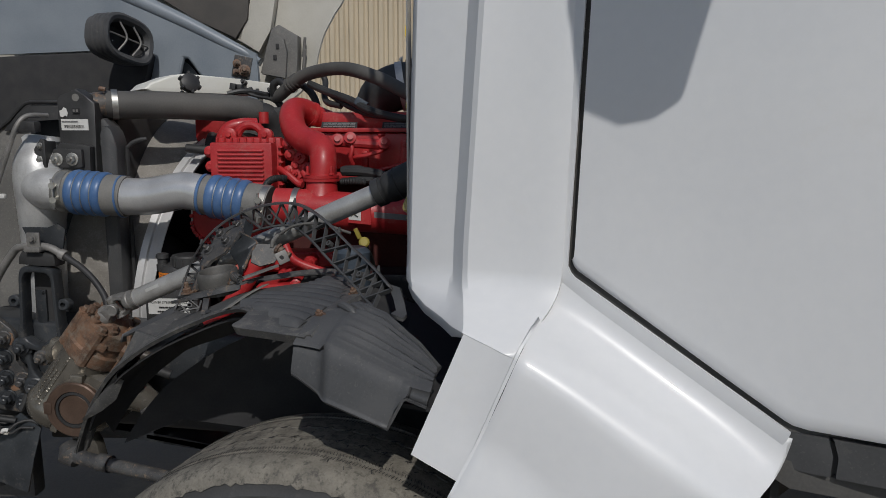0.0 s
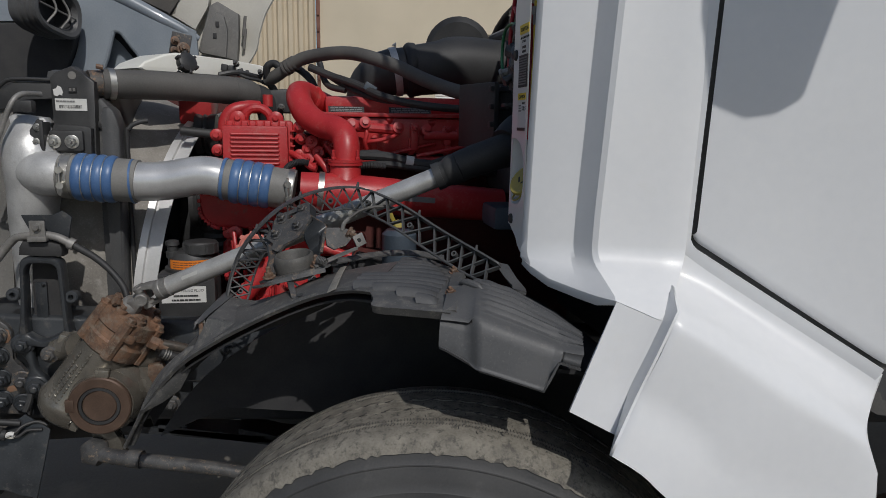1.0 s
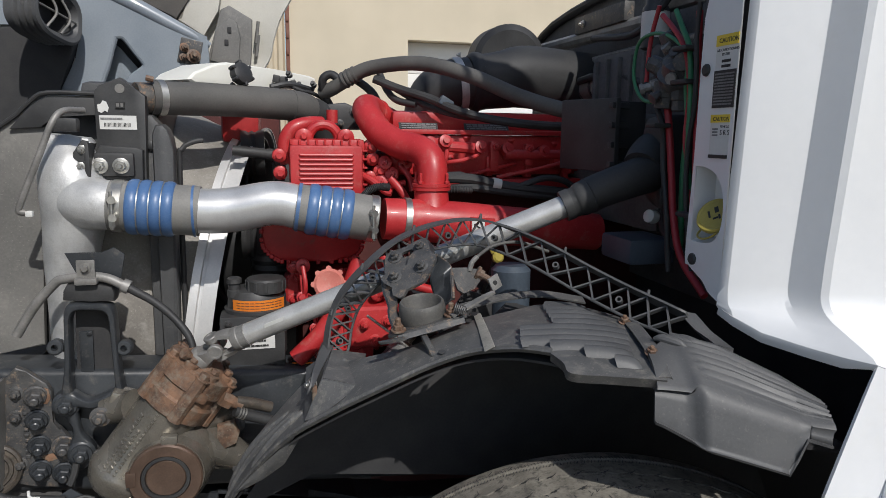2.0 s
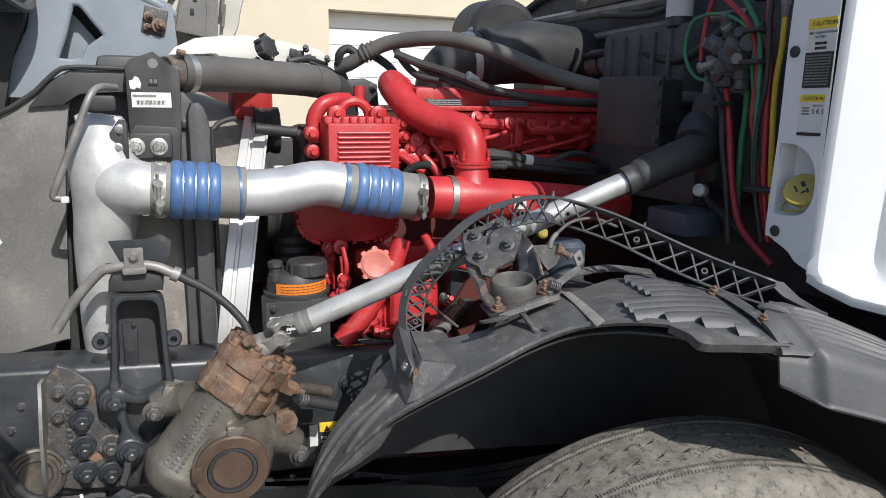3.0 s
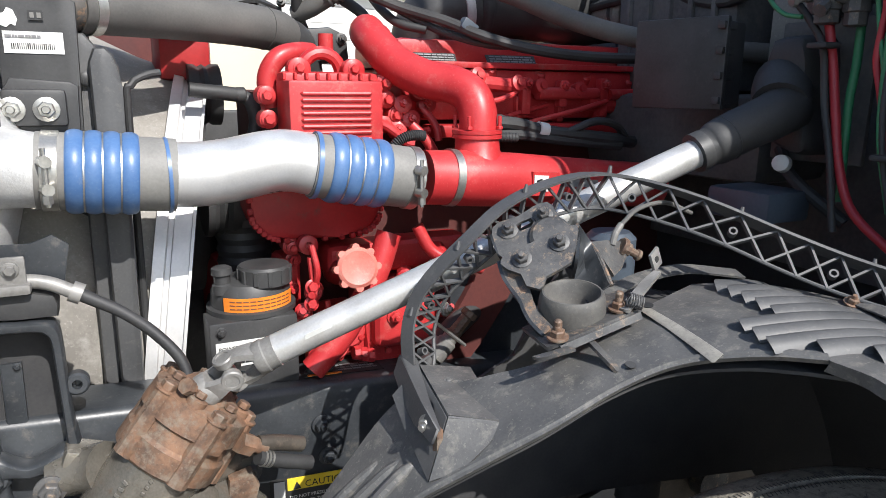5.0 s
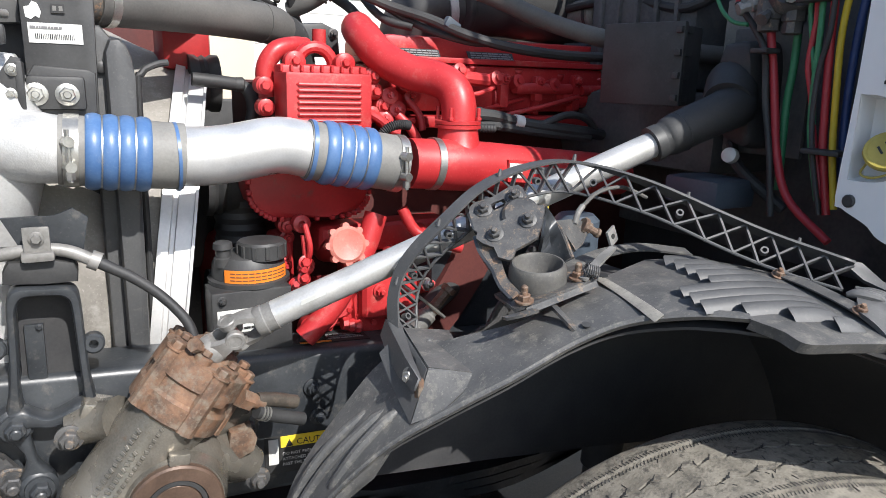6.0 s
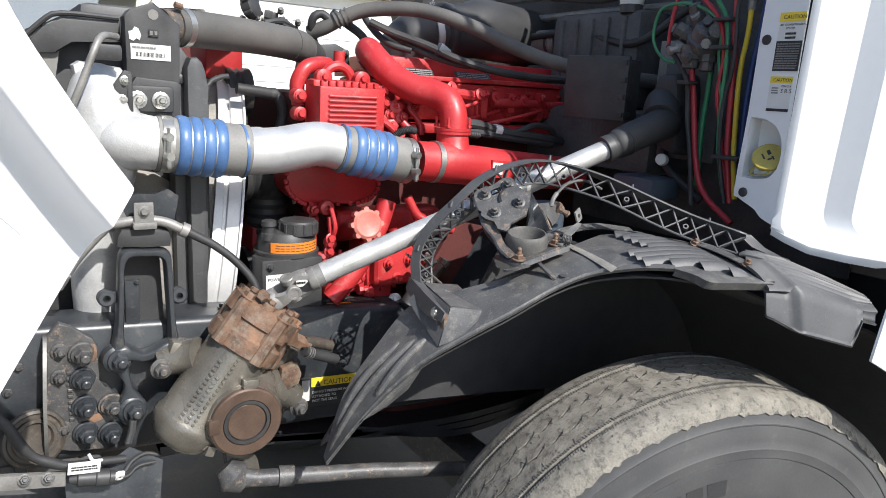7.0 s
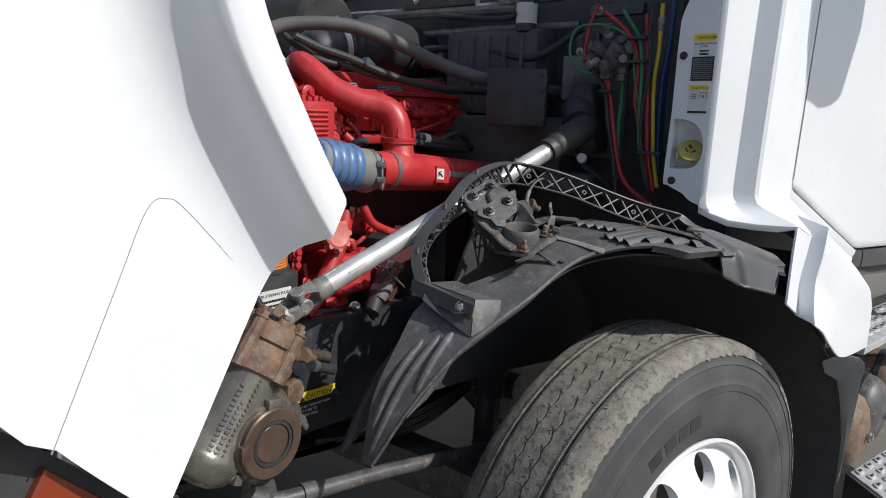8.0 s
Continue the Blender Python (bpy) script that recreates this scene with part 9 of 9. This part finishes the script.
# ---- under the truck ----
def under():
    a = thing("front_axle", (-0.2, 1.8, 0.6), "dark steel front axle beam under the engine", "axle")
    bm = B()
    box(bm, (-0.18, 2.1, 0.52), (0.11, 1.7, 0.12), 0.02)
    box(bm, (-0.18, 1.32, 0.56), (0.14, 0.14, 0.26), 0.03)
    part("beam", bm, FRAMERUST, a)
    s = thing("leaf_spring", (-0.2, 1.77, 0.72), "dark steel front leaf spring", "leaf spring")
    for k in range(3):
        bm = B()
        pts = smoothline([(-1.0 + 0.2 * k, 1.77, 0.80 - 0.022 * k), (-0.2, 1.77, 0.70 - 0.022 * k), (0.6 - 0.2 * k, 1.77, 0.78 - 0.022 * k)], 6)
        skin(bm, [[p + V(0, dy, dz) for p in pts] for dy, dz in ((-0.045, 0), (0.045, 0), (0.045, -0.018), (-0.045, -0.018), (-0.045, 0))], False)
        part("leaf", bm, FRAME, s)
    d = thing("drag_link", (-0.6, 1.5, 0.78), "grey steel steering drag link", "steering link")
    bm = B()
    tube(bm, [(-0.90, 1.55, 0.80), (-0.86, 1.53, 0.796), (-0.62, 1.485, 0.770), (-0.25, 1.41, 0.715)], [0.020, 0.017, 0.016, 0.016], 16)
    part("rod", bm, FRAMERUST, d)
    bm = B()
    tube(bm, [(-0.915, 1.56, 0.82), (-0.90, 1.55, 0.80), (-0.88, 1.54, 0.785)], [0.02, 0.034, 0.02], 16)
    part("ball_joint", bm, FRAMERUST, d)
    bm = B()
    tube(bm, [(-0.82, 1.523, 0.792), (-0.79, 1.517, 0.789)], 0.021, 16)
    part("clamp", bm, FRAMERUST, d)
    fw = thing("far_road_wheel", (-0.2, 3.0, 0.52), "dark far side front tyre and wheel", "wheel")
    bm = B()
    lathe(bm, (-0.2, 2.86, 0.52), Y, [(0, 0.30), (0.0, 0.45), (0.02, 0.50), (0.05, 0.52), (0.24, 0.52), (0.27, 0.50), (0.29, 0.45), (0.29, 0.30)], 56)
    part("tyre", bm, WALLRUB, fw)
    bm = B()
    lathe(bm, (-0.2, 2.90, 0.52), Y, [(0, 0.05), (0.01, 0.29), (0.2, 0.29)], 40)
    part("rim", bm, GREYMETAL, fw)
    n = thing("front_cross_member", (-1.35, 1.9, 0.8), "black steel front cross member and tow frame", "cross member")
    bm = B()
    box(bm, (-1.36, 2.2, 0.86), (0.28, 0.95, 0.34), 0.02)
    box(bm, (-1.28, 1.735, 0.80), (0.34, 0.05, 0.42), 0.01)
    part("beam", bm, FIREWALL, n)
    bm = B()
    box(bm, (-1.30, 1.68, 0.70), (0.30, 0.06, 0.10), 0.015)
    part("lower_arm", bm, FRAME, n)
    o = thing("cross_member", (-0.4, 2.2, 0.75), "rusty red cross member under the engine", "cross member")
    bm = B()
    box(bm, (-0.25, 2.15, 0.70), (0.35, 0.7, 0.14), 0.03)
    part("beam", bm, DARKRED, o)
    p = thing("oil_pan", (-0.1, 2.1, 0.6), "dark oil pan under the engine block", "oil pan")
    bm = B()
    box(bm, (0.1, 2.15, 0.68), (0.9, 0.36, 0.22), 0.04)
    part("pan", bm, FRAME, p)
    r = thing("spring_bracket", (0.45, 1.8, 0.62), "brown dusty rear spring bracket below the frame rail", "bracket")
    plate(bm := B(), [(0.16, 0.80), (0.98, 0.80), (0.98, 0.62), (0.80, 0.46), (0.52, 0.36), (0.40, 0.40), (0.30, 0.52), (0.16, 0.62)], "y", 1.80, 0.10, 0.012)
    part("casting", bm, HORN, r)
    tube(bm := B(), [(0.42, 1.76, 0.56), (0.42, 1.90, 0.56)], 0.05, 20)
    part("shackle_pin", bm, FRAMERUST, r)
    part("flange", box(B(), (0.55, 1.79, 0.74), (0.72, 0.07, 0.02), 0.004), BROWN, r, "brown dusty flange")
    a = thing("shock_absorber", (0.02, 1.66, 0.5), "black shock absorber beside the leaf spring", "shock absorber")
    tube(bm := B(), [(0.04, 1.66, 0.50), (0.06, 1.66, 0.74)], 0.038, 18)
    part("tube", bm, FRAME, a)
    tube(bm := B(), [(0.056, 1.66, 0.68), (0.08, 1.66, 0.96)], 0.046, 18)
    part("dust_cover", bm, VOID, a)
    b = thing("bumper_bracket", (-1.2, 1.62, 0.85), "dark folded steel bracket with plug and loose wires", "bracket")
    bm = B()
    plate(bm, [(-1.42, 0.905), (-1.275, 0.876), (-1.178, 0.856), (-1.180, 0.830), (-1.277, 0.850), (-1.42, 0.880)], "y", 1.604, 0.012, 0.003)
    part("bar", bm, GREYMETAL, b, "scraped grey steel bar")
    for x, z in ((-1.241, 0.861), (-1.206, 0.854)):
        bolt(bm := B(), (x, 1.604, z), (0.1, -1, 0.5), 0.0075)
        part("bolt", bm, FRAMERUST, b)
    bm = B()
    skin(bm, [[(-1.18, 1.64, 0.842), (-1.12, 1.64, 0.832), (-1.07, 1.63, 0.868), (-1.015, 1.62, 0.832)], [(-1.18, 1.62, 0.790), (-1.12, 1.61, 0.780), (-1.072, 1.605, 0.776), (-1.026, 1.60, 0.762)], [(-1.19, 1.62, 0.70), (-1.12, 1.61, 0.69), (-1.08, 1.60, 0.68), (-1.05, 1.60, 0.67)]])
    part("bent_plate", bm, FRAME, b, "bent black plate", thick=0.005)
    way = V(1, -0.05, -0.17).normalized()
    lathe(bm := B(), (-1.175, 1.598, 0.846), way, [(0, 0.007), (0.012, 0.010), (0.014, 0.0135), (0.042, 0.0135), (0.044, 0.0155), (0.064, 0.0155), (0.066, 0.012), (0.074, 0.012)], 16)
    part("plug", bm, BLACK, b, "black wiring plug")
    tube(bm := B(), [(-1.36, 1.64, 1.03), (-1.30, 1.625, 1.005), (-1.262, 1.612, 0.968), (-1.243, 1.61, 0.926), (-1.224, 1.61, 0.897), (-1.200, 1.61, 0.880), (-1.172, 1.61, 0.866), (-1.12, 1.615, 0.858), (-1.08, 1.62, 0.85)], [0.008, 0.009, 0.0085, 0.0095, 0.008, 0.0095, 0.008, 0.008, 0.007], 12, steps=5)
    part("taped_loom", bm, DARKHOSE, b, "black taped wiring loom")
    box(bm := B(), (-1.150, 1.592, 0.866), (0.052, 0.003, 0.022), 0.001, Matrix.Rotation(radians(8), 3, "Y"))
    part("paper_tag", bm, PAPER, b)
    bars((-1.150, 1.5902, 0.866), (1, 0, -0.14), Z, 0.042, 0.010, 2, INK, b, 41, 0.0004)
    for pts, r, m in (([(-1.10, 1.598, 0.831), (-1.085, 1.60, 0.836), (-1.07, 1.61, 0.848), (-1.045, 1.62, 0.852), (-1.02, 1.62, 0.842)], 0.004, DARKHOSE), ([(-1.10, 1.60, 0.829), (-1.08, 1.60, 0.826), (-1.06, 1.605, 0.838), (-1.03, 1.61, 0.836)], 0.0035, DARKHOSE),
                      ([(-1.103, 1.596, 0.831), (-1.095, 1.595, 0.836), (-1.087, 1.597, 0.834)], 0.0055, PAPER), ([(-1.103, 1.600, 0.827), (-1.093, 1.599, 0.825), (-1.086, 1.60, 0.829)], 0.0035, CREAMWALL), ([(-1.14, 1.61, 0.88), (-1.135, 1.60, 0.872), (-1.12, 1.605, 0.866)], 0.003, PAPER),
                      ([(-1.06, 1.64, 0.915), (-1.064, 1.635, 0.895), (-1.072, 1.63, 0.875)], 0.007, DARKHOSE)):
        tube(bm := B(), pts, r, 8, steps=4)
        part("loose_wire", bm, m, b)
    w = thing("horn", (-1.22, 1.66, 0.9), "dark round horn disc beside the spring hanger", "horn")
    lathe(bm := B(), (-1.222, 1.675, 0.902), (0.25, -1, 0.15), [(-0.01, 0.030), (0.0, 0.050), (0.008, 0.054), (0.014, 0.052), (0.016, 0.047), (0.012, 0.044), (0.012, 0.038), (0.016, 0.036), (0.016, 0.030), (0.010, 0.027), (0.008, 0.004)], 40)
    part("disc", bm, HORN, w, "ringed brown-black disc")
    part("stay", box(B(), (-1.245, 1.70, 0.86), (0.02, 0.02, 0.10), 0.004), FRAME, w)
    for k, (x, z, l, t) in enumerate(((-1.255, 0.985, 0.20, 38), (-1.235, 1.03, 0.14, 20), (-1.275, 0.94, 0.16, 60))):
        y = thing("front_stay", (x, 1.72, z), "worn grey steel stay ahead of the spring hanger", "stay", "stays ahead of the hanger")
        part("bar", box(B(), (x, 1.715, z), (0.022, 0.012, l), 0.003, Matrix.Rotation(radians(t), 3, "Y")), GREYMETAL if k else FRAMERUST, y)
        bolt(bm := B(), (x, 1.708, z), (0, -1, 0), 0.009)
        part("bolt", bm, FRAMERUST, y)


under()


def steps():
    s = thing("cab_step", (1.2, 0.6, 0.36), "perforated aluminium cab step", "step")

    def low(u, v):
        """Plan of the lower step: u runs back along the flared side, v outward."""
        return (0.978 + 0.963 * u - 0.66 * v, 0.75 - 0.27 * u - 0.60 * v)

    def high(u, v):
        return (1.02 + 0.976 * u, 0.948 - 0.215 * u - v)

    def tread(plan, long, wide, z, parent, pitch):
        plate(bm := B(), [plan(a, b) for a, b in ((0, 0), (long, 0), (long, wide), (0, wide))], "z", z - 0.03, 0.03, 0.003)
        sheet = part("tread", bm, ALU, parent)
        for i in range(int(long / pitch)):
            for j in range(int(wide / 0.05)):
                u, v = 0.02 + pitch * i, 0.012 + 0.05 * j
                d = 0.5 * (j % 2) * pitch * 0.6
                plate(bm := B(), [plan(u + d + a, v + b) for a, b in ((0, 0.006), (0.006, 0), (pitch * 0.45, 0), (pitch * 0.45 + 0.006, 0.006), (pitch * 0.45 + 0.006, 0.022), (pitch * 0.45, 0.028), (0.006, 0.028), (0, 0.022))], "z", z - 0.001, 0.007, 0.002)
                part("tread_boss", bm, ALU, sheet)
                plate(bm := B(), [plan(u + d + a, v + b) for a, b in ((0.010, 0.008), (pitch * 0.42, 0.008), (pitch * 0.42, 0.020), (0.010, 0.020))], "z", z + 0.0062, 0.0012)
                part("drain_slot", bm, DARKHOSE, sheet, "dark slot in the tread")

    tread(low, 1.0, 0.26, 0.36, s, 0.075)
    rim = [low(-0.004, v) for v in (-0.005, 0.08, 0.16, 0.265)]
    skin(bm := B(), [[V(x, y, z) for x, y in rim] for z in (0.355, 0.30, 0.22, 0.17)])
    part("end_cap", bm, VOID, s, "black plastic step end", thick=0.012)
    for u in (0.72, 0.95):
        x, y = low(u, 0.02)
        p, q = high(u * 0.94 - 0.1, 0.16)
        skin(bm := B(), [[V(x - 0.03, y, 0.35), V(x + 0.03, y, 0.35)], [V(p - 0.03, q, 0.78), V(p + 0.03, q, 0.78)]])
        part("hanger", bm, FRAME, s, "dark steel hanger", thick=0.010)
    u = thing("upper_cab_step", (1.6, 0.8, 0.80), "perforated aluminium upper cab step", "step")
    tread(high, 1.2, 0.18, 0.80, u, 0.075)
    for k in (0.55, 1.05):
        x, y = high(k, 0.01)
        plate(bm := B(), [(x - 0.03, 0.79), (x + 0.03, 0.79), (x + 0.03, 1.19), (x - 0.03, 1.19)], "y", side(x) + 0.05, 0.012, 0.003)
        part("bracket", bm, FRAME, u, "dark steel step bracket")
    part("support_rail", box(B(), (1.75, 0.86, 0.735), (1.5, 0.06, 0.07), 0.01, Matrix.Rotation(radians(-12.4), 3, "Z")), FRAME, u, "dark steel rail below the step")
    way = V(0.12, 1, 0).normalized()
    for at, r, m in ((V(1.0, 0.765, 0.50), 0.135, RUST), (V(1.32, 0.735, 0.475), 0.135, FRAMERUST), (V(1.64, 0.70, 0.495), 0.135, RUST)):
        f = thing("air_tank", at, "rusty grey air tank behind the steps", "tank", "air tanks behind the steps")
        lathe(bm := B(), at, way, [(-0.045, 0.002), (-0.042, r * 0.4), (-0.030, r * 0.7), (-0.012, r * 0.9), (0.008, r * 0.98), (0.03, r), (0.6, r), (0.65, r * 0.7)], 40)
        shell = part("shell", bm, m, f)
        lathe(bm := B(), at, way, [(0.028, r), (0.030, r + 0.004), (0.050, r + 0.004), (0.052, r)], 40)
        part("strap", bm, FRAME, shell, "dark steel strap")
        lathe(bm := B(), at, -way, [(0.038, 0.018), (0.056, 0.018), (0.058, 0.012), (0.064, 0.012)], 12)
        part("drain_fitting", bm, STEEL, shell)


steps()
